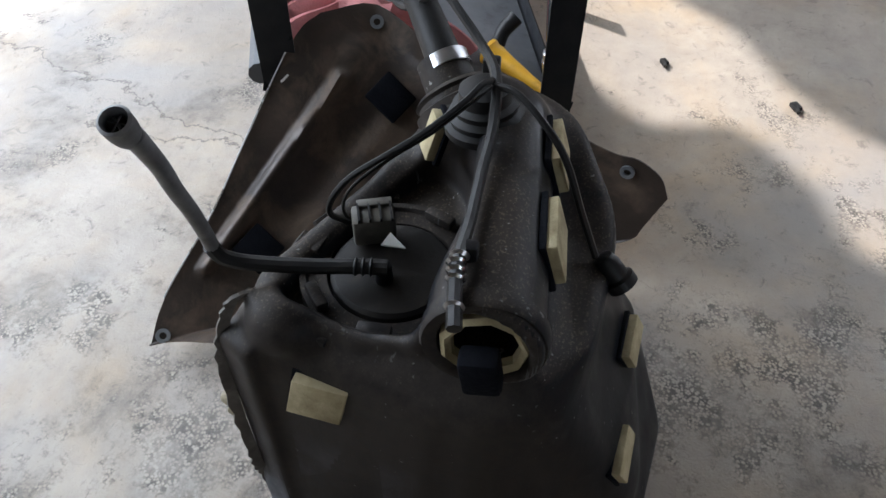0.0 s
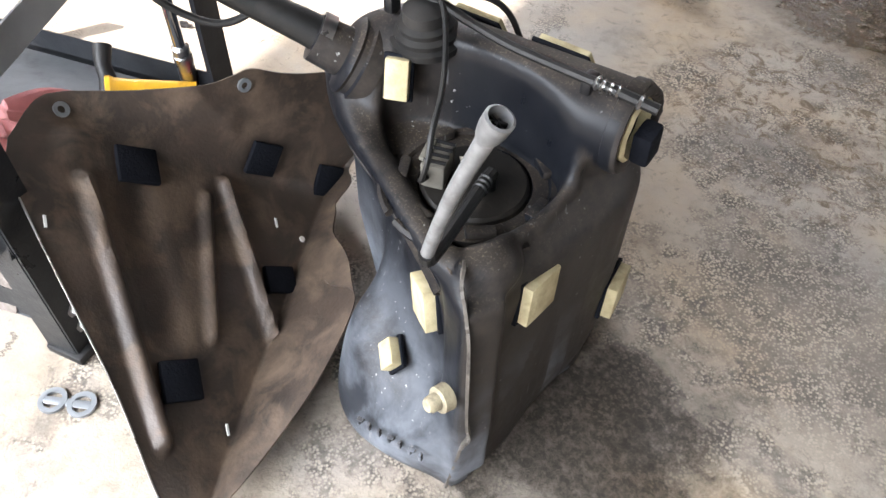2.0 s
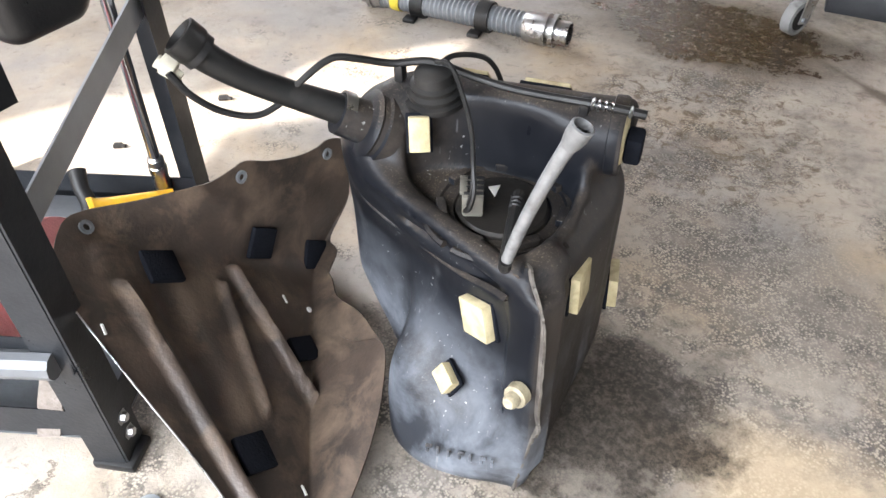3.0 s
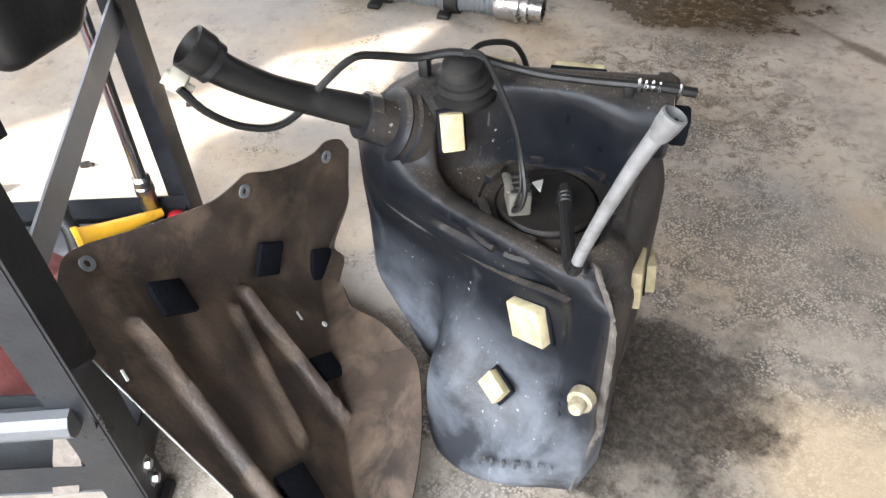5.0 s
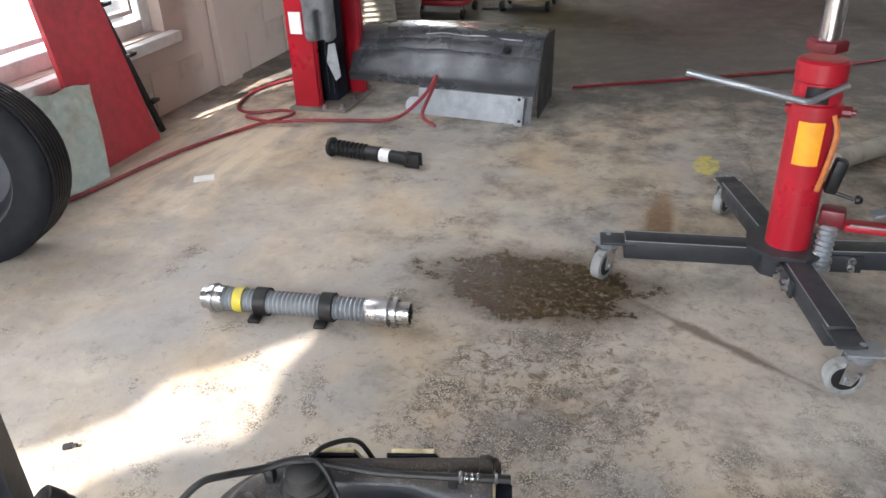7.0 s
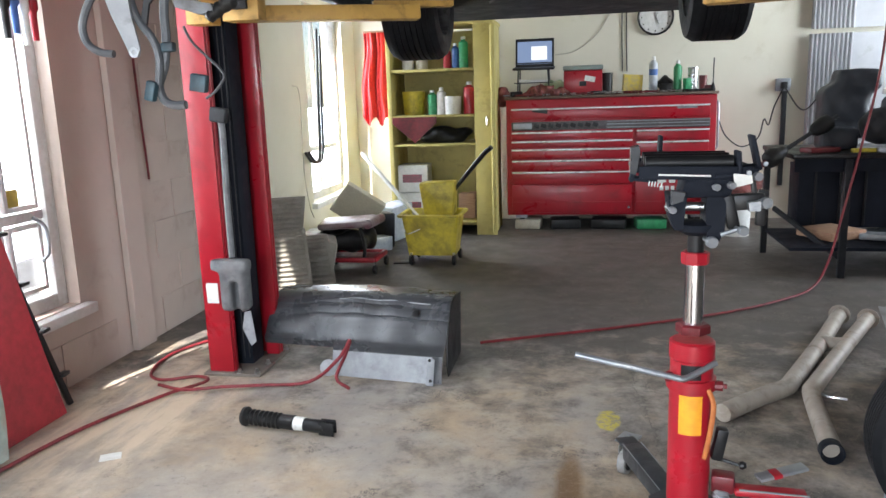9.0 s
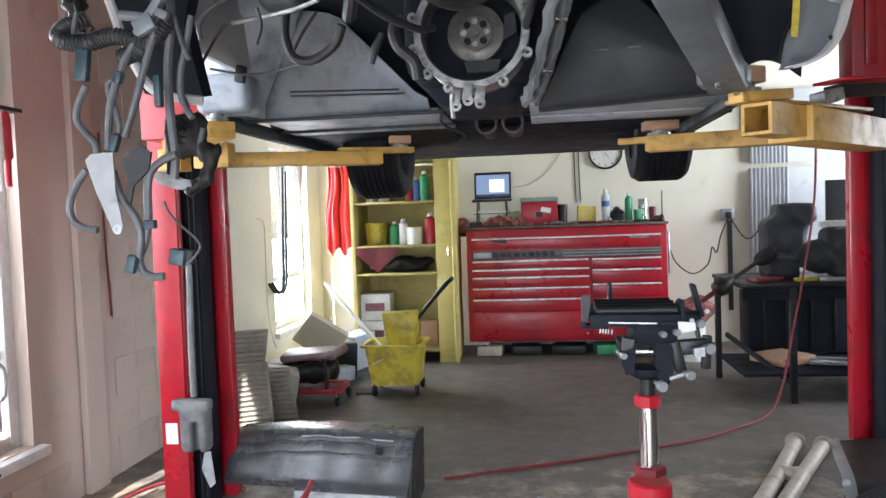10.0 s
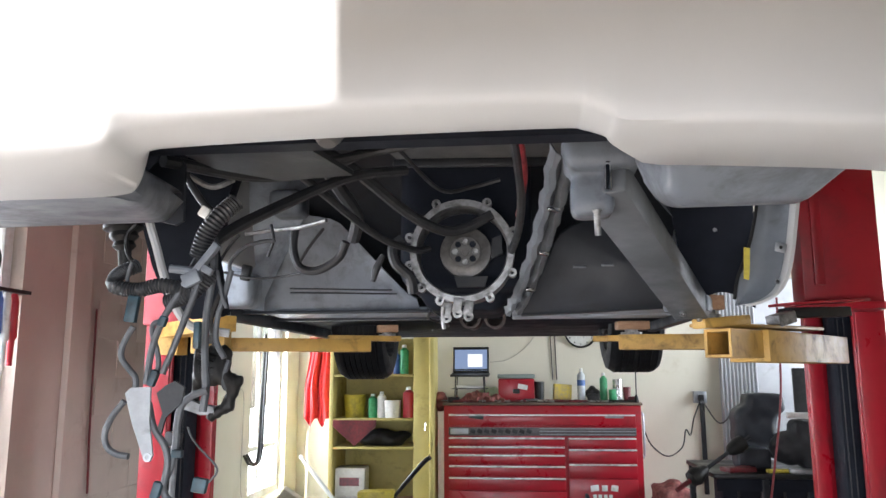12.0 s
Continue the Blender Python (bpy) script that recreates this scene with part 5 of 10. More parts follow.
def lift_post(name, x, sx, label):
    """A C-section post; sx = 1 opens towards +x."""
    root = thing(name, (x, 3.48, 0), label, "lift post", group="posts of the vehicle lift")
    X = lambda d: x + sx * d
    bm = bms()
    box(bm, min(X(-0.115), X(0.0)), max(X(-0.115), X(0.0)), 3.335, 3.349, 0.014, 3.4, 0.003)
    part("front_flange", bm, M_red, root)
    bm = bms()
    box(bm, min(X(-0.115), X(0.112)), max(X(-0.115), X(0.112)), 3.611, 3.625, 0.014, 3.4, 0.003)
    part("rear_flange", bm, M_red, root)
    bm = bms()
    box(bm, min(X(-0.115), X(-0.101)), max(X(-0.115), X(-0.101)), 3.35, 3.61, 0.014, 3.4)
    part("web", bm, M_red, root)
    bm = bms()
    box(bm, min(X(-0.008), X(0.004)), max(X(-0.008), X(0.004)), 3.351, 3.375, 0.014, 3.4, 0.002)
    part("inner_lip", bm, M_red, root)
    bm = bms()
    box(bm, min(X(-0.1), X(0.044)), max(X(-0.1), X(0.044)), 3.44, 3.56, 0.014, 2.2, 0.004)
    part("slide_cover", bm, M_underdark, root, "black slide cover")
    bm = bms()
    box(bm, min(X(0.05), X(0.112)), max(X(0.05), X(0.112)), 3.575, 3.61, 0.014, 3.4, 0.006)
    part("rear_lip", bm, M_red, root)
    for d in (0.012, 0.036):
        part("lift_cable", cyl(bms(), (X(d), 3.425, 0.05), (X(d), 3.425, 2.9), 0.003, None, 8), M_under, root, "greasy steel cable")
    bm = bms()
    box(bm, min(X(-0.135), X(0.13)), max(X(-0.135), X(0.13)), 3.31, 3.66, 0.001, 0.014, 0.002)
    base = part("base_plate", bm, M_plate, root, "dusty steel base plate")
    for a, b in ((0.03, 3.325), (0.11, 3.33), (0.11, 3.45), (0.118, 3.645)):
        part("anchor_bolt", lathe(bms(), (X(a), b, 0.014), (0, 0, 1), [(0, 0.02), (0.008, 0.02), (0.009, 0.006), (0.014, 0.005), (0.014, 0), (0, 0)], 6), M_steel, base)
    bm = bms()
    box(bm, min(X(-0.095), X(-0.04)), max(X(-0.095), X(-0.04)), 3.33, 3.334, 0.33, 0.42)
    part("warning_sticker", bm, M_paper, root, "worn white sticker")
    return root


PL = lift_post("lift_post", -1.235, 1, "red steel lift post bolted to the floor")
PR = lift_post("lift_post", 1.66, -1, "red steel lift post bolted to the floor")
bm = bms()
box(bm, 1.42, 1.72, 3.2, 3.33, 1.68, 2.6, 0.006)
box(bm, 1.46, 1.5, 3.185, 3.2, 1.75, 2.55, 0.004)
box(bm, 1.38, 1.74, 3.14, 3.32, 1.652, 1.68, 0.004)
part("carriage", bm, M_red, PR, "red lift carriage")
bm = bms()
box(bm, -1.3, -1.0, 3.2, 3.33, 1.62, 2.3, 0.006)
part("carriage", bm, M_red, PL, "red lift carriage")


def lift_arm(post, pieces, label):
    arm = None
    for kind, a, b, w, h, m in pieces:
        bm = bms()
        if kind == "open_tube":
            t = 0.009
            a, b = Vector(a), Vector(b)
            d = (b - a).normalized()
            s = d.cross(Vector((0, 0, 1))).normalized()
            u = s.cross(d)
            for o, ww, hh in ((u * (h / 2 - t / 2), w, t), (-u * (h / 2 - t / 2), w, t)):
                bar(bm, a + o, b + o, ww, hh)
            for o in (s * (w / 2 - t / 2), -s * (w / 2 - t / 2)):
                bar(bm, a + o, b + o, t, h - 2 * t)
        elif kind == "pad_screw":
            lathe(bm, a, (0, 0, 1), [(0, 0), (w, 0), (w, h * 0.5), (w * 0.6, h * 0.55), (w * 0.6, h), (0, h)], 16)
        else:
            bar(bm, a, b, w, h, bev=0.004)
        if arm is None:
            arm = part("lift_arm", bm, m, post, label)
        else:
            part(kind, bm, m, arm)


lift_arm(PR, [
    ("outer_arm", (1.02, 2.6, 1.494), (1.5, 3.2, 1.494), 0.13, 0.1, M_yellow),
    ("open_tube", (0.885, 2.44, 1.498), (1.06, 2.64, 1.498), 0.085, 0.085, M_yellow),
    ("cover_plate", (0.86, 2.5, 1.556), (1.36, 3.0, 1.566), 0.1, 0.012, M_yellow),
    ("inner_slide", (0.83, 2.43, 1.555), (1.0, 2.56, 1.575), 0.05, 0.03, M_yellow),
    ("latch_gear", (1.15, 2.76, 1.58), (1.22, 2.8, 1.6), 0.06, 0.04, M_alu),
    ("pad_screw", (0.87, 2.48, 1.57), None, 0.04, 0.03, M_alu),
    ("hinge_plate", (1.2, 2.82, 1.642), (1.52, 2.98, 1.668), 0.12, 0.01, M_red),
    ("arm_gear", (1.22, 2.84, 1.615), (1.46, 2.95, 1.625), 0.07, 0.035, M_black),
    ("gear_pin", (1.26, 2.8, 1.6), (1.26, 2.8, 1.66), 0.02, 0.02, M_steel),
    ("gear_pin", (1.38, 2.86, 1.6), (1.38, 2.86, 1.67), 0.02, 0.02, M_steel),
], "long yellow painted lift arm with an open square tube end")
lift_arm(PR, [
    ("outer_arm", (0.78, 3.8, 1.556), (1.55, 3.55, 1.545), 0.1, 0.07, M_yellow),
    ("inner_slide", (0.66, 3.84, 1.575), (0.95, 3.74, 1.575), 0.05, 0.028, M_yellow),
    ("pad_screw", (0.83, 3.78, 1.59), None, 0.05, 0.025, M_alu),
], "yellow painted rear lift arm")
lift_arm(PL, [
    ("outer_arm", (-1.15, 3.42, 1.545), (-0.42, 3.72, 1.545), 0.11, 0.06, M_yellow),
    ("inner_slide", (-0.6, 3.64, 1.58), (-0.28, 3.78, 1.58), 0.06, 0.026, M_yellow),
    ("stop_block", (-1.26, 3.3, 1.54), (-1.16, 3.3, 1.54), 0.1, 0.09, M_yellow),
    ("gear_box", (-1.1, 3.28, 1.55), (-0.95, 3.28, 1.55), 0.08, 0.1, M_yellow),
    ("gear_rack", (-1.05, 3.23, 1.57), (-0.99, 3.23, 1.57), 0.02, 0.06, M_black),
    ("latch_pin", (-0.99, 3.24, 1.585), (-0.94, 3.24, 1.64), 0.016, 0.016, M_steel),
    ("pad_screw", (-0.34, 3.76, 1.592), None, 0.04, 0.02, M_alu),
], "yellow painted lift arm with a sliding end")
lift_arm(PL, [
    ("outer_arm", (-1.2, 3.28, 1.6), (-0.8, 2.85, 1.6), 0.1, 0.06, M_yellow),
    ("pad_screw", (-0.83, 2.88, 1.63), None, 0.04, 0.03, M_alu),
], "short yellow painted front lift arm")
for c, s, r in (((0.875, 2.48, 1.622), (0.075, 0.06, 0.045), 30), ((0.835, 3.78, 1.634), (0.15, 0.08, 0.04), 5), ((-1.08, 3.34, 1.655), (0.15, 0.1, 0.06), 3), ((-0.34, 3.77, 1.628), (0.1, 0.08, 0.036), 15)):
    bm = obox(bms(), c, s, (0, 0, r), 0.004)
    solo("wood_block", bm, M_wood, "pinkish raw wood block on a lift arm", "wood block", group="blocks under the car")

# ---- the raised car ----
M_tray = mat("black_undertray", (0.034, 0.038, 0.046), (0.023, 0.026, 0.032), 0.5, scale=5, dirt=(0.03, 0.03, 0.03), dirt_scale=7, spec=0.3)
CAR = thing("car", (0.1, 3.0, 1.6), "white car raised on the lift with its gearbox removed", "car")
# across the car: where the face creases, and the bottom edge behind it
LIP = [(-0.95, 1.67, 1.655), (-0.6, 1.667, 1.65), (-0.3, 1.664, 1.647), (-0.215, 1.668, 1.654), (-0.18, 1.675, 1.666), (-0.155, 1.694, 1.682), (-0.1, 1.7, 1.686), (0.034, 1.707, 1.69), (0.163, 1.709, 1.692), (0.345, 1.708, 1.693), (0.374, 1.703, 1.69), (0.398, 1.69, 1.682), (0.42, 1.68, 1.674), (0.527, 1.678, 1.668), (0.68, 1.674, 1.664), (1.05, 1.68, 1.67), (1.15, 1.69, 1.68)]
grid = []
for p, q in zip(curve([(x, 0, c) for x, c, e in LIP], 5), curve([(x, 0, e) for x, c, e in LIP], 5)):
    back = max(0.0, abs(p.x - 0.1) - 0.45) ** 2 * 0.9
    deep = 0.985 + 0.09 * min(1, max(0, (abs(p.x - 0.12) - 0.28) / 0.06))
    col = [(deep + 0.02, q.z + 0.09), (deep + 0.01, q.z + 0.05), (deep, q.z + 0.015), (deep - 0.012, q.z + 0.002), (0.962, q.z), (0.95, q.z + 0.0005)]
    col += [(0.93, q.z + 0.28 * (p.z - q.z)), (0.914, q.z + 0.66 * (p.z - q.z)), (0.906, p.z), (0.903, p.z + 0.008), (0.901, p.z + 0.02), (0.898, p.z + 0.07), (0.895, p.z + 0.16), (0.897, p.z + 0.3), (0.92, p.z + 0.5), (0.97, p.z + 0.62)]
    grid.append([(p.x, y + back, z) for y, z in col])
part("bumper_cover", sheet(bms(), grid, 0.0025), M_white, CAR, "plain white bumper cover", angle=50)


def car_body(X, Y, Z):
    side = np.abs(X - 0.1)
    d = smax(s_poly(Y, Z, [(1.25, 1.79), (5.5, 1.79), (5.62, 2.42), (2.35, 2.5), (1.06, 2.34), (1.1, 1.95)], 0.08), side - 0.9, 0.1)
    cabin = smax(s_poly(Y, Z, [(2.35, 2.4), (5.45, 2.4), (5.0, 2.96), (3.3, 3.0)], 0.12), side - 0.86 + 0.35 * (Z - 2.4), 0.1)
    d = smin(d, cabin, 0.05)
    d = smax(d, -s_box(X, Y, Z, (0.1, 2.45, 1.95), (1.68, 2.5, 0.86), 0.05), 0.02)
    for y in (2.0, 4.52):
        arch = smax(np.sqrt((Y - y) ** 2 + (Z - 1.76) ** 2) - 0.43, 0.6 - side, 0.03)
        d = smax(d, -arch, 0.03)
    return smax(d, 0.92 - Y + 0.15, 0.02)


part("body", nets(bms(), car_body, (-0.95, 0.95, 1.7), (1.15, 5.75, 3.1), 0.03), M_white, CAR, "white painted car body", angle=50)
# under trays behind the bumper
bm = bms()
hull(bm, [(-0.95, 1.02, 1.715), (-0.24, 1.02, 1.715), (-0.95, 1.08, 1.658), (-0.25, 1.08, 1.658), (-0.95, 1.4, 1.676), (-0.325, 1.38, 1.678), (-0.3, 1.42, 1.74), (-0.95, 1.42, 1.74)])
bmesh.ops.bevel(bm, geom=bm.edges[:], offset=0.015, segments=3, profile=0.5, affect="EDGES")
part("splash_tray", bm, M_undergrey, CAR, "grey plastic splash tray")
bm = bms()
hull(bm, [(0.5, 1.1, 1.78), (0.86, 1.1, 1.78), (0.524, 1.3, 1.725), (0.545, 1.31, 1.672), (0.745, 1.31, 1.675), (0.815, 1.31, 1.735), (0.54, 1.44, 1.71), (0.565, 1.45, 1.698), (0.79, 1.45, 1.7), (0.86, 1.45, 1.76), (0.5, 1.5, 1.8), (0.9, 1.5, 1.8)])
bmesh.ops.bevel(bm, geom=bm.edges[:], offset=0.016, segments=3, profile=0.5, affect="EDGES")
part("splash_tray", bm, M_undergrey, CAR, "grey plastic splash tray")
# dark panel that draws the shaded end side of the tray
part("tray_end", prism(bms(), [(-0.425, 1.425, 1.756), (-0.375, 1.425, 1.806), (-0.338, 1.425, 1.83), (-0.32, 1.425, 1.8), (-0.318, 1.425, 1.692), (-0.332, 1.425, 1.684), (-0.395, 1.425, 1.7)], (0, 0.01, 0)), M_tray, CAR, "shaded end of the splash tray, drawn dark", smooth=False)
# bay: top, sides, floor pan
M_cowl = mat("dusty_cowl_plate", (0.1, 0.096, 0.092), (0.065, 0.063, 0.062), 0.55, scale=5, dirt=(0.03, 0.03, 0.03), dirt_at=(0.5, 0.8), dirt_scale=6)
cowl = part("cowl_plate", prism(bms(), [(-0.12, 1.72, 2.03), (0.0, 1.5, 2.02), (0.43, 1.5, 2.02), (0.44, 2.25, 2.03), (-0.05, 2.22, 2.03)], (0, 0, 0.012)), M_cowl, CAR, "dusty grey cowl plate", smooth=False)
part("cowl_lip", bar(bms(), (-0.06, 2.23, 2.018), (0.44, 2.26, 2.018), 0.02, 0.022, bev=0.004), M_under, cowl)
part("corner_gusset", prism(bms(), [(-0.3, 1.3, 1.795), (-0.14, 1.26, 1.8), (-0.07, 1.34, 1.802), (-0.03, 1.56, 1.805), (-0.183, 1.568, 1.8), (-0.27, 1.45, 1.795)], (0, 0, 0.01)), M_under, CAR, "dark grey corner gusset", smooth=False)
part("bare_strut", bar(bms(), (-0.285, 1.75, 1.862), (-0.207, 1.75, 1.904), 0.018, 0.02, bev=0.004), M_undergrey, CAR)
bm = bms()
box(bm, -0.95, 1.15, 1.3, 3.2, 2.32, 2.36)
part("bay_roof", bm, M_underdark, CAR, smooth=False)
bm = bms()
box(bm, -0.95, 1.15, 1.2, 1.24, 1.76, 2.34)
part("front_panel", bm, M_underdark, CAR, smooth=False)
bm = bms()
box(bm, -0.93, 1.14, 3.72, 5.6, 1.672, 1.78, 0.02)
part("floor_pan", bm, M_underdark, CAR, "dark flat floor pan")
bm = sheet(bms(), [[(-0.93 + 2.07 * i / 24, 3.78 - 0.95 * j / 12, 1.675 + 0.62 * (j / 12) ** 1.2 + 0.006 * math.sin(i * 1.3) * (j > 2)) for j in range(13)] for i in range(25)], 0.004)
part("toe_board", bm, M_tray, CAR, "dark grey sloping toe board")
bm = bms()
for y, z in ((3.7, 1.712), (3.52, 1.76)):
    bar(bm, (-0.8, y, z), (1.05, y, z), 0.03, 0.014, bev=0.003)
part("toe_board_swage", bm, M_under, CAR)
# paler inner panels to either side
PANEL_TOP = [(-1.0, 2.0), (-0.6, 2.06), (-0.43, 2.03), (-0.12, 1.7)]
TOWER_TOP = [(0, 2.13), (0.12, 2.19), (0.4, 2.22), (0.55, 2.27), (0.85, 2.28), (1, 2.25)]
TOWER_RIGHT = [(1.668, -0.74), (1.72, -0.735), (1.9, -0.64), (2.04, -0.55), (2.3, -0.53)]


def bay_side(u, v):
    x = -1.0 + 0.9 * u
    return (x, 3.16 - 0.1 * v, 1.668 + (between(PANEL_TOP, x) - 1.668) * v)


def strut_tower(u, v):
    z = 1.668 + (between(TOWER_TOP, u) - 1.668) * v
    right = between(TOWER_RIGHT, z)
    return (-0.97 + (right + 0.97) * u, 3.12 - 0.1 * v - 0.12 * math.sin(math.pi * u) ** 0.6 - 0.03 * (v > 0.55), z)


part("strut_tower", sheet(bms(), [[strut_tower(i / 20, j / 24) for j in range(25)] for i in range(21)], 0.004), M_panelgrey, CAR, "pale grey sealed strut tower", angle=50)
part("inner_panel", sheet(bms(), [[bay_side(i / 20, j / 16) for j in range(17)] for i in range(21)], 0.004), M_undergrey, CAR, "dark grey sloping front panel", angle=50)
for x0, x1, y0, y1 in ((-0.78, -0.07, 3.16, 3.52), (-0.82, -0.07, 3.56, 3.72), (0.27, 0.98, 3.12, 3.46), (0.27, 0.98, 3.5, 3.72)):
    part("floor_panel", box(bms(), x0, x1, y0, y1, 1.664, 1.68, 0.004), M_panelgrey, CAR, "grey painted floor panel")
for y, w in ((3.54, 0.018), (3.14, 0.03)):
    part("floor_flange", bar(bms(), (-0.85, y, 1.661), (-0.06, y, 1.661), w, 0.012, bev=0.003), M_tray, CAR)
for x in (-0.86, 1.0):
    part("sill_flange", bar(bms(), (x, 3.0, 1.65), (x, 5.4, 1.65), 0.05, 0.05, bev=0.008), M_tray, CAR)
part("brake_line", tube(bms(), [(-0.05, 3.1, 1.66), (-0.1, 3.5, 1.655), (-0.06, 4.0, 1.655), (-0.2, 4.5, 1.66)], 0.006, 8), M_under, CAR)
bm = nets(bms(), lambda X, Y, Z: s_box(X, Y, Z, (-0.81, 2.95, 1.735), (0.2, 0.16, 0.14), 0.03), (-0.95, 2.84, 1.64), (-0.68, 3.06, 1.83), 0.012)
housing = part("bay_housing", bm, M_panelgrey, CAR, "dusty grey moulded housing", angle=60)
part("housing_clip", obox(bms(), (-0.725, 2.86, 1.79), (0.035, 0.03, 0.06), (0, 12, 0), 0.006), M_black, housing)
bm = nets(bms(), lambda X, Y, Z: s_box(X, Y, Z, (-0.565, 2.86, 2.05), (0.13, 0.14, 0.1), 0.025), (-0.66, 2.76, 1.97), (-0.47, 2.96, 2.13), 0.012)
part("relay_box", bm, M_undergrey, CAR, "grey moulded box with a lid seam", angle=60)
for y, z, x0, x1 in ((2.98, 1.745, -0.6, -0.2), (2.985, 1.73, -0.6, -0.18)):
    part("panel_swage", bar(bms(), (x0, y + 0.03, z), (x1, y + 0.08, z - 0.006), 0.012, 0.006, bev=0.002), M_tray, CAR)
bm = bms()
hull(bm, [(0.3, 2.95, 1.625), (0.97, 2.95, 1.65), (0.92, 2.93, 1.7), (0.6, 2.85, 1.99), (0.45, 2.85, 1.92), (0.3, 3.1, 1.63), (0.97, 3.1, 1.66), (0.6, 3.05, 2.05)])
bmesh.ops.bevel(bm, geom=bm.edges[:], offset=0.012, segments=2, profile=0.5, affect="EDGES")
part("tunnel_cover", bm, M_tray, CAR, "dark grey undertray plate")
for x, z in ((0.52, 1.79), (0.62, 1.795)):
    part("tray_slot", obox(bms(), (x, 2.84 + (z - 1.79), z), (0.045, 0.01, 0.008), (20, 0, 0), 0.002), M_undergrey, CAR)
M_rail = mat("dusty_rail_paint", (0.13, 0.14, 0.152), (0.085, 0.092, 0.102), 0.5, scale=6, dirt=(0.2, 0.2, 0.2), dirt_at=(0.58, 0.85), dirt_scale=10)
# frame rail, centre channel and the mount with its bolts
bm = bar(bms(), (0.465, 1.6, 1.795), (0.815, 2.44, 1.6), 0.105, 0.07, bev=0.012)
rail = part("frame_rail", bm, M_rail, CAR, "grey diagonal frame rail")
part("rail_end", obox(bms(), (0.8, 2.42, 1.612), (0.13, 0.1, 0.05), (0, 0, -20), 0.01), M_undergrey, rail)
for p in ((0.77, 2.36, 1.592), (0.83, 2.42, 1.582)):
    part("rail_bolt", lathe(bms(), p, (0, -0.3, -1), [(0, 0.02), (0.008, 0.02), (0.009, 0.0), (0.014, -0.001), (0, -0.001)], 8), M_steel, rail)
bm = nets(bms(), lambda X, Y, Z: smin(smin(s_box(X, Y, Z, (0.47, 1.62, 1.845), (0.15, 0.12, 0.07), 0.02), s_box(X, Y, Z, (0.45, 1.64, 1.765), (0.085, 0.09, 0.085), 0.02), 0.02), s_cap(X, Y, Z, (0.42, 1.6, 1.86), (0.53, 1.6, 1.87), 0.03), 0.02), (0.36, 1.53, 1.7), (0.58, 1.72, 1.92), 0.009)
mount = part("subframe_mount", bm, M_undergrey, CAR, "grey subframe mount", angle=60)
part("mount_bolt", lathe(bms(), (0.476, 1.575, 1.83), (0, 0, -1), [(0, 0), (0.012, 0), (0.012, 0.012), (0.0075, 0.014), (0.0075, 0.065), (0, 0.068)], 12), M_chrome, mount, "bright steel bolt")
part("mount_bolt", lathe(bms(), (0.455, 1.6, 1.73), (0, 0, -1), [(0, 0), (0.011, 0), (0.007, 0.006), (0.006, 0.05), (0, 0.05)], 12), M_alu, mount)
bm = sheet(bms(), [[p + Vector((dx + 0.004 * math.sin(i * 1.7 + j), 0, dz + 0.004 * math.sin(i * 2.3 + j * 2))) for j, (dx, dz) in enumerate(((-0.032, 0.012), (-0.023, -0.014), (-0.01, -0.018), (0.0, 0.003), (0.011, -0.016), (0.025, -0.012), (0.031, 0.013)))] for i, p in enumerate(curve([(0.4, 1.66, 1.88), (0.385, 1.95, 1.82), (0.36, 2.25, 1.76), (0.32, 2.6, 1.68), (0.28, 2.8, 1.63)], 7))], 0.003)
chan = part("centre_channel", bm, M_rail, CAR, "wavy grey channel with foil clips")
for p in ((0.385, 1.9, 1.8), (0.37, 2.2, 1.74), (0.335, 2.5, 1.672)):
    part("channel_clip", obox(bms(), p, (0.03, 0.012, 0.012), (0, 10, 20), 0.003), M_chrome, chan)
# wheel arch liner and front wing on the far side
M_wingin = mat("grey_wing_primer", (0.2, 0.22, 0.245), (0.13, 0.145, 0.165), 0.5, scale=6, dirt=(0.05, 0.05, 0.05), dirt_at=(0.55, 0.85), dirt_scale=8)
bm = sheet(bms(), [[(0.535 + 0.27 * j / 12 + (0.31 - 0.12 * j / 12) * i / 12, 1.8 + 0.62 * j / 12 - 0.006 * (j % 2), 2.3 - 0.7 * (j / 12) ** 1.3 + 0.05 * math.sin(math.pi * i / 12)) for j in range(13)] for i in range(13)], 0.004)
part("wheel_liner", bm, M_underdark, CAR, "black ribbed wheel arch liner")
OUTER = [(1.07, 1.99), (1.065, 1.933), (1.051, 1.852), (1.031, 1.736), (1.011, 1.663), (0.983, 1.62), (0.94, 1.596), (0.9, 1.587)]
INNER = [(0.995, 1.99), (0.985, 1.94), (0.969, 1.855), (0.951, 1.78), (0.925, 1.71), (0.905, 1.66), (0.898, 1.62), (0.893, 1.598)]
outer, inner = curve([(x, 2.2, z) for x, z in OUTER], 5), curve([(x, 2.26, z) for x, z in INNER], 5)
wing = part("front_wing", sheet(bms(), [[a.lerp(b, k / 6) + Vector((0.004 * math.sin(k * 2.1 + i * 0.4), 0.03 * math.sin(math.pi * k / 6), 0.003 * math.sin(i * 0.9))) for k in range(7)] for i, (a, b) in enumerate(zip(outer, inner))], 0.004), M_wingin, CAR, "grey inside of the front wing", angle=50)
part("wing_lip", sheet(bms(), [[p + Vector((dx, dy, 0)) for dx, dy in ((0.004, -0.012), (-0.005, -0.016), (-0.011, -0.008), (-0.012, 0.004))] for p in outer], 0.003), M_white, wing, "white painted wing lip")
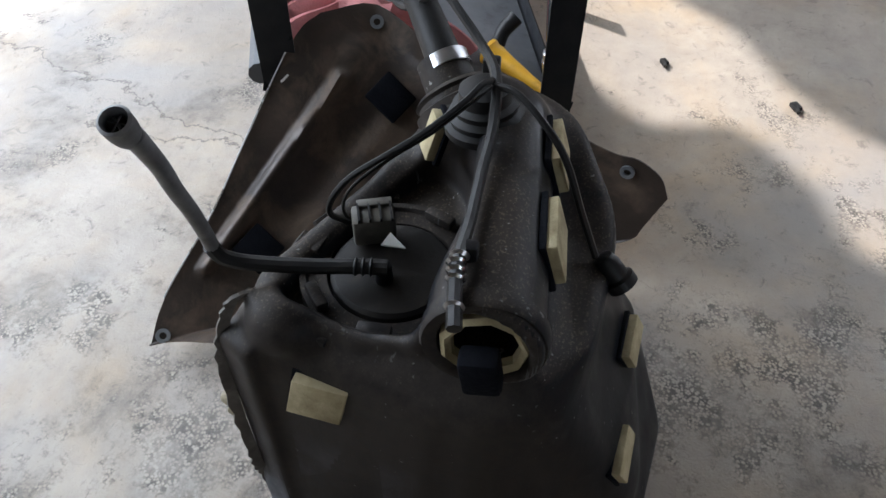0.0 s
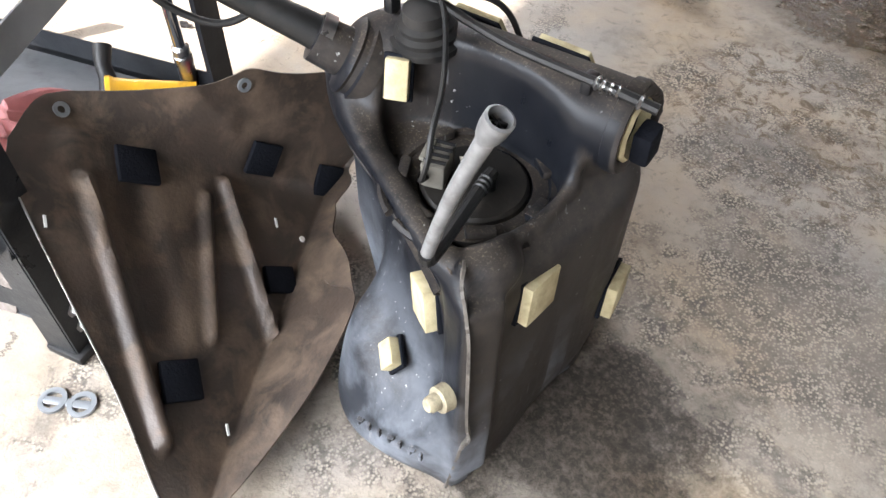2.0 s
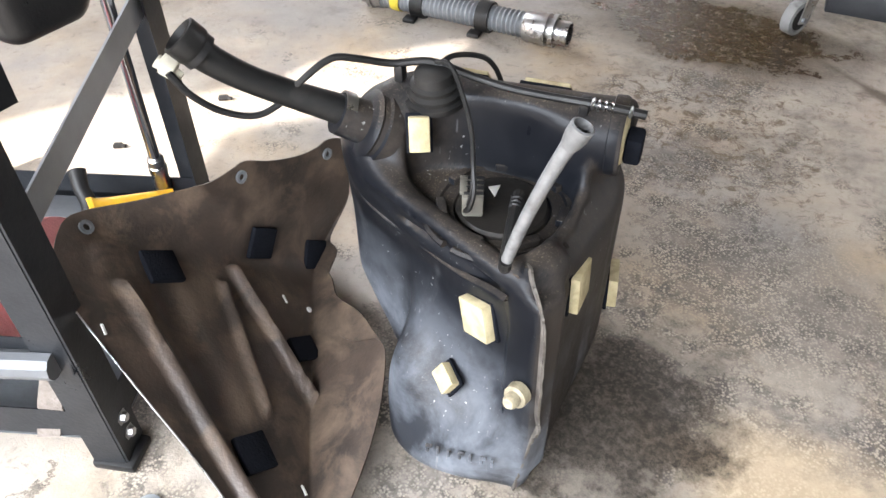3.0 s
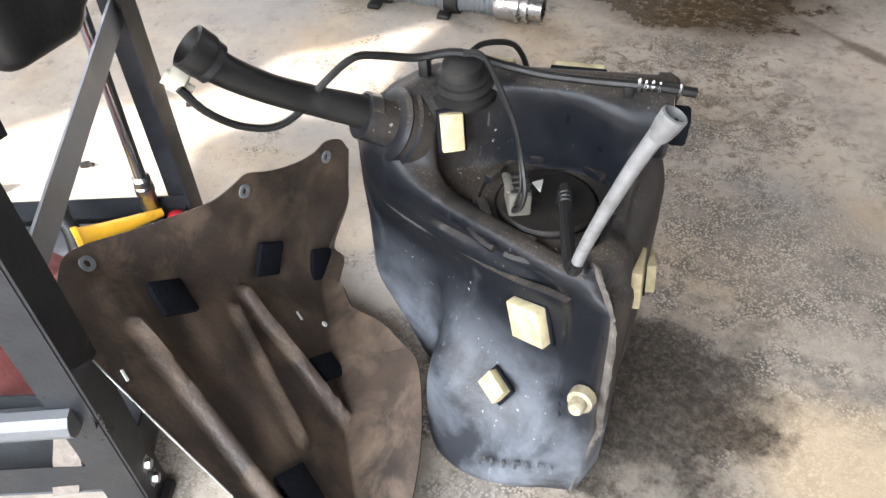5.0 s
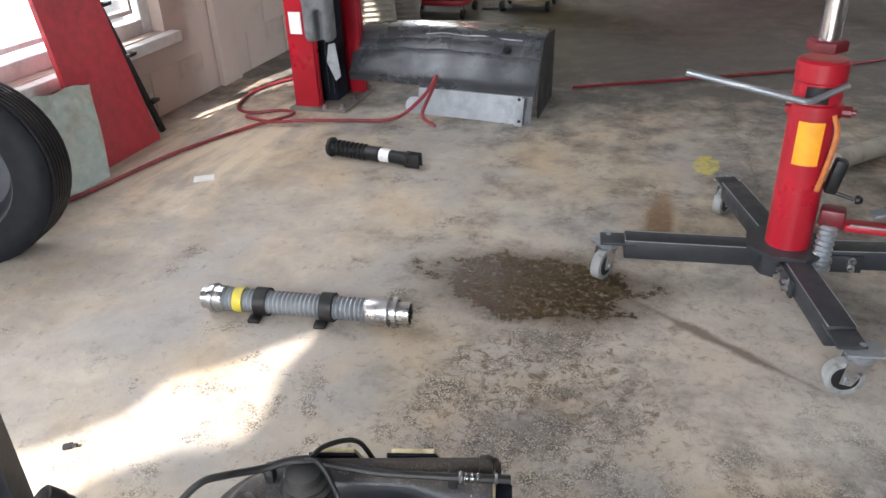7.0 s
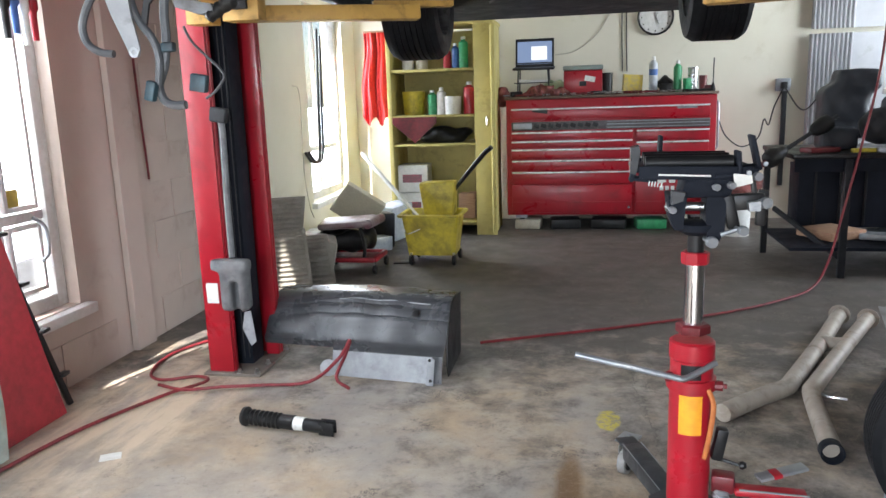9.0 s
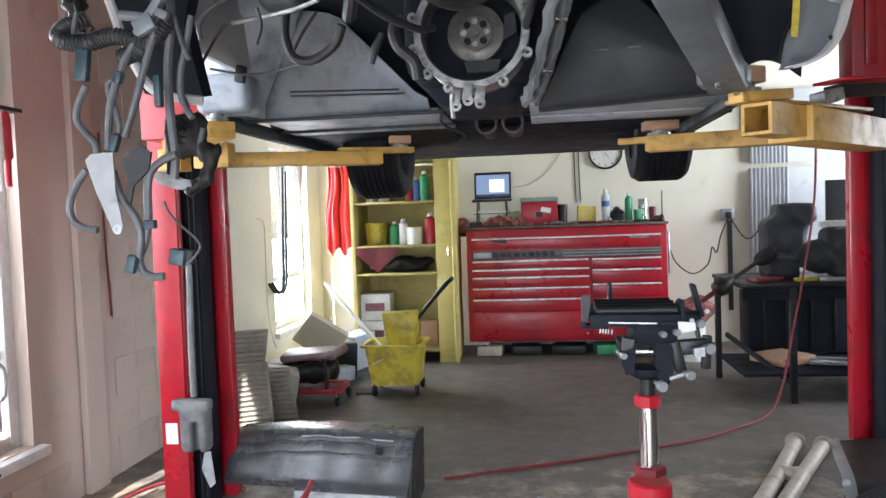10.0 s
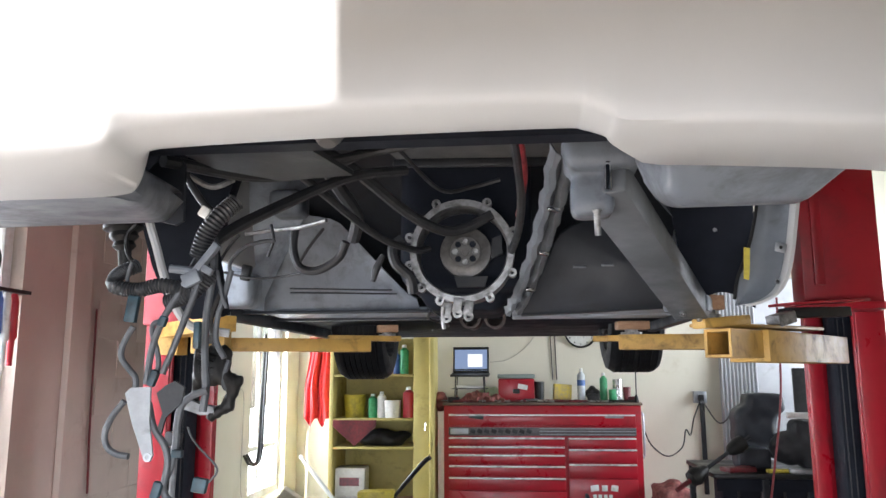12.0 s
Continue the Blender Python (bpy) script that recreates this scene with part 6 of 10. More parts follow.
part("liner_seam", tube(bms(), [p + Vector((-0.008, -0.012, 0)) for p in inner[::4]], 0.005, 8), M_rubber, wing, "black rubber seal")
for p, s in (((1.0, 2.19, 1.742), (0.03, 0.008, 0.026)), ((1.02, 2.17, 1.915), (0.04, 0.008, 0.03)), ((0.985, 2.19, 1.65), (0.012, 0.008, 0.012)), ((0.915, 2.2, 1.725), (0.014, 0.01, 0.014))):
    clip = part("wing_clip", obox(bms(), p, s, (0, 15, 0), 0.003), M_galv, wing)
    part("clip_hole", lathe(bms(), (p[0], p[1] - 0.004, p[2]), (0, -1, 0), [(0, 0.001), (0.004, 0.001), (0.005, 0), (0, -0.001)], 10), M_black, clip)
part("liner_stud", lathe(bms(), (0.819, 2.2, 1.873), (0, -1, -0.2), [(0, 0.008), (0.007, 0.008), (0.01, 0.002), (0.01, 0), (0, 0)], 14), M_galv, CAR)
part("liner_stud", lathe(bms(), (0.84, 2.22, 1.8), (0, -1, -0.2), [(0, 0.005), (0.004, 0.005), (0.006, 0), (0, 0)], 12), M_galv, CAR)
part("yellow_tag", prism(bms(), [(0.905, 2.19, 1.745), (0.92, 2.188, 1.742), (0.917, 2.185, 1.7), (0.912, 2.186, 1.655), (0.9, 2.19, 1.66)], (0, 0.003, 0)), M_bucket, CAR, "yellow cloth tag")
bm = tube(bms(), [(-0.5, 1.62, 1.82), (-0.475, 1.6, 1.738), (-0.452, 1.6, 1.67), (-0.433, 1.6, 1.612), (-0.4, 1.6, 1.54), (-0.368, 1.61, 1.507), (-0.3, 1.63, 1.495)], 0.009, 8)
part("wing_edge", bm, M_white, CAR, "white painted wing edge")
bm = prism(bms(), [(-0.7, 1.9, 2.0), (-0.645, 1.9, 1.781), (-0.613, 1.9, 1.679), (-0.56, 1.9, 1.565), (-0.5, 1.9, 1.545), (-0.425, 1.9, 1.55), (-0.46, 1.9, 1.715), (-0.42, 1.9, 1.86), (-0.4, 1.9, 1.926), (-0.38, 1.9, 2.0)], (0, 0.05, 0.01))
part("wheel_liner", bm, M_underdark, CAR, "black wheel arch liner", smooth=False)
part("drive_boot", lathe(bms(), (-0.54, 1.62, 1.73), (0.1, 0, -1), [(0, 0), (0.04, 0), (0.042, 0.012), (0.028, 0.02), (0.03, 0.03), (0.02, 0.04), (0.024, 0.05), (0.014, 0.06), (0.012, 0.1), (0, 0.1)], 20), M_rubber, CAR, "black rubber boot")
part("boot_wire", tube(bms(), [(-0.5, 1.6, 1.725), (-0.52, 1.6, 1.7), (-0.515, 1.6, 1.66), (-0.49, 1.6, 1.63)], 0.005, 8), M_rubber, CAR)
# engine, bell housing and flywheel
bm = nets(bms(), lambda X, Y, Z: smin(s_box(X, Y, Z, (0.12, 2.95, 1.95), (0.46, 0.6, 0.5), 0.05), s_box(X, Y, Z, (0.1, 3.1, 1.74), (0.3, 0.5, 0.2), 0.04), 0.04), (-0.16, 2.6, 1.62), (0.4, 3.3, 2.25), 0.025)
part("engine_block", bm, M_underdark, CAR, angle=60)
BC = (0.12, 2.5, 1.802)
bm = lathe(bms(), BC, (0, 1, 0), [(0.148, 0.0), (0.168, 0.0), (0.17, 0.012), (0.162, 0.02), (0.165, 0.14), (0.15, 0.14), (0.146, 0.1), (0.144, 0.01), (0.148, 0.0)], 48)
bell = part("bell_housing", bm, M_alu, CAR, "bright cast aluminium bell housing")
for a in (20, 62, 118, 165, 195, 222, 246, 300, 335):
    p = (BC[0] + 0.176 * math.cos(radians(a)), BC[1], BC[2] + 0.176 * math.sin(radians(a)))
    part("housing_lug", lathe(bms(), p, (0, 1, 0), [(0.006, 0), (0.015, 0), (0.015, 0.03), (0.006, 0.03), (0.006, 0)], 12), M_alu, bell)
bm = bms()
for x, z, w in ((0.07, 1.61, 0.03), (0.105, 1.625, 0.03), (0.14, 1.615, 0.03)):
    obox(bm, (x, 2.5, z), (w, 0.012, 0.05), (0, 12, 0), 0.004)
    lathe(bm, (x, 2.492, z - 0.025), (0, 1, 0), [(0.007, 0), (0.016, 0), (0.016, 0.014), (0.007, 0.014), (0.007, 0)], 12)
part("housing_foot", bm, M_alu, bell)
M_flydark = mat("dull_iron", (0.14, 0.135, 0.13), (0.09, 0.085, 0.08), 0.5, metal=0.6, dirt=(0.04, 0.04, 0.04), dirt_scale=25)
FC = (0.126, 2.58, 1.81)
bm = lathe(bms(), FC, (0, 1, 0), [(0, -0.012), (0.012, -0.012), (0.013, -0.004), (0.05, -0.004), (0.055, 0.0), (0.084, 0.002), (0.086, 0.02), (0, 0.02)], 40)
fly = part("flywheel", bm, M_flydark, CAR, "dull steel flywheel with a ring of bolt holes")
for k in range(8):
    a = 2 * math.pi * k / 8
    part("flywheel_bolt", lathe(bms(), (FC[0] + 0.034 * math.cos(a), FC[1] - 0.006, FC[2] + 0.034 * math.sin(a)), (0, 1, 0), [(0, 0.001), (0.009, 0.001), (0.0095, -0.003), (0.011, 0.002), (0.011, 0.006), (0, 0.006)], 10), M_underdark if k % 2 else M_alu, fly)
bm = bms()
prism(bm, [(0.1, 2.56, 1.69), (0.19, 2.56, 1.69), (0.2, 2.56, 1.725), (0.09, 2.56, 1.725)], (0, 0.02, 0))
part("drive_plate", bm, M_under, bell)
bm = prism(bms(), [(0.21, 2.56, 1.78), (0.25, 2.56, 1.8), (0.245, 2.56, 1.86), (0.215, 2.56, 1.85)], (0, 0.02, 0))
part("drive_plate", bm, M_under, bell)
# exhaust stubs and the hoses of the bay
M_bayhose = mat("dusty_hose_rubber", (0.026, 0.027, 0.03), (0.016, 0.017, 0.019), 0.5, scale=25, dirt=(0.07, 0.068, 0.065), dirt_at=(0.55, 0.85), dirt_scale=12)
for x in (0.075, 0.19):
    bm = lathe(bms(), (x, 3.62, 1.665), (0, 1, 0), [(0.04, 0.3), (0.04, 0.02), (0.05, 0.02), (0.05, 0.0), (0.038, 0.0), (0.036, 0.2), (0, 0.2)], 24)
    part("exhaust_stub", bm, M_stub, CAR, "open exhaust pipe end")
for pts, r, m in (
    ([(-0.25, 1.75, 1.98), (-0.12, 1.95, 1.93), (-0.02, 2.2, 1.87), (0.07, 2.35, 1.84), (0.14, 2.4, 1.855), (0.22, 2.42, 1.9)], 0.016, M_rubber),
    ([(-0.3, 1.7, 1.95), (-0.2, 1.9, 1.87), (-0.1, 2.2, 1.8), (-0.02, 2.4, 1.79), (0.02, 2.45, 1.8)], 0.011, M_rubber),
    ([(-0.22, 1.95, 1.99), (-0.19, 2.1, 1.92), (-0.17, 2.25, 1.87), (-0.2, 2.35, 1.82)], 0.02, M_rubber),
    ([(0.0, 1.9, 1.97), (0.08, 2.2, 1.93), (0.17, 2.3, 1.96), (0.25, 2.3, 1.98)], 0.006, M_rubber),
    ([(0.28, 1.6, 2.0), (0.3, 1.9, 1.93), (0.31, 2.1, 1.87), (0.3, 2.3, 1.82), (0.28, 2.45, 1.79)], 0.012, M_rubber),
    ([(0.31, 1.8, 1.95), (0.32, 2.0, 1.9), (0.3, 2.2, 1.85)], 0.007, M_hose_red),
    ([(-0.43, 2.5, 1.89), (-0.435, 2.5, 1.82), (-0.41, 2.5, 1.755), (-0.35, 2.5, 1.745), (-0.28, 2.48, 1.78), (-0.25, 2.46, 1.83)], 0.014, M_rubber),
    ([(-0.42, 2.5, 1.76), (-0.38, 2.49, 1.82), (-0.33, 2.48, 1.88)], 0.005, M_rubber),
    ([(-0.72, 2.6, 1.76), (-0.6, 2.6, 1.735), (-0.5, 2.6, 1.74), (-0.4, 2.55, 1.75)], 0.004, M_rubber),
    ([(-0.36, 1.6, 2.0), (-0.3, 1.65, 1.9), (-0.29, 1.6, 1.82)], 0.008, M_rubber),
    ([(-0.42, 1.62, 1.95), (-0.4, 1.6, 1.84), (-0.36, 1.6, 1.77), (-0.33, 1.62, 1.74)], 0.008, M_rubber),
    ([(-0.4, 1.6, 1.83), (-0.34, 1.6, 1.8), (-0.3, 1.62, 1.82)], 0.006, M_alu),
    ([(-0.33, 1.5, 1.6), (-0.3, 1.55, 1.68), (-0.22, 1.7, 1.78), (-0.1, 1.85, 1.88), (0.02, 1.95, 1.92)], 0.013, M_rubber),
    ([(-0.6, 2.5, 1.87), (-0.52, 2.5, 1.88), (-0.4, 2.45, 1.88), (-0.3, 2.4, 1.89)], 0.007, M_alu),
    ([(-0.62, 2.5, 1.87), (-0.66, 2.5, 1.82), (-0.68, 2.45, 1.74)], 0.005, M_rubber),
    ([(-0.48, 2.4, 1.88), (-0.47, 2.4, 1.83), (-0.49, 2.41, 1.78)], 0.005, M_rubber),
    ([(-0.06, 2.42, 1.83), (-0.09, 2.42, 1.8), (-0.08, 2.42, 1.75), (-0.04, 2.44, 1.71), (-0.03, 2.45, 1.66)], 0.017, M_rubber),
    ([(-0.1, 2.3, 1.76), (-0.12, 2.3, 1.72), (-0.13, 2.3, 1.68)], [0.008, 0.012, 0.007], M_rubber),
    ([(0.06, 2.49, 1.62), (0.058, 2.5, 1.58), (0.062, 2.5, 1.55)], 0.007, M_alu),
    ([(-0.4, 1.5, 1.9), (-0.2, 1.7, 1.88), (0.0, 1.8, 1.93), (0.2, 1.75, 1.95), (0.35, 1.65, 1.92)], 0.01, M_rubber),
    ([(-0.35, 1.4, 1.8), (-0.25, 1.6, 1.82), (-0.15, 1.75, 1.87), (-0.05, 1.8, 1.93)], 0.012, M_rubber),
):
    part("bay_hose", tube(bms(), pts, r, 9), M_bayhose if m is M_rubber else m, CAR)
for x, y, z in ((0.028, 1.14, 1.768), (0.172, 1.25, 1.803)):
    bm = lathe(bms(), (x, y, z), (0, -0.3, -1), [(0, 0.035), (0.012, 0.034), (0.022, 0.02), (0.03, 0.0), (0.03, -0.03), (0, -0.03)], 18)
    part("bay_bung", bm, M_cowl, CAR)
bm = bms()
box(bm, -0.3, 0.45, 1.62, 1.66, 1.93, 1.96, 0.004)
part("cross_rail", bm, M_under, CAR)
# corrugated ducts and the loom that hangs down
for pts, r in (
    ([(-0.44, 1.5, 1.62), (-0.46, 1.47, 1.6), (-0.455, 1.45, 1.575), (-0.41, 1.45, 1.567), (-0.36, 1.45, 1.575), (-0.3, 1.46, 1.56)], 0.0145),
    ([(-0.3, 1.46, 1.63), (-0.285, 1.45, 1.665), (-0.262, 1.45, 1.7), (-0.235, 1.47, 1.735)], 0.018),
    ([(-0.36, 1.47, 1.545), (-0.31, 1.46, 1.56), (-0.27, 1.46, 1.6)], 0.015),
):
    part("corrugated_duct", tube(bms(), pts, r, 16, 6, 0.0022, 0.0055), M_bayhose, CAR, "black corrugated duct")
M_loom = mat("grey_loom_sheath", (0.085, 0.09, 0.098), (0.05, 0.054, 0.06), 0.5, scale=40, dirt=(0.1, 0.1, 0.1), dirt_scale=30)
for pts, r in (
    ([(-0.313, 1.45, 1.586), (-0.333, 1.45, 1.554), (-0.357, 1.45, 1.513), (-0.374, 1.45, 1.465), (-0.38, 1.45, 1.425), (-0.383, 1.45, 1.394)], 0.0062),
    ([(-0.291, 1.45, 1.581), (-0.312, 1.45, 1.523), (-0.333, 1.45, 1.464), (-0.353, 1.45, 1.413)], 0.0062),
    ([(-0.414, 1.45, 1.499), (-0.431, 1.45, 1.467), (-0.433, 1.45, 1.442), (-0.417, 1.45, 1.421), (-0.404, 1.45, 1.406), (-0.402, 1.45, 1.384)], 0.0058),
    ([(-0.36, 1.455, 1.509), (-0.377, 1.455, 1.504), (-0.379, 1.455, 1.486), (-0.368, 1.455, 1.455), (-0.364, 1.455, 1.425), (-0.376, 1.455, 1.4)], 0.005),
    ([(-0.275, 1.47, 1.667), (-0.273, 1.47, 1.605), (-0.282, 1.47, 1.535), (-0.284, 1.47, 1.474), (-0.281, 1.47, 1.423), (-0.278, 1.47, 1.383), (-0.282, 1.47, 1.344)], 0.0072),
    ([(-0.239, 1.47, 1.604), (-0.251, 1.47, 1.554), (-0.262, 1.47, 1.514), (-0.262, 1.47, 1.473), (-0.245, 1.47, 1.441)], 0.0055),
    ([(-0.263, 1.46, 1.603), (-0.251, 1.46, 1.557), (-0.241, 1.46, 1.532)], 0.004),
    ([(-0.33, 1.7, 1.624), (-0.332, 1.7, 1.654), (-0.305, 1.7, 1.685), (-0.268, 1.7, 1.698), (-0.233, 1.7, 1.701)], 0.0045),
    ([(-0.422, 1.45, 1.364), (-0.443, 1.45, 1.337), (-0.455, 1.45, 1.308), (-0.45, 1.45, 1.283), (-0.431, 1.45, 1.27), (-0.408, 1.45, 1.266)], 0.006),
    ([(-0.27, 1.46, 1.383), (-0.296, 1.46, 1.374), (-0.317, 1.46, 1.356), (-0.324, 1.46, 1.325), (-0.325, 1.46, 1.285), (-0.332, 1.46, 1.246), (-0.344, 1.46, 1.217), (-0.338, 1.46, 1.195), (-0.322, 1.46, 1.187), (-0.303, 1.46, 1.187)], 0.0068),
    ([(-0.376, 1.45, 1.361), (-0.363, 1.45, 1.316), (-0.342, 1.45, 1.286), (-0.334, 1.45, 1.257), (-0.339, 1.45, 1.218)], 0.0062),
    ([(-0.344, 1.55, 1.311), (-0.333, 1.55, 1.288), (-0.309, 1.55, 1.263), (-0.287, 1.55, 1.242), (-0.282, 1.55, 1.227), (-0.3, 1.55, 1.206), (-0.316, 1.55, 1.196)], 0.0022),
    ([(-0.43, 1.46, 1.621), (-0.437, 1.46, 1.585), (-0.424, 1.46, 1.559)], 0.004),
    ([(-0.279, 1.58, 1.439), (-0.288, 1.58, 1.406), (-0.284, 1.58, 1.384), (-0.268, 1.58, 1.389)], 0.005),
    ([(-0.281, 1.45, 1.602), (-0.299, 1.45, 1.573), (-0.305, 1.45, 1.543)], 0.005),
):
    part("loom_cable", tube(bms(), pts, r, 9), M_loom, CAR, "sheathed cable hanging from the car")
M_brk = mat("pale_bracket_paint", (0.3, 0.315, 0.33), (0.22, 0.235, 0.25), 0.5, dirt=(0.1, 0.1, 0.1), dirt_scale=20)
bm = prism(bms(), [(-0.415, 1.437, 1.378), (-0.405, 1.437, 1.388), (-0.367, 1.437, 1.389), (-0.366, 1.437, 1.327), (-0.356, 1.437, 1.27), (-0.362, 1.437, 1.258), (-0.372, 1.437, 1.26), (-0.398, 1.437, 1.323)], (0, 0.004, 0))
brk = part("hanging_bracket", bm, M_brk, CAR, "pale metal bracket hanging on cables", smooth=False)
part("bracket_ring", lathe(bms(), (-0.366, 1.436, 1.266), (0, 1, 0), [(0.004, 0), (0.008, 0), (0.008, 0.006), (0.004, 0.006), (0.004, 0)], 14), M_galv, brk)
bm = prism(bms(), [(-0.362, 1.45, 1.378), (-0.345, 1.45, 1.392), (-0.328, 1.45, 1.4), (-0.309, 1.45, 1.388), (-0.315, 1.45, 1.359), (-0.342, 1.45, 1.335), (-0.35, 1.45, 1.303), (-0.36, 1.45, 1.304), (-0.349, 1.45, 1.343)], (0, 0.005, 0))
part("hanging_bracket", bm, M_under, CAR, "grey metal bracket hanging on cables", smooth=False)
def caliper(X, Y, Z):
    d = smin(s_box(X, Y, Z, (-0.322, 1.6, 1.42), (0.066, 0.055, 0.05), 0.014), s_cap(X, Y, Z, (-0.34, 1.6, 1.448), (-0.3, 1.6, 1.45), 0.02), 0.01)
    d = smin(d, s_cap(X, Y, Z, (-0.345, 1.59, 1.392), (-0.258, 1.585, 1.402), 0.008), 0.006)
    for a, b, r in (((-0.29, 1.59, 1.41), (-0.268, 1.585, 1.392), 0.014), ((-0.268, 1.585, 1.392), (-0.279, 1.585, 1.35), 0.012), ((-0.279, 1.585, 1.35), (-0.312, 1.585, 1.33), 0.011), ((-0.35, 1.6, 1.41), (-0.352, 1.59, 1.35), 0.009)):
        d = smin(d, s_cap(X, Y, Z, a, b, r), 0.008)
    return d - 0.0015 * np.sin(X * 420 + Z * 90)


bm = nets(bms(), caliper, (-0.4, 1.54, 1.3), (-0.23, 1.66, 1.49), 0.0045)
cal = part("brake_caliper", bm, M_rubber, CAR, "black brake caliper hanging on its hose", angle=60)
part("brake_pad", prism(bms(), [(-0.374, 1.575, 1.362), (-0.362, 1.575, 1.366), (-0.33, 1.575, 1.352), (-0.306, 1.575, 1.348), (-0.302, 1.575, 1.334), (-0.33, 1.575, 1.332), (-0.37, 1.575, 1.345)], (0, 0.03, 0)), M_galv, cal, "bare steel pad plate")
for z in (1.45, 1.438, 1.426, 1.414):
    part("bellows_ring", lathe(bms(), (-0.322, 1.6, z), (0.2, 0, 1), [(0.024, -0.004), (0.032, 0.0), (0.024, 0.004), (0.024, -0.004)], 18), M_rubber, cal)
part("brake_hose", tube(bms(), [(-0.3, 1.58, 1.58), (-0.325, 1.59, 1.52), (-0.318, 1.6, 1.48), (-0.322, 1.6, 1.45)], 0.006, 8), M_rubber, CAR)
bm = bms()
obox(bm, (-0.285, 1.44, 1.61), (0.014, 0.018, 0.1), (0, 38, 0), 0.003)
obox(bm, (-0.3, 1.435, 1.585), (0.034, 0.014, 0.026), (0, -25, 0), 0.003)
obox(bm, (-0.27, 1.435, 1.6), (0.022, 0.012, 0.014), (0, 30, 0), 0.003)
cyl(bm, (-0.345, 1.44, 1.605), (-0.3, 1.45, 1.6), 0.008, None, 10)
part("loom_bracket", bm, M_undergrey, CAR, "grey bracket with cable clips")
M_teal = mat("teal_plug", (0.02, 0.06, 0.08), (0.012, 0.018, 0.024), 0.5)
for p, w, h, a in (
    ((-0.415, 1.445, 1.531), 0.022, 0.05, 8),
    ((-0.355, 1.445, 1.508), 0.014, 0.02, 20),
    ((-0.367, 1.445, 1.405), 0.014, 0.03, 20),
    ((-0.288, 1.445, 1.482), 0.012, 0.05, 0),
    ((-0.314, 1.445, 1.272), 0.02, 0.014, 0),
    ((-0.349, 1.445, 1.209), 0.016, 0.03, 15),
    ((-0.27, 1.445, 1.218), 0.026, 0.026, 10),
):
    part("cable_plug", obox(bms(), p, (w, 0.014, h), (0, a, 0), 0.003), M_teal, CAR)
bm = bms()
obox(bm, (-0.275, 1.42, 1.705), (0.018, 0.014, 0.02), (0, 30, 15), 0.003)
part("loom_plug", bm, M_whiteplastic, CAR, "white plastic plug")


def wheel(parent, c, axis, r, w, label=""):
    a = Vector(axis).normalized()
    prof = [(r * 0.62, -w * 0.46), (r * 0.8, -w * 0.5), (r * 0.93, -w * 0.46), (r * 0.985, -w * 0.36)]
    for k in range(-3, 4):
        h = k * w * 0.1
        prof += [(r, h - w * 0.035), (r, h + w * 0.035), (r * 0.975, h + w * 0.04), (r * 0.975, h + w * 0.06)]
    prof += [(r * 0.985, w * 0.38), (r * 0.93, w * 0.46), (r * 0.8, w * 0.5), (r * 0.62, w * 0.46)]
    ty = part("tyre", lathe(bms(), c, a, prof, 48), M_tyre, parent, label or "worn black tyre")
    rim = part("rim", lathe(bms(), c, a, [(r * 0.62, -w * 0.46), (r * 0.64, -w * 0.42), (r * 0.58, -w * 0.36), (r * 0.55, -w * 0.1), (r * 0.56, w * 0.2), (r * 0.6, w * 0.42), (r * 0.63, w * 0.46)], 40), M_alu, parent, "alloy wheel rim")
    return ty, rim


wheel(CAR, (-0.59, 4.52, 1.715), (1, 0, 0), 0.335, 0.3)
wheel(CAR, (0.93, 4.52, 1.75), (1, 0, 0), 0.335, 0.3)
bm = bms()
cyl(bm, (-0.5, 4.52, 1.74), (0.85, 4.52, 1.75), 0.03, None, 12)
part("rear_axle", bm, M_underdark, CAR)

# ---- the transmission jack ----
JX, JY = 0.578, 2.39
HX, HY = 0.557, 2.24  # where its column stands
JACK = thing("transmission_jack", (HX, HY, 0), "red hydraulic transmission jack on a four-legged caster base", "transmission jack")
M_leg = mat("charcoal_paint", (0.02, 0.022, 0.026), (0.03, 0.032, 0.036), 0.45, dirt=(0.12, 0.115, 0.11), dirt_at=(0.6, 0.85), dirt_scale=14)
M_tread = mat("grey_caster_tread", (0.26, 0.26, 0.255), (0.18, 0.18, 0.175), 0.6, dirt=(0.08, 0.075, 0.07), dirt_scale=30)
JACK_SIZE = Matrix.Translation((0.295, 0.33, 1.2)) @ Matrix.Scale(0.927, 4) @ Matrix.Translation((-0.295, -0.33, -1.2))


def jack_part(name, bm, material, parent, label="", smooth=True, angle=35):
    """A piece of the column or the head, brought to its true size."""
    bmesh.ops.transform(bm, matrix=JACK_SIZE, verts=bm.verts[:])
    return part(name, bm, material, parent, label, smooth, angle)


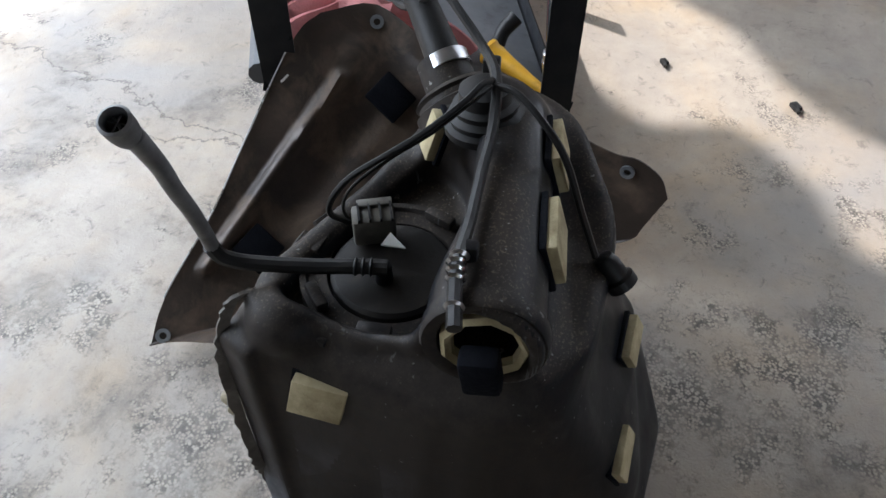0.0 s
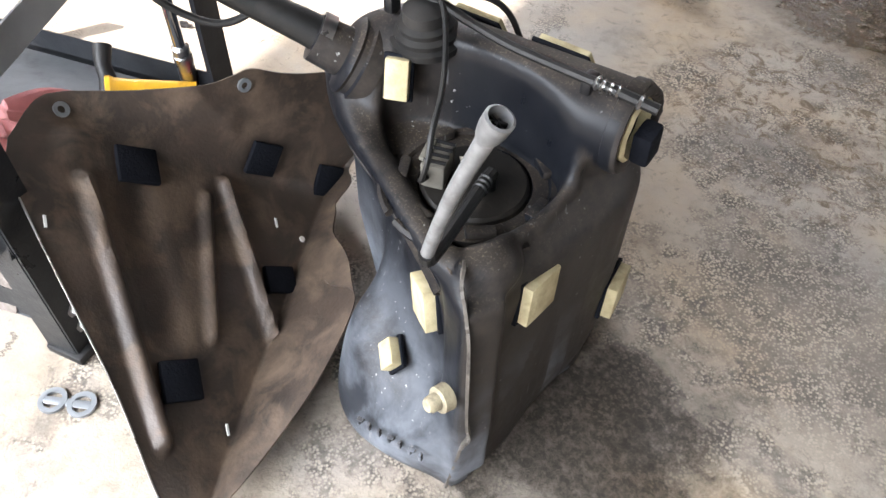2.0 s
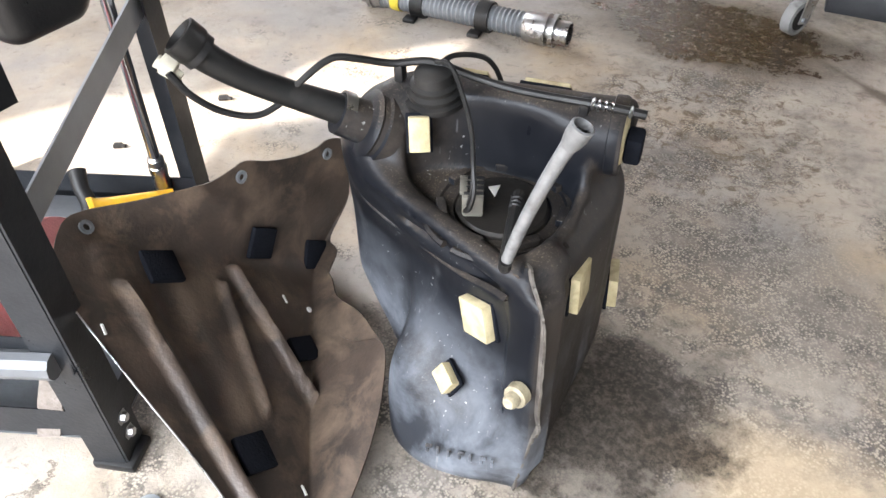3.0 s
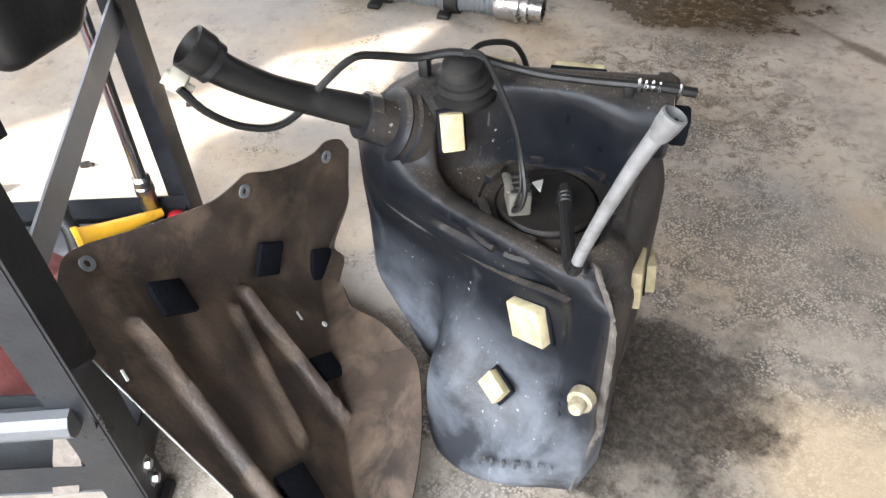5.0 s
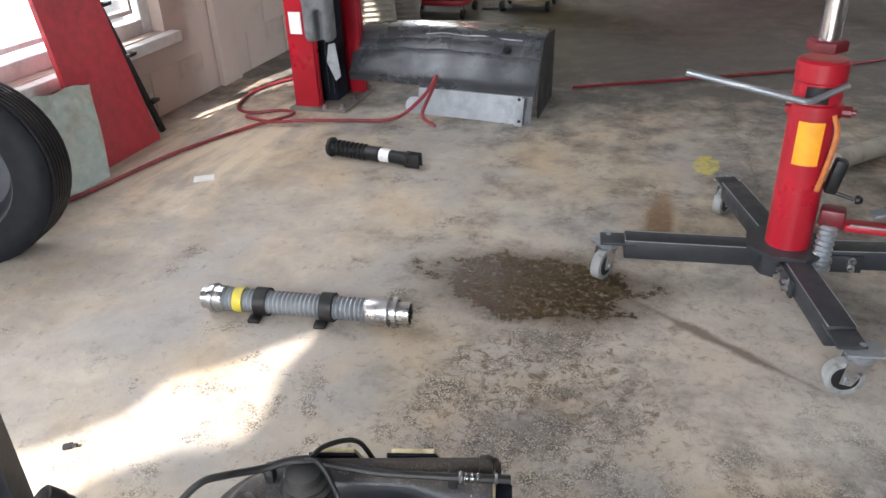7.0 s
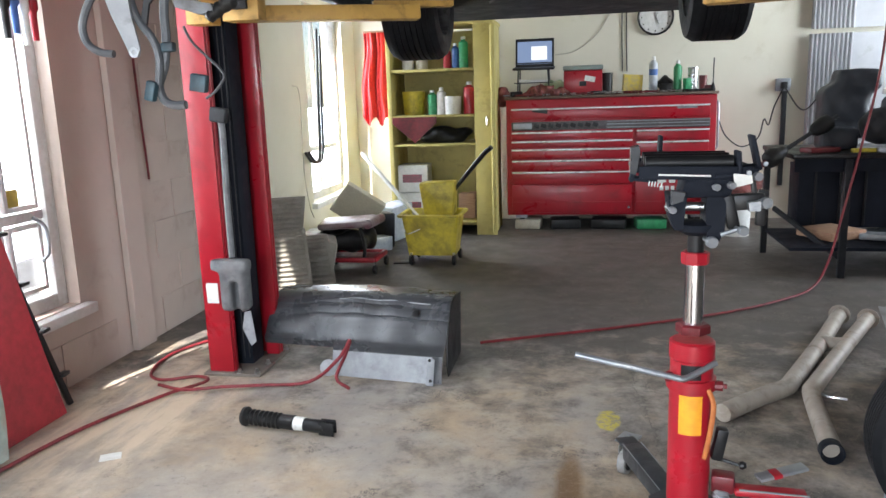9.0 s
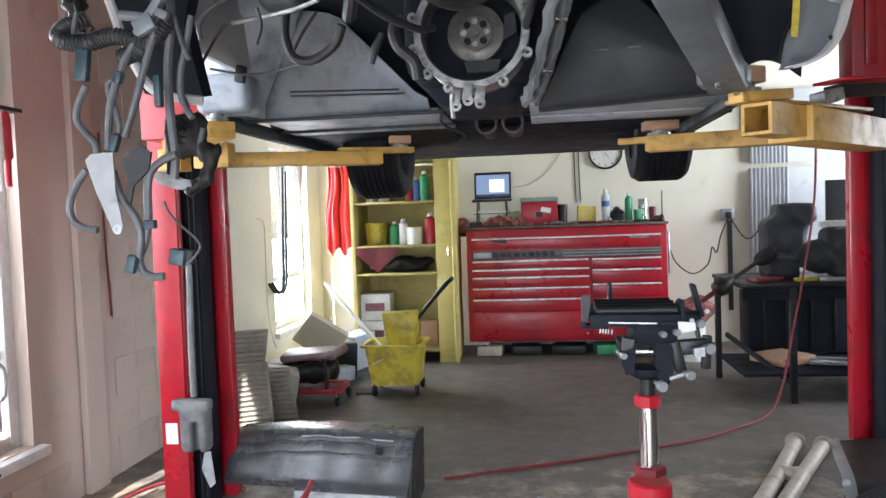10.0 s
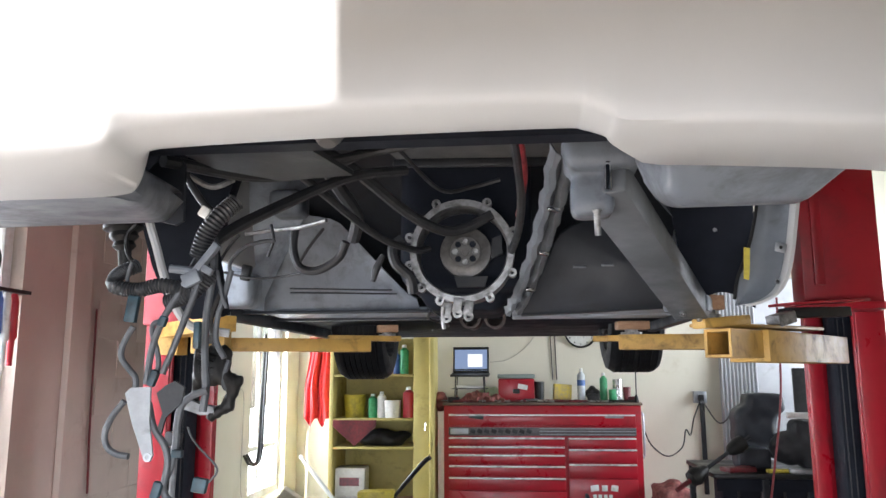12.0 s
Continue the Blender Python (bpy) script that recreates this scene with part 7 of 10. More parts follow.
def caster(parent, c, turn):
    """Swivel caster whose wheel touches the floor at c, trailing from a plate towards turn."""
    c, turn = Vector((c[0], c[1], 0)), Vector((turn[0], turn[1], 0)).normalized()
    side = Vector((-turn.y, turn.x, 0))
    top = c + turn * 0.022
    a = math.degrees(math.atan2(turn.y, turn.x))
    bm = obox(bms(), top + Vector((0, 0, 0.108)), (0.075, 0.062, 0.006), (0, 0, a), 0.002)
    lathe(bm, top + Vector((0, 0, 0.086)), (0, 0, 1), [(0, 0), (0.026, 0), (0.03, 0.006), (0.03, 0.014), (0.024, 0.019), (0, 0.019)], 18)
    lathe(bm, top + Vector((0, 0, 0.108)), (0, 0, 1), [(0, 0.012), (0.007, 0.011), (0.008, 0.005), (0.013, 0.003), (0, 0.003)], 6)
    plate = part("caster_plate", bm, M_galv, parent, "bare steel swivel plate")
    for q in (-1, 1):
        o = side * q * 0.019
        bm = prism(bms(), [top + turn * 0.022 + o + Vector((0, 0, 0.088)), top - turn * 0.026 + o + Vector((0, 0, 0.088)), c - turn * 0.012 + o + Vector((0, 0, 0.032)), c + turn * 0.012 + o + Vector((0, 0, 0.027))], side * 0.003)
        part("caster_fork", bm, M_steel, plate, "bright steel fork cheek", smooth=False)
    axle = c + Vector((0, 0, 0.04))
    part("caster_wheel", lathe(bms(), axle, side, [(0, -0.012), (0.029, -0.012), (0.031, -0.014), (0.0395, -0.012), (0.04, -0.007), (0.04, 0.007), (0.0395, 0.012), (0.031, 0.014), (0.029, 0.012), (0, 0.012)], 24), M_tread, plate)
    part("wheel_hub", lathe(bms(), axle, side, [(0, -0.016), (0.009, -0.016), (0.01, -0.0135), (0.027, -0.0135), (0.027, 0.0135), (0.01, 0.0135), (0.009, 0.016), (0, 0.016)], 18), M_black, plate)
    part("axle_bolt", cyl(bms(), axle - side * 0.025, axle + side * 0.025, 0.006, None, 8), M_galv, plate)


for ex, ey, tx, ty in ((0.12, 2.18, 0.45, 1), (0.644, 1.832, 1, 0.15), (0.424, 2.643, 0.5, 1), (0.99, 2.3, -1, 0)):
    d = Vector((ex - HX, ey - HY, 0)).normalized()
    n = Vector((-d.y, d.x, 0))
    end = Vector((ex, ey, 0)) - d * 0.05
    leg = part("leg", bar(bms(), (HX + d.x * 0.04, HY + d.y * 0.04, 0.094), (end.x, end.y, 0.1), 0.058, 0.052, bev=0.005), M_leg, JACK)
    part("end_shoe", bar(bms(), end + Vector((0, 0, 0.114)) - d * 0.03, end + Vector((0, 0, 0.114)) + d * 0.06, 0.06, 0.008, bev=0.003), M_leg, leg)
    for q in (-0.0288, 0.0288):
        part("worn_edge", bar(bms(), Vector((HX, HY, 0.121)) + d * 0.1 + n * q, end + n * q + Vector((0, 0, 0.1255)), 0.002, 0.002), M_galv, leg)
    part("gusset", bar(bms(), Vector((HX, HY, 0.09)) + d * 0.07 - n * 0.033, Vector((HX, HY, 0.09)) + d * 0.17 - n * 0.033, 0.008, 0.045, bev=0.002), M_leg, leg)
    for q in (0.09, 0.145):
        for w in (0.08, 0.1):
            part("leg_bolt", lathe(bms(), Vector((HX, HY, w)) + d * q - n * 0.037, -n, [(0, 0.012), (0.006, 0.012), (0.007, 0.003), (0.01, 0.002), (0.01, 0), (0, 0)], 6), M_steel, leg)
    caster(leg, (ex, ey), (tx, ty))
part("base_hub", prism(bms(), [(HX + 0.1 * math.cos(radians(22 + 45 * k)), HY + 0.1 * math.sin(radians(22 + 45 * k)), 0.118) for k in range(8)], (0, 0, 0.01)), M_leg, JACK, smooth=False)
part("hub_core", lathe(bms(), (HX, HY, 0.06), (0, 0, 1), [(0, 0), (0.08, 0), (0.08, 0.058), (0, 0.058)], 8), M_leg, JACK)
handle = part("release_handle", tube(bms(), [(0.273, 2.17, 0.555), (0.4, 2.165, 0.53), (0.505, 2.162, 0.508), (0.528, 2.163, 0.504), (0.55, 2.175, 0.508), (0.585, 2.195, 0.522), (0.61, 2.21, 0.53)], 0.0078, 12, 5), M_galv, JACK, "bent bare steel release handle")
part("handle_collar", lathe(bms(), (HX, HY, 0.455), (0, 0, 1), [(0.053, 0), (0.06, 0.002), (0.06, 0.03), (0.053, 0.032)], 28), M_red, JACK)
jack_part("cylinder", lathe(bms(), (JX, JY, -0.03), (0.0, 0.0, 1), [(0, 0), (0.056, 0), (0.056, 0.51), (0.059, 0.514), (0.059, 0.557), (0.052, 0.562), (0, 0.562)], 32), M_red, JACK)
jack_part("gland_nut", lathe(bms(), (JX, JY, 0.55), (0, 0, 1), [(0, 0), (0.043, 0), (0.045, 0.004), (0.045, 0.022), (0.038, 0.027), (0, 0.027)], 6), M_darkred, JACK)
jack_part("piston", cyl(bms(), (JX, JY, 0.575), (JX, JY, 0.75), 0.0255, None, 24), M_chrome, JACK, "polished chrome piston")
jack_part("stop_collar", lathe(bms(), (JX, JY, 0.738), (0, 0, 1), [(0.026, 0), (0.035, 0), (0.036, 0.005), (0.036, 0.03), (0.032, 0.032), (0.026, 0.032)], 8), M_red, JACK)
jack_part("neck", cyl(bms(), (JX, JY, 0.768), (JX, JY, 0.83), 0.021, None, 18), M_black, JACK)
for nm, z0, z1, a0, a1, m, text in (("warning_label", 0.28, 0.39, -128, -66, M_orange, "orange warning label"), ("maker_plate", 0.435, 0.475, -125, -72, M_black, "worn dark maker plate")):
    ring = [(JX + 0.0572 * math.cos(radians(a0 + (a1 - a0) * k / 8)), JY + 0.0572 * math.sin(radians(a0 + (a1 - a0) * k / 8))) for k in range(9)]
    jack_part(nm, sheet(bms(), [[(x, y, z0), (x, y, z1)] for x, y in ring], 0.001), m, JACK, text)
for x, z in ((0.52, 0.43), (0.645, 0.41)):
    jack_part("pivot_lug", lathe(bms(), (x, JY - 0.02, z), (1, -0.2, 0), [(0, -0.01), (0.014, -0.01), (0.014, 0.012), (0.007, 0.013), (0.007, 0.022), (0, 0.022)], 10), M_darkred, JACK)
jack_part("hydraulic_hose", tube(bms(), [(0.615, JY - 0.05, 0.41), (0.628, JY - 0.06, 0.37), (0.622, JY - 0.065, 0.3), (0.61, JY - 0.062, 0.22)], 0.007, 8), mat("orange_hose", (0.5, 0.16, 0.04), (0.35, 0.1, 0.03), 0.5), JACK, "orange hydraulic hose")
bm = bms()
obox(bm, (0.652, JY - 0.03, 0.25), (0.03, 0.035, 0.09), (0, 10, 0), 0.006)
cyl(bm, (0.655, JY - 0.04, 0.21), (0.7, JY - 0.05, 0.2), 0.005, None, 8)
lathe(bm, (0.7, JY - 0.05, 0.2), (1, 0, 0), [(0, 0), (0.01, 0.002), (0.012, 0.01), (0.008, 0.018), (0, 0.02)], 12)
jack_part("valve", bm, M_black, JACK, "black release valve with a knob")
bm = bms()
obox(bm, (0.665, JY - 0.03, 0.14), (0.06, 0.05, 0.05), (0, 0, -10), 0.008)
jack_part("pump_pivot", bm, M_darkred, JACK)
jack_part("pump_spring", tube(bms(), [(0.655, JY - 0.05, 0.0), (0.66, JY - 0.045, 0.125)], 0.024, 14, 1, 0.006, 0.014), M_galv, JACK, "coil return spring")
pedal = jack_part("foot_pedal", bar(bms(), (0.69, JY - 0.05, 0.13), (0.87, JY - 0.06, 0.128), 0.045, 0.02, bev=0.006), M_red, JACK, "red foot pedal with worn edges")
jack_part("worn_edge", bar(bms(), (0.7, JY - 0.073, 0.141), (0.87, JY - 0.083, 0.139), 0.004, 0.004), M_galv, pedal, "paint worn to bare steel")
jack_part("pedal_pad", bar(bms(), (0.755, JY - 0.02, 0.15), (0.885, JY + 0.02, 0.172), 0.04, 0.01, bev=0.004), M_galv, pedal, "bare worn steel pad")
jack_part("pedal_pad", bar(bms(), (0.79, JY - 0.009, 0.156), (0.815, JY - 0.002, 0.16), 0.0415, 0.0115, bev=0.003), M_red, pedal, "band of red paint")
# saddle head: a forked yoke, the tilting body, the saddle with its corner brackets and knobs
for pts in ([(0.501, 0.921), (0.55, 0.925), (0.545, 0.895), (0.54, 0.835), (0.519, 0.832), (0.508, 0.86)], [(0.595, 0.922), (0.632, 0.92), (0.642, 0.9), (0.64, 0.83), (0.628, 0.803), (0.6, 0.81), (0.594, 0.86)]):
    jack_part("yoke", prism(bms(), [(x, JY - 0.045, z) for x, z in pts], (0, 0.1, 0)), M_underdark, JACK, "black steel yoke", smooth=False)
jack_part("yoke_foot", lathe(bms(), (JX, JY, 0.815), (0, 0, 1), [(0, 0), (0.03, 0), (0.05, 0.012), (0.055, 0.03), (0.03, 0.036), (0, 0.036)], 18), M_underdark, JACK)
bm = bms()
hull(bm, [(0.53, JY - 0.05, 0.915), (0.65, JY - 0.05, 0.915), (0.54, JY - 0.06, 0.965), (0.66, JY - 0.06, 0.965), (0.53, JY + 0.07, 0.915), (0.65, JY + 0.07, 0.915), (0.54, JY + 0.08, 0.965), (0.66, JY + 0.08, 0.965)])
bmesh.ops.bevel(bm, geom=bm.edges[:], offset=0.008, segments=2, profile=0.5, affect="EDGES")
jack_part("tilt_block", bm, M_underdark, JACK)
jack_part("pivot_shaft", cyl(bms(), (0.5, JY + 0.0, 0.887), (0.65, JY + 0.0, 0.887), 0.012, None, 14), M_steel, JACK)
bm = bms()
obox(bm, (0.562, JY + 0.04, 0.985), (0.3, 0.2, 0.012), (0, 1, 0), 0.003)
obox(bm, (0.562, JY - 0.062, 0.98), (0.27, 0.012, 0.034), (0, 1, 0), 0.004)
obox(bm, (0.562, JY + 0.142, 0.985), (0.26, 0.012, 0.03), (0, 1, 0), 0.004)
jack_part("saddle", bm, M_underdark, JACK, "black steel saddle")
for y, z, r in ((-0.03, 1.003, 0.018), (0.03, 1.006, 0.016), (0.09, 1.006, 0.016)):
    jack_part("saddle_roll", cyl(bms(), (0.445, JY + y, z), (0.655, JY + y, z), r, None, 16), M_black, JACK)
jack_part("scale_strip", bar(bms(), (0.474, JY - 0.07, 0.977), (0.598, JY - 0.07, 0.973), 0.005, 0.004), M_whiteplastic, JACK, "pale worn scale strip")
for k, x in enumerate((0.452, 0.459, 0.466, 0.473, 0.482)):
    jack_part("scale_mark", obox(bms(), (x, JY - 0.07, 0.956 - 0.001 * k), (0.003, 0.002, 0.012), (0, 10, 0), 0), M_whiteplastic, JACK)
for x, y, z, h, r in ((0.418, -0.03, 0.994, 0.075, 14), (0.494, 0.13, 1.025, 0.075, 2), (0.664, -0.05, 1.0, 0.065, -4), (0.716, 0.02, 1.022, 0.09, -14)):
    bm = bms()
    obox(bm, (x, JY + y, z), (0.01, 0.055, h), (0, r, 0), 0.003)
    obox(bm, (x + (0.025 if x < 0.6 else -0.025), JY + y, z - h * 0.42), (0.06, 0.05, 0.01), (0, r * 0.4, 0), 0.003)
    bkt = jack_part("saddle_bracket", bm, M_underdark, JACK)
    jack_part("bracket_bolt", lathe(bms(), (x + 0.02, JY + y - 0.03, z - h * 0.3), (0, -1, 0), [(0, 0.006), (0.006, 0.006), (0.007, 0.0), (0, 0.0)], 8), M_galv, bkt)
for p, r in (((0.727, -0.06, 0.905), 0.0145), ((0.675, -0.07, 0.838), 0.0125), ((0.509, -0.05, 0.887), 0.009), ((0.609, -0.07, 0.946), 0.0085), ((0.644, -0.07, 0.95), 0.009), ((0.705, -0.06, 0.97), 0.011), ((0.605, -0.055, 0.806), 0.0145)):
    p = (p[0], JY + p[1], p[2])
    jack_part("adjuster_knob", lathe(bms(), p, (0.2, -1, 0), [(0, 0.02), (r * 0.9, 0.02), (r, 0.017), (r, 0.003), (r * 0.4, 0.002), (r * 0.4, -0.05), (0, -0.05)], 18), M_galv, JACK, "bare steel adjuster knob")
bm = bms()
bar(bm, (0.645, JY - 0.02, 0.92), (0.665, JY - 0.02, 0.835), 0.035, 0.03, bev=0.005)
bar(bm, (0.66, JY - 0.02, 0.9), (0.735, JY - 0.02, 0.905), 0.03, 0.04, bev=0.005)
bar(bm, (0.735, JY - 0.01, 0.93), (0.73, JY - 0.01, 0.84), 0.02, 0.025, bev=0.004)
bar(bm, (0.705, JY - 0.02, 0.965), (0.715, JY - 0.02, 0.9), 0.012, 0.012, bev=0.002)
jack_part("tilt_linkage", bm, M_black, JACK)
jack_part("linkage_screw", cyl(bms(), (0.63, JY - 0.05, 0.822), (0.68, JY - 0.055, 0.84), 0.006, None, 8), M_galv, JACK)

part("white_tag", prism(bms(), [(0.623, 2.165, 0.995), (0.663, 2.165, 0.991), (0.665, 2.165, 0.973), (0.626, 2.165, 0.963)], (0, 0.003, 0)), M_paper, JACK, "white printed tag", smooth=False)
part("cast_boss", prism(bms(), [(0.657, 2.16, 0.929), (0.684, 2.16, 0.933), (0.684, 2.16, 0.91), (0.66, 2.16, 0.909)], (0, 0.02, 0)), M_galv, JACK, smooth=False)
part("bracket_pad", prism(bms(), [(0.399, 2.18, 1.055), (0.417, 2.18, 1.06), (0.42, 2.18, 1.047), (0.411, 2.18, 0.993), (0.398, 2.18, 0.996)], (0, 0.05, 0)), M_cartsteel, JACK, "worn grey bracket pad", smooth=False)
part("clamp_ear", prism(bms(), [(0.491, 2.165, 0.957), (0.521, 2.165, 0.952), (0.516, 2.165, 0.933), (0.491, 2.165, 0.924)], (0, 0.03, 0)), M_leg, JACK, smooth=False)

# ---- things lying on the floor ----
PA, PB = Vector((-0.825, 1.79, 0.036)), Vector((-0.293, 1.84, 0.036))
PD = (PB - PA).normalized()
FLEX = thing("flexible_exhaust_pipe", (PA + PB) / 2 - Vector((0, 0, 0.036)), "ribbed silver flexible exhaust pipe lying on the concrete", "flexible pipe")
part("bellows", tube(bms(), [PA + PD * 0.06, PA + PD * 0.44], 0.03, 22, 1, 0.0045, 0.0115), M_galv, FLEX)
for a, prof in ((0.0, [(0.02, 0), (0.028, 0.002), (0.028, 0.022), (0.033, 0.024), (0.033, 0.06), (0, 0.06)]), (0.43, [(0, 0), (0.032, 0), (0.034, 0.004), (0.034, 0.05), (0.027, 0.056), (0.027, 0.105), (0.024, 0.105), (0.024, 0.06), (0, 0.06)])):
    part("end_sleeve", lathe(bms(), PA + PD * a, PD, prof, 24), M_steel, FLEX, "bright steel end sleeve")
for a in (0.03, 0.48, 0.5):
    part("clamp_ring", lathe(bms(), PA + PD * a, PD, [(0.031, -0.005), (0.037, -0.005), (0.037, 0.005), (0.031, 0.005)], 22), M_steel, FLEX)
for a in (0.16, 0.33):
    bm = lathe(bms(), PA + PD * a, PD, [(0.03, -0.016), (0.036, -0.016), (0.036, 0.016), (0.03, 0.016)], 22)
    obox(bm, PA + PD * (a - 0.01) + Vector((0, -0.035, -0.03)), (0.03, 0.03, 0.01), (0, 0, 10), 0.003)
    part("rubber_hanger", bm, M_rubber, FLEX, "black rubber hanger band")
part("yellow_tape", lathe(bms(), PA + PD * 0.1, PD, [(0.0302, -0.012), (0.0315, -0.012), (0.0315, 0.012), (0.0302, 0.012)], 22), M_bucket, FLEX, "yellow tape band")

SA0, SB0 = Vector((-0.955, 2.84, 0.037)), Vector((-0.6, 2.79, 0.03))
SD = (SB0 - SA0).normalized()
SHOCK = thing("shock_absorber", (SA0 + SB0) / 2 - Vector((0, 0, 0.033)), "black strut with a ribbed dust boot lying on the floor", "shock absorber")
part("dust_boot", tube(bms(), [SA0 + SD * 0.02, SA0 + SD * 0.16], 0.031, 18, 1, 0.007, 0.018), M_rubber, SHOCK)
part("body", lathe(bms(), SA0 + SD * 0.16, SD, [(0, 0), (0.027, 0), (0.028, 0.05), (0.024, 0.052), (0.024, 0.17), (0.02, 0.175), (0, 0.175)], 20), M_black, SHOCK)
part("top_mount", lathe(bms(), SA0, SD, [(0, -0.01), (0.02, -0.01), (0.036, 0), (0.037, 0.012), (0.03, 0.018), (0, 0.02)], 16), M_black, SHOCK)
part("maker_band", lathe(bms(), SA0 + SD * 0.235, SD, [(0.0241, -0.02), (0.0248, -0.02), (0.0248, 0.02), (0.0241, 0.02)], 20), M_whiteplastic, SHOCK, "worn silver label band")
bm = bms()
for s in (-1, 1):
    obox(bm, SA0 + SD * 0.345 + Vector((0, s * 0.016, 0.0)), (0.06, 0.006, 0.05), (0, 0, -8), 0.003)
part("lower_fork", bm, M_black, SHOCK)

# the grey plastic wing liner
# the liner's paler tone is gloss reflections painted as lengthwise streaks
M_liner = mat("sheen_streaked_liner", (0.032, 0.034, 0.038), (0.085, 0.09, 0.098), 0.3, scale=7, stretch=(0.12, 2.2, 2.2), dirt=(0.016, 0.016, 0.017), dirt_at=(0.5, 0.85), dirt_scale=5, spec=0.7)
M_linergrey = mat("scuffed_grey_flange", (0.36, 0.38, 0.4), (0.25, 0.265, 0.28), 0.4, scale=14, dirt=(0.1, 0.1, 0.1), dirt_at=(0.55, 0.85), dirt_scale=9, bump=0.2)
LIN = thing("wing_liner", (-0.7, 3.5, 0), "glossy dark grey wing liner with a pale lower flange", "wing liner")
prof = [(3.74, 0.285), (3.66, 0.305), (3.57, 0.305), (3.515, 0.297), (3.5, 0.285), (3.488, 0.27), (3.49, 0.262), (3.472, 0.245), (3.46, 0.228), (3.462, 0.22), (3.445, 0.205), (3.43, 0.185), (3.412, 0.16), (3.4, 0.142), (3.385, 0.13), (3.33, 0.112), (3.315, 0.06), (3.3, 0.005)]
grid = []
for i in range(41):
    u = i / 40
    x = -1.155 + 0.87 * u
    grid.append([(x + 0.03 * (z - 0.2), y + 0.12 * (1 - u), max(0.004, z * (1 - 0.05 * (1 - u)) + 0.02 * math.sin(math.pi * u) * (z > 0.2)) + 0.003 * math.sin(i * 0.7) * (0.14 < z < 0.29)) for y, z in ([p if p[1] > 0.12 or u > 0.4 else (3.392, 0.1 + 0.15 * p[1]) for p in prof])])
part("panel", sheet(bms(), grid, 0.003), M_liner, LIN, angle=50)
part("lower_flange", sheet(bms(), [[(p[0], p[1] - 0.0045, p[2]) for p in col[15:18]] for col in grid[17:39]], 0.003), M_linergrey, LIN, "pale grey lower flange", angle=50)
part("top_edge", tube(bms(), [col[4] for col in grid[16:40:4]], 0.004, 8), M_linergrey, LIN, "scuffed pale fold along the top")
part("end_panel", prism(bms(), [(-0.282, 3.76, 0.29), (-0.282, 3.6, 0.305), (-0.282, 3.5, 0.285), (-0.282, 3.44, 0.21), (-0.282, 3.385, 0.13), (-0.282, 3.37, 0.06), (-0.282, 3.4, 0.003), (-0.282, 3.72, 0.003)], (0.005, 0, 0)), M_black, LIN, "black end panel")
tab = part("front_tab", obox(bms(), (-0.335, 3.288, 0.062), (0.032, 0.006, 0.12), (0, 5, 0), 0.003), M_linergrey, LIN, "pale metal end tab")
for z in (0.025, 0.115):
    part("tab_hole", lathe(bms(), (-0.335, 3.2845, z), (0, -1, 0), [(0, 0.001), (0.006, 0.001), (0.007, 0.0), (0, -0.001)], 12), M_black, tab)
part("corner_flap", prism(bms(), [(-1.145, 3.36, 0.29), (-1.175, 3.36, 0.283), (-1.19, 3.36, 0.21), (-1.155, 3.36, 0.128), (-1.13, 3.36, 0.15)], (0, 0.004, 0)), M_linergrey, LIN, "pale folded corner flap", smooth=False)
part("round_foot", lathe(bms(), (-0.79, 3.32, 0.055), (0.1, -1, 0.3), [(0, 0.006), (0.03, 0.006), (0.036, 0.002), (0.036, -0.006), (0, -0.006)], 20), M_linergrey, LIN, "pale round foot")
for x, y, z in ((-0.43, 3.478, 0.26), (-0.95, 3.5, 0.11)):
    part("clip_hole", lathe(bms(), (x, y, z), (0, -1, 0.7), [(0, 0.004), (0.014, 0.004), (0.017, 0.0), (0, -0.001)], 14), M_black, LIN)

# the Y-shaped exhaust
XP = thing("exhaust_pipe", (1.3, 3.6, 0), "weathered twin exhaust pipe lying on the floor", "exhaust pipe")
part("pipe_run", tube(bms(), [(0.785, 3.06, 0.035), (0.93, 3.21, 0.035), (1.06, 3.325, 0.037), (1.105, 3.4, 0.04), (1.33, 3.85, 0.045), (1.547, 4.31, 0.05)], 0.034, 18, 5), M_pipe, XP)
part("pipe_run", tube(bms(), [(1.075, 2.8, 0.036), (1.105, 3.04, 0.038), (1.14, 3.27, 0.04), (1.185, 3.37, 0.042), (1.43, 3.83, 0.047), (1.66, 4.25, 0.05)], [0.034, 0.033, 0.033, 0.033, 0.033, 0.034], 18, 5), M_pipe, XP)
part("pipe_mouth", lathe(bms(), (1.07, 2.77, 0.037), (0.05, 1, 0), [(0.026, 0.03), (0.033, 0.0), (0.037, 0.0), (0.037, 0.04), (0.034, 0.045)], 20), M_underdark, XP)
part("cross_pipe", tube(bms(), [(1.34, 3.86, 0.05), (1.385, 3.83, 0.052), (1.43, 3.84, 0.05)], 0.032, 14, 3), M_pipe, XP)
part("hanger_rod", tube(bms(), [(1.14, 3.36, 0.04), (1.2, 3.3, 0.02), (1.27, 3.28, 0.018)], 0.006, 8, 3), M_steel, XP)
for p in ((1.545, 4.305, 0.05), (1.658, 4.245, 0.05)):
    part("flange", lathe(bms(), p, (0.42, 0.9, 0), [(0.03, 0), (0.05, 0.0), (0.05, 0.012), (0.036, 0.014), (0.036, 0.03)], 12), M_pipe, XP)

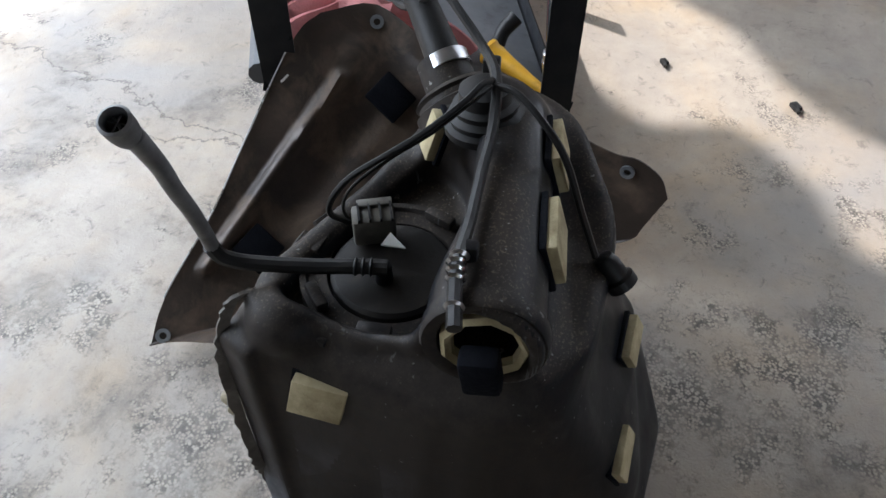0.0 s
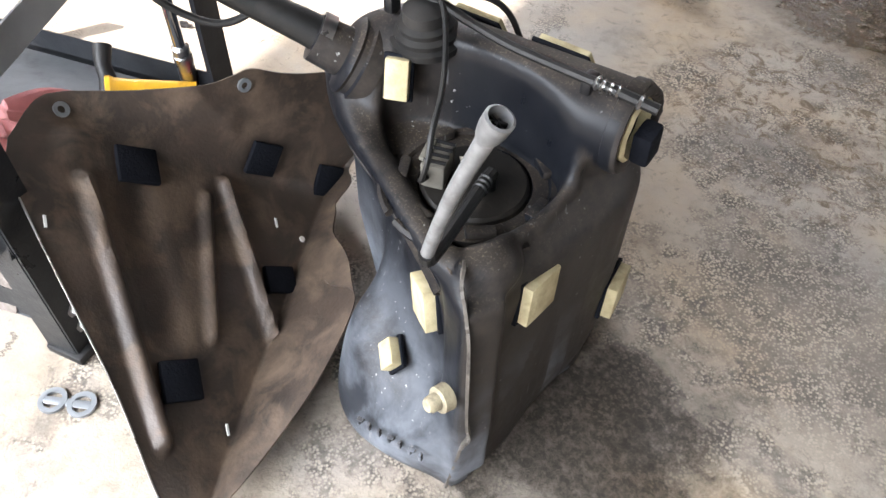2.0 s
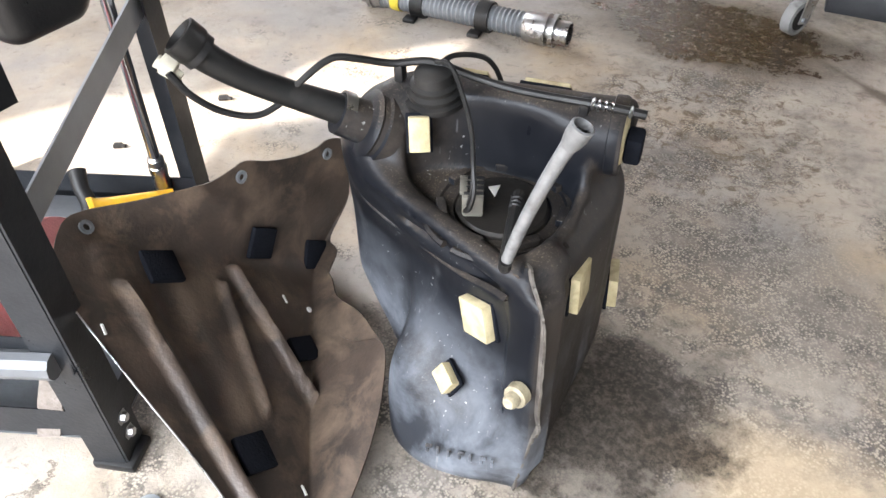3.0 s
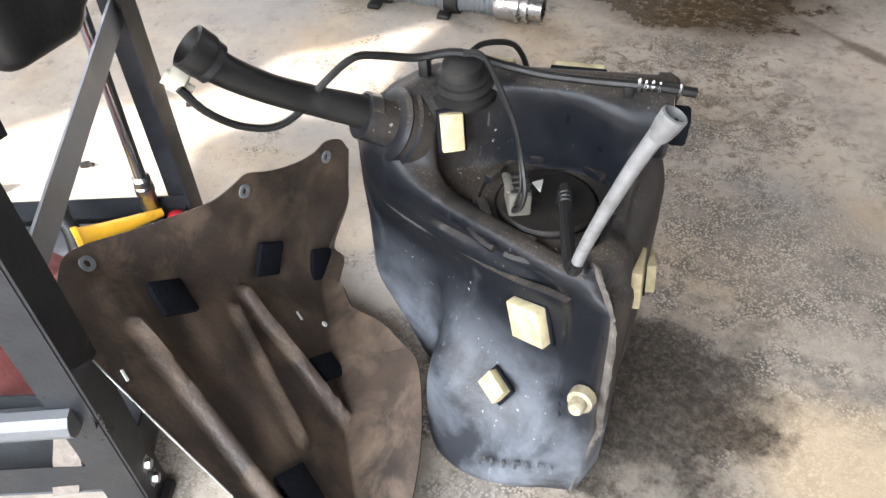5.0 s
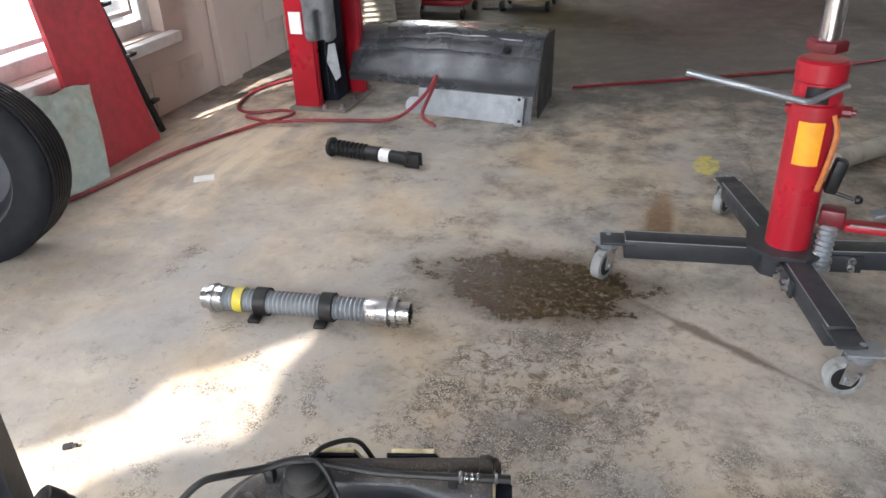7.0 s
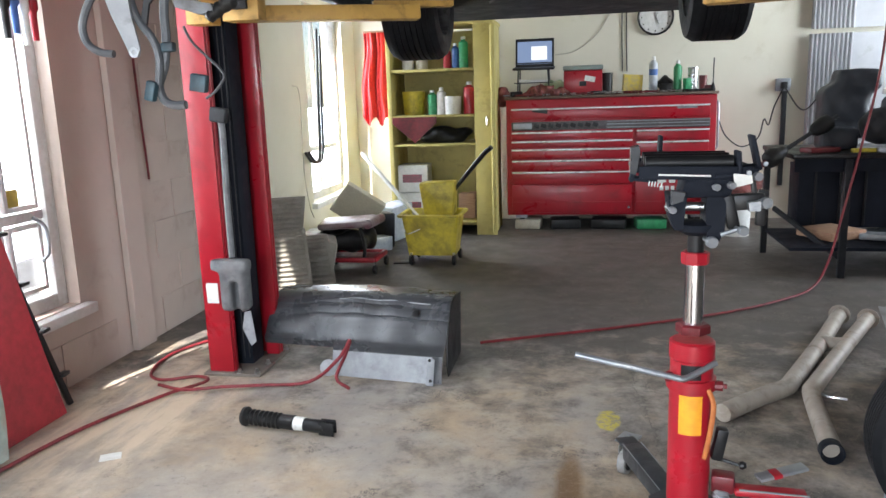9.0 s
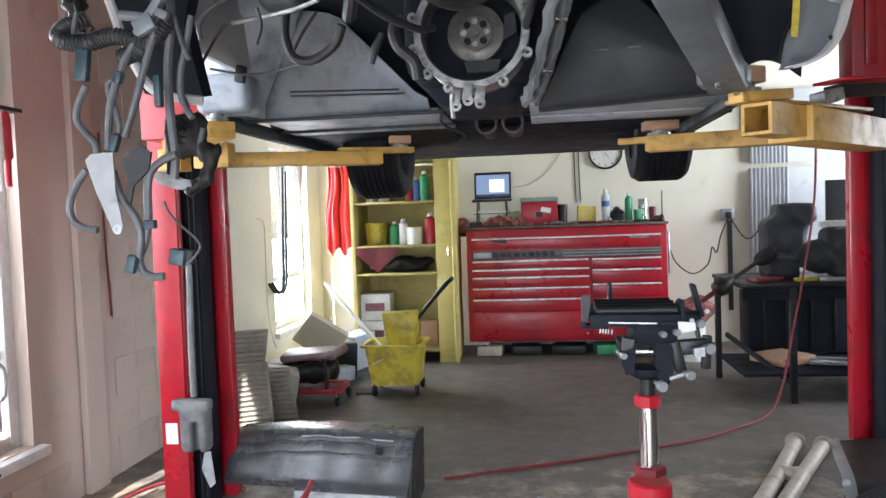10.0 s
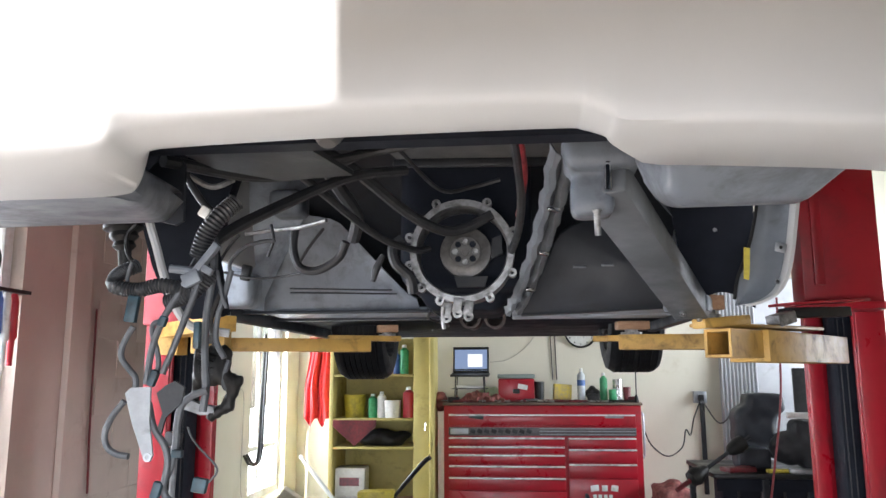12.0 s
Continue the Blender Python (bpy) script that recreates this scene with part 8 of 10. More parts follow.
# spare wheels and sheet metal against the walls
def floor_wheel(name, c, axis, r, w, label, dished=False):
    root = thing(name, (c[0], c[1], 0), label, "wheel")
    ty, rim = wheel(root, c, axis, r, w)
    a = Vector(axis).normalized()
    if dished:
        for q in (-1, 1):
            part("dish", lathe(bms(), Vector(c), a * q, [(r * 0.61, w * 0.4), (r * 0.57, w * 0.3), (r * 0.53, w * 0.1), (r * 0.46, w * 0.015), (r * 0.3, w * 0.02), (r * 0.25, w * 0.05), (r * 0.22, w * 0.01), (0, w * 0.01)], 40), M_dish, rim, "dull grey steel dish")
        return root
    part("hub_cover", lathe(bms(), Vector(c) - a * w * 0.1, a, [(0, -0.02), (0.05, -0.02), (0.06, 0.0), (0, 0.0)], 20), M_alu, rim)
    u = a.orthogonal().normalized()
    v = a.cross(u)
    for k in range(5):
        d = u * math.cos(2 * math.pi * k / 5) + v * math.sin(2 * math.pi * k / 5)
        part("spoke", bar(bms(), Vector(c) + d * 0.04 - a * w * 0.15, Vector(c) + d * r * 0.57 - a * w * 0.2, 0.05, 0.03, up=a, bev=0.006), M_alu, rim)
    return root


M_dish = mat("dull_rim_steel", (0.055, 0.058, 0.066), (0.035, 0.037, 0.043), 0.45, metal=0.4, scale=8, dirt=(0.04, 0.035, 0.03), dirt_scale=9)
floor_wheel("wheel", (-1.615, 1.9, 0.262), (0.36, -0.91, 0.1), 0.262, 0.19, "loose wheel with a dull grey rim leaning by the wall", dished=True)
floor_wheel("wheel", (1.3, 2.4, 0.26), (0.12, 0.99, 0.0), 0.26, 0.16, "loose wheel with a black tyre standing on the floor")
LIN2 = thing("wing_liner", (1.5, 2.8, 0), "black plastic wing panel with a pale edge on the floor", "wing liner")
prof2 = curve([(1.262, 3.04, 0.45), (1.225, 2.87, 0.435), (1.185, 2.69, 0.414), (1.165, 2.61, 0.31), (1.15, 2.57, 0.16), (1.145, 2.56, 0.003)], 4)
part("panel", sheet(bms(), [[(p.x + 0.035 + 0.55 * i / 10, p.y + 0.03 * math.sin(i * 0.7), max(0.003, p.z - 0.012)) for p in prof2] for i in range(11)], 0.004), M_black, LIN2, angle=50)
edge2 = part("edge_flange", sheet(bms(), [[(p.x, p.y, p.z), (p.x + 0.018, p.y - 0.008, p.z), (p.x + 0.036, p.y, p.z)] for p in prof2], 0.003), M_galv, LIN2, "pale bent metal edge", angle=60)
for q in ((1.195, 2.69, 0.416), (1.165, 2.59, 0.25)):
    part("edge_clip", lathe(bms(), q, (-0.3, -0.8, 0.5), [(0, 0.012), (0.008, 0.012), (0.009, 0.004), (0.014, 0.003), (0.014, 0), (0, 0)], 12), M_galv, edge2)
bm = prism(bms(), [(-1.72, 2.49, 0.004), (-1.72, 2.86, 0.004), (-1.82, 2.72, 0.9), (-1.82, 2.46, 0.95)], (-0.02, 0, 0))
solo("guard_board", bm, mat("dull_red_panel", (0.42, 0.02, 0.03), (0.3, 0.015, 0.02), 0.45, dirt=(0.05, 0.02, 0.02), dirt_scale=4), "scuffed red painted metal panel leaning on the wall", "metal panel", smooth=False)
ROD2 = thing("window_prop", (-1.77, 2.93, 0), "black square prop bar leaning on the wall", "bar")
part("bar", bar(bms(), (-1.765, 2.94, 0.006), (-1.83, 2.72, 0.8), 0.022, 0.022, bev=0.003), M_black, ROD2)
for k in range(4):
    part("peg", obox(bms(), (-1.765 - 0.0163 * k, 2.925 - 0.055 * k, 0.14 + 0.2 * k), (0.03, 0.05, 0.014), (0, 0, 10), 0.003), M_black, ROD2)
bm = sheet(bms(), [[(-1.66 - 0.08 * (j / 10) + 0.01 * math.sin(i * 0.8 + j * 0.5) * (j / 10) - 0.02 * (abs(i - 11) < 2) * (j / 10), 2.12 + (0.355 + 0.11 * j / 10) * i / 16, 0.004 + (0.34 - 0.03 * (i / 16) + 0.008 * math.sin(i * 1.1)) * j / 10) for j in range(11)] for i in range(17)], 0.003)
solo("green_sheet", bm, mat("pale_green_paint", (0.36, 0.46, 0.42), (0.5, 0.56, 0.5), 0.5, dirt=(0.34, 0.24, 0.14), dirt_at=(0.48, 0.62), dirt_scale=3.2), "crumpled pale green sheet metal with rusty patches by the wall", "sheet metal")
bm = obox(bms(), (-1.313, 2.538, 0.002), (0.07, 0.05, 0.003), (0, 0, 30), 0)
solo("paper_scrap", bm, M_paper, "white scrap of paper on the floor", "paper", group="paper scraps", smooth=False)
bm = obox(bms(), (-0.733, 4.647, 0.002), (0.06, 0.03, 0.003), (0, 0, 10), 0)
solo("paper_scrap", bm, M_paper, "white scrap of paper on the floor", "paper", group="paper scraps", smooth=False)

# the red air hose
AH = tube(bms(), [(-1.9 + 0.15, 2.1, 0.011), (-1.64, 2.3, 0.01), (-1.56, 2.7, 0.01), (-1.42, 3.05, 0.01), (-1.3, 3.2, 0.02), (-1.38, 3.27, 0.012), (-1.52, 3.22, 0.01), (-1.62, 3.3, 0.01), (-1.66, 3.55, 0.01), (-1.55, 3.78, 0.01), (-1.42, 3.75, 0.012)], 0.0072, 8)
solo("air_hose", AH, M_hose_red, "red rubber air hose along the wall and round the post", "hose")
AH = tube(bms(), [(-1.5, 3.16, 0.012), (-1.35, 3.1, 0.02), (-1.2, 3.14, 0.022), (-1.05, 3.2, 0.012), (-0.85, 3.24, 0.02), (-0.72, 3.25, 0.12), (-0.67, 3.27, 0.2), (-0.69, 3.27, 0.14), (-0.72, 3.22, 0.05), (-0.66, 3.2, 0.012)], 0.0072, 8)
solo("air_hose", AH, M_hose_red, "red rubber air hose looped over the wing liner", "hose")
AH = tube(bms(), [(-0.2, 3.84, 0.011), (0.1, 3.98, 0.01), (0.48, 4.15, 0.01), (1.0, 4.43, 0.01), (1.35, 4.7, 0.01), (1.6, 4.97, 0.02), (1.72, 5.1, 0.16), (1.82, 5.22, 0.45), (1.9, 5.26, 0.8), (1.98, 5.27, 1.3), (2.0, 5.28, 1.9)], 0.0072, 8)
solo("air_hose", AH, M_hose_red, "red rubber air hose running across to the workbench", "hose")

# ---- the tool chest and what stands on it ----
CX0, CX1, CY = -0.381, 1.356, 6.99
M_trim = mat("bright_drawer_trim", (0.78, 0.78, 0.77), (0.66, 0.66, 0.66), 0.3, metal=0.35, scale=12, dirt=(0.35, 0.33, 0.3), dirt_at=(0.62, 0.85), dirt_scale=9)
CHEST = thing("tool_chest", (0.49, 7.28, 0), "wide red steel roller tool chest with chrome drawer trims", "tool chest")
bm = bms()
box(bm, CX0, CX1, CY + 0.012, 7.58, 0.13, 1.13, 0.008)
part("carcass", bm, M_red, CHEST)
bm = bms()
box(bm, CX0 - 0.012, CX1 + 0.012, CY - 0.005, 7.585, 1.132, 1.155, 0.006)
part("top_mat", bm, mat("worn_brown_top", (0.1, 0.06, 0.045), (0.16, 0.11, 0.08), 0.6, scale=8), CHEST, "worn brown chest top")
def drawer(x0, x1, z0, z1, trim=True):
    bm = bms()
    box(bm, x0 + 0.004, x1 - 0.004, CY - 0.006, CY + 0.02, z0 + 0.003, z1 - 0.003, 0.004)
    d = part("drawer", bm, M_red, CHEST)
    if trim:
        bm = bms()
        box(bm, x0 + 0.006, x1 - 0.006, CY - 0.02, CY - 0.006, z1 - 0.02, z1 - 0.006, 0.004)
        part("trim_handle", bm, M_trim, d, "chrome drawer trim")
    return d


for z0, z1 in ((0.955, 1.06),):
    drawer(CX0 + 0.04, CX1 - 0.05, z0, z1)
bm = bms()
box(bm, CX0 + 0.045, CX1 - 0.05, CY - 0.004, CY + 0.011, 0.868, 0.94, 0.003)
part("name_band", bm, mat("carbon_band", (0.06, 0.05, 0.055), (0.11, 0.1, 0.1), 0.4, scale=60), CHEST, "dark grey decorative band")
for k in range(9):
    part("band_mark", obox(bms(), (-0.12 + 0.062 * k, CY - 0.0055, 0.907), (0.046, 0.004, 0.034), (0, 20, 0), 0.001), M_black if k % 2 else M_under, CHEST)
for z in (0.878, 0.905, 0.928):
    part("band_stripe", box(bms(), 0.47, CX1 - 0.055, CY - 0.007, CY - 0.0045, z, z + 0.006), M_galv, CHEST)
part("scuffed_decal", obox(bms(), (-0.09, CY - 0.008, 1.03), (0.13, 0.003, 0.03), (0, 8, 0), 0.001), M_black, CHEST)
part("scuffed_decal", obox(bms(), (1.12, CY - 0.008, 1.03), (0.16, 0.003, 0.018), (0, 0, 0), 0.001), M_galv, CHEST)
part("kick_fold", box(bms(), CX0 + 0.045, CX1 - 0.055, CY - 0.011, CY - 0.0065, 0.243, 0.249, 0.002), M_red, CHEST)
part("band_plate", obox(bms(), (-0.24, CY - 0.006, 0.905), (0.16, 0.004, 0.05), (0, 0, 0), 0.001), M_galv, CHEST)
for z0, z1 in ((0.785, 0.86), (0.715, 0.783), (0.62, 0.713), (0.52, 0.618), (0.4, 0.518)):
    drawer(CX0 + 0.04, 0.69, z0, z1)
drawer(CX0 + 0.04, 0.69, 0.15, 0.398, False)
for z0, z1 in ((0.765, 0.86), (0.64, 0.763), (0.51, 0.638)):
    drawer(0.71, CX1 - 0.05, z0, z1)
dd = drawer(0.71, CX1 - 0.05, 0.15, 0.508, False)
bm = bms()
for k, w in enumerate((0.07, 0.05, 0.06)):
    obox(bm, (0.93 + 0.085 * k, CY - 0.008, 0.43), (w, 0.004, 0.05), (0, 8 * (k - 1), 0), 0.001)
for k in range(4):
    obox(bm, (0.93 + 0.045 * k, CY - 0.008, 0.36), (0.03, 0.004, 0.035), (0, 0, 0), 0.001)
part("logo_mark", bm, M_whiteplastic, dd)
part("lock", lathe(bms(), (0.66, CY - 0.006, 0.2), (0, -1, 0), [(0, 0.01), (0.01, 0.01), (0.012, 0), (0, 0)], 14), M_chrome, CHEST)
for x in (CX0 + 0.12, CX1 - 0.12):
    for y in (7.08, 7.5):
        part("caster", lathe(bms(), (x - 0.02, y, 0.055), (1, 0, 0), [(0, 0), (0.05, 0), (0.055, 0.01), (0.055, 0.035), (0.05, 0.045), (0, 0.045)], 18), M_black, CHEST)
        part("caster_plate", box(bms(), x - 0.05, x + 0.05, y - 0.05, y + 0.05, 0.1, 0.13), M_galv, CHEST)
part("side_handle", tube(bms(), [(CX1 + 0.002, 7.05, 1.05), (CX1 + 0.02, 7.05, 1.05), (CX1 + 0.02, 7.05, 0.7), (CX1 + 0.002, 7.05, 0.7)], 0.01, 8, 2), M_galv, CHEST)
# laptop
LT = thing("laptop", (-0.16, 7.3, 1.156), "open black laptop with a lit screen on the tool chest", "laptop")
bm = bms()
obox(bm, (-0.16, 7.33, 1.4), (0.36, 0.26, 0.02), (4, 0, 0), 0.004)
part("keyboard", bm, M_black, LT)
bm = bms()
obox(bm, (-0.16, 7.45, 1.54), (0.345, 0.014, 0.25), (-8, 0, 0), 0.004)
lid = part("lid", bm, M_black, LT)
part("screen", obox(bms(), (-0.16, 7.442, 1.54), (0.31, 0.004, 0.2), (-8, 0, 0), 0), emit("screen_blue", (0.36, 0.5, 0.78), 0.16), lid, "pale blue lit screen")
part("open_page", obox(bms(), (-0.12, 7.438, 1.535), (0.14, 0.003, 0.12), (-8, 0, 0), 0), emit("screen_white", (0.9, 0.95, 1.0), 0.34), lid, "white page open on the screen")
part("task_bar", obox(bms(), (-0.16, 7.4265, 1.449), (0.31, 0.003, 0.012), (-8, 0, 0), 0), M_black, lid)
for x in (-0.3, -0.02):
    for y in (7.23, 7.43):
        part("stand_leg", bar(bms(), (x, y, 1.157), (x * 0.92 - 0.015, y, 1.388), 0.012, 0.012, up=(0, 1, 0)), M_black, LT, "black wire laptop stand")
part("stand_shelf", box(bms(), -0.33, 0.01, 7.22, 7.44, 1.27, 1.276), M_black, LT)
part("paper_pile", obox(bms(), (-0.16, 7.33, 1.288), (0.26, 0.18, 0.022), (0, 2, 6), 0.003), M_paper, LT)


def tin(name, x, y, r, h, m, label, cat, cap=None, z=1.156, neck=True):
    root = thing(name, (x, y, z), label, cat)
    prof = [(0, 0), (r, 0), (r, h * 0.8), (r * 0.95, h * 0.84), (r * 0.5, h * 0.9), (r * 0.45, h * 0.93), (0, h * 0.93)] if neck else [(0, 0), (r * 0.88, 0), (r, h * 0.96), (r * 0.97, h), (0, h)]
    part("body", lathe(bms(), (x, y, z), (0, 0, 1), prof, 18), m, root)
    if cap is not None:
        part("cap", lathe(bms(), (x, y, z + h * 0.93), (0, 0, 1), [(0, 0), (r * 0.5, 0), (r * 0.45, h * 0.1), (0, h * 0.11)], 12), cap, root)
    return root


M_clear = mat("clear_bottle", (0.55, 0.6, 0.62), (0.4, 0.45, 0.5), 0.15)
M_blue = mat("blue_label", (0.06, 0.16, 0.45), (0.04, 0.1, 0.3), 0.4)
M_green = mat("green_label", (0.05, 0.38, 0.16), (0.03, 0.25, 0.1), 0.4)
tin("water_bottle", 0.86, 7.2, 0.036, 0.29, M_clear, "clear plastic water bottle with a blue label", "bottle", M_whiteplastic)
part("label_band", lathe(bms(), (0.86, 7.2, 1.3), (0, 0, 1), [(0.0362, 0), (0.037, 0), (0.037, 0.05), (0.0362, 0.05)], 18), M_blue, bpy.data.objects["water_bottle"])
tin("spray_can", 1.06, 7.2, 0.034, 0.25, M_green, "green and white aerosol can", "spray can", M_whiteplastic)
tin("steel_tumbler", 1.185, 7.2, 0.044, 0.2, M_steel, "brushed steel drink tumbler", "cup", neck=False)
tin("coffee_cup", 0.48, 7.25, 0.045, 0.18, M_black, "dark coffee cup with a white logo", "cup", neck=False)
tin("small_tin", 1.27, 7.22, 0.035, 0.13, M_darkred, "small dark red tin", "tin", neck=False)
bx = thing("cooler_box", (0.27, 7.3, 1.156), "red plastic storage box with a grey lid", "box")
part("body", obox(bms(), (0.27, 7.3, 1.262), (0.33, 0.22, 0.205), (0, 0, 0), 0.015), M_red, bx)
part("lid", obox(bms(), (0.27, 7.3, 1.385), (0.345, 0.235, 0.04), (0, 0, 0), 0.012), mat("grey_green_lid", (0.25, 0.3, 0.28), (0.2, 0.24, 0.22), 0.5), bx)
part("latch", obox(bms(), (0.27, 7.185, 1.25), (0.06, 0.012, 0.04), (0, 0, 0), 0.004), M_black, bx)
part("sticker", obox(bms(), (0.33, 7.188, 1.29), (0.09, 0.003, 0.045), (0, 12, 0), 0), M_whiteplastic, bx)
bx = bms()
obox(bx, (0.69, 7.25, 1.235), (0.16, 0.08, 0.155), (0, 4, 8), 0.006)
solo("tissue_pack", bx, mat("yellow_pack", (0.7, 0.55, 0.08), (0.5, 0.4, 0.2), 0.4, scale=30), "crumpled yellow plastic pack", "pack")
bx = nets(bms(), lambda X, Y, Z: s_ell(X, Y, Z, (0.97, 7.3, 1.22), (0.07, 0.06, 0.075)) + 0.012 * np.sin(70 * X) * np.sin(60 * Z), (0.88, 7.22, 1.13), (1.06, 7.38, 1.32), 0.015)
solo("black_bag", bx, M_black, "small crumpled black bag", "bag")
bx = nets(bms(), lambda X, Y, Z: smin(s_ell(X, Y, Z, (-0.08, 7.12, 1.19), (0.16, 0.08, 0.055)), s_ell(X, Y, Z, (0.06, 7.1, 1.175), (0.1, 0.06, 0.04)), 0.02) + 0.016 * np.sin(50 * X) * np.sin(55 * Z + 20 * Y) + 0.006 * np.sin(130 * X + 70 * Y), (-0.28, 6.99, 1.13), (0.2, 7.24, 1.28), 0.012)
solo("dirty_rag", bx, M_darkrag, "heap of dirty red shop rags", "rag")
bx = nets(bms(), lambda X, Y, Z: s_ell(X, Y, Z, (0.02, 7.3, 1.22), (0.1, 0.06, 0.075)) + 0.012 * np.sin(60 * X) * np.sin(65 * Z), (-0.1, 7.22, 1.14), (0.14, 7.38, 1.31), 0.015)
solo("plastic_bag", bx, mat("pale_green_bag", (0.4, 0.5, 0.3), (0.3, 0.36, 0.22), 0.4), "pale green crumpled plastic bag", "bag")
random.seed(5)
for k in range(34):
    x = -0.34 + 1.62 * k / 33 + random.uniform(-0.03, 0.03)
    y = 7.03 + random.uniform(0, 0.1)
    a = random.uniform(-40, 40)
    d = Vector((math.cos(radians(a)), math.sin(radians(a)) * 0.4, 0)) * random.uniform(0.04, 0.09)
    bm = cyl(bms(), Vector((x, y, 1.167)) - d, Vector((x, y, 1.167)) + d, 0.008, 0.006, 8)
    lathe(bm, Vector((x, y, 1.167)) + d, d, [(0, -0.01), (0.011, -0.008), (0.011, 0.014), (0, 0.016)], 8)
    solo("hand_tool", bm, random.choice([M_chrome, M_steel, M_black, M_darkred]), "small hand tool lying on the chest top", "hand tool", group="tools on the chest")
bm = cyl(bms(), (CX1 - 0.03, 7.05, 1.156), (CX1 - 0.028, 7.05, 1.42), 0.005, None, 8)
lathe(bm, (CX1 - 0.03, 7.05, 1.156), (0, 0, 1), [(0, 0), (0.018, 0), (0.018, 0.03), (0.01, 0.06), (0.005, 0.07)], 10)
solo("antenna_wand", bm, M_black, "thin black wand standing on the chest corner", "wand")
bx = nets(bms(), lambda X, Y, Z: s_ell(X, Y, Z, (-0.43, 7.2, 1.16), (0.06, 0.1, 0.09)) + 0.01 * np.sin(60 * Y) * np.sin(65 * Z), (-0.51, 7.08, 1.05), (-0.35, 7.32, 1.27), 0.015)
bx_o = part("glove", bx, M_darkrag, CHEST, "red glove hung over the chest edge")
for x, y, w, h, m, n, l in ((-0.3, 7.1, 0.1, 0.045, M_black, "socket_case", "small black socket case on the chest top"), (0.4, 7.12, 0.12, 0.03, M_under, "pliers_tray", "low grey tray of pliers"), (0.62, 7.1, 0.18, 0.022, M_darkred, "wrench_roll", "dark red wrench roll"), (0.96, 7.12, 0.1, 0.07, M_black, "charger", "black battery charger among the tools"), (1.13, 7.13, 0.05, 0.11, M_green, "glue_bottle", "small dark green bottle"), (1.3, 7.1, 0.07, 0.05, M_darkred, "drill_bit_box", "dark red drill bit box")):
    solo(n, obox(bms(), (x, y, 1.156 + h / 2), (w, 0.07, h), (0, 0, 30 * math.sin(19 * x)), 0.006), m, l, n.replace("_", " "))
# under and beside the chest
for x, w, m, l in ((-0.2, 0.22, M_beige, "grey box under the tool chest"), (0.12, 0.26, M_black, "black tray under the tool chest"), (0.5, 0.3, M_black, "black case under the tool chest"), (0.85, 0.25, M_green, "green crate under the tool chest")):
    bm = obox(bms(), (x, 7.1, 0.045), (w, 0.2, 0.085), (0, 0, 6 * math.sin(9 * x)), 0.012)
    solo("stored_box", bm, m, l, "box", group="boxes under the chest")
BK = tin("plastic_bucket", 1.5, 6.75, 0.11, 0.3, M_whiteplastic, "white plastic bucket beside the tool chest", "bucket", z=0.0, neck=False)
bx = nets(bms(), lambda X, Y, Z: s_ell(X, Y, Z, (1.55, 6.9, 0.4), (0.17, 0.14, 0.12)) + 0.02 * np.sin(30 * X + 4) * np.sin(35 * Z), (1.35, 6.72, 0.24), (1.76, 7.08, 0.56), 0.025)
part("dirty_rag", bx, M_darkrag, BK, "dirty red rags heaped on the bucket")

# ---- the open cabinet ----
KX0, KX1, KY0, KY1 = -1.36, -0.46, 6.72, 7.25
CAB = thing("cabinet", ((KX0 + KX1) / 2, 6.98, 0), "tall yellow wooden cabinet with open doors and full shelves", "cabinet")
part("side_panel", box(bms(), KX0, KX0 + 0.035, KY0, KY1, 0, 1.76, 0.004), M_cab, CAB)
part("side_panel", box(bms(), KX1 - 0.16, KX1, KY0 + 0.02, KY1, 0, 1.76, 0.004), M_cab, CAB)
part("back_panel", box(bms(), KX0 + 0.036, KX1 - 0.161, KY1 - 0.02, KY1, 0, 1.74), M_cab, CAB)
part("top_panel", box(bms(), KX0 - 0.01, KX1 + 0.01, KY0 - 0.01, KY1, 1.761, 1.79, 0.004), M_cab, CAB)
SHELF = (0.12, 0.79, 1.03, 1.41)
for z in SHELF:
    part("shelf", box(bms(), KX0 + 0.036, KX1 - 0.161, KY0 + 0.01, KY1 - 0.021, z - 0.022, z, 0.003), M_cab, CAB)
bm = bms()
obox(bm, (KX1 + 0.002, KY0 - 0.03, 0.88), (0.03, 0.13, 1.72), (0, 0, 12), 0.004)
door = part("door", bm, M_cab, CAB, "open cabinet door seen edge-on")
part("door_pull", tube(bms(), [(KX1 - 0.05, KY0 + 0.016, 0.93), (KX1 - 0.05, KY0 - 0.02, 0.935), (KX1 - 0.05, KY0 - 0.02, 1.0), (KX1 - 0.05, KY0 + 0.016, 1.005)], 0.006, 8, 2), M_chrome, door)
M_fill = [M_green, M_blue, M_whiteplastic, M_darkred, M_black, M_beige, M_red]
random.seed(11)
for z, xs in ((1.41, [(-0.79, 0.03, 0.2, 1), (-0.72, 0.04, 0.25, 0), (-0.86, 0.035, 0.17, 6), (-1.2, 0.05, 0.2, 2), (-1.08, 0.05, 0.18, 5)]), (1.03, [(-1.0, 0.04, 0.2, 0), (-0.92, 0.04, 0.22, 2), (-0.68, 0.05, 0.26, 6)])):
    for x, r, h, k in xs:
        tin("oil_bottle", x, 6.86, r, h, M_fill[k], "plastic bottle of workshop fluid on a shelf", "bottle", M_whiteplastic, z)
tin("paint_pot", -0.82, 6.85, 0.075, 0.15, M_whiteplastic, "white plastic pot on the cabinet shelf", "pot", z=1.03, neck=False)
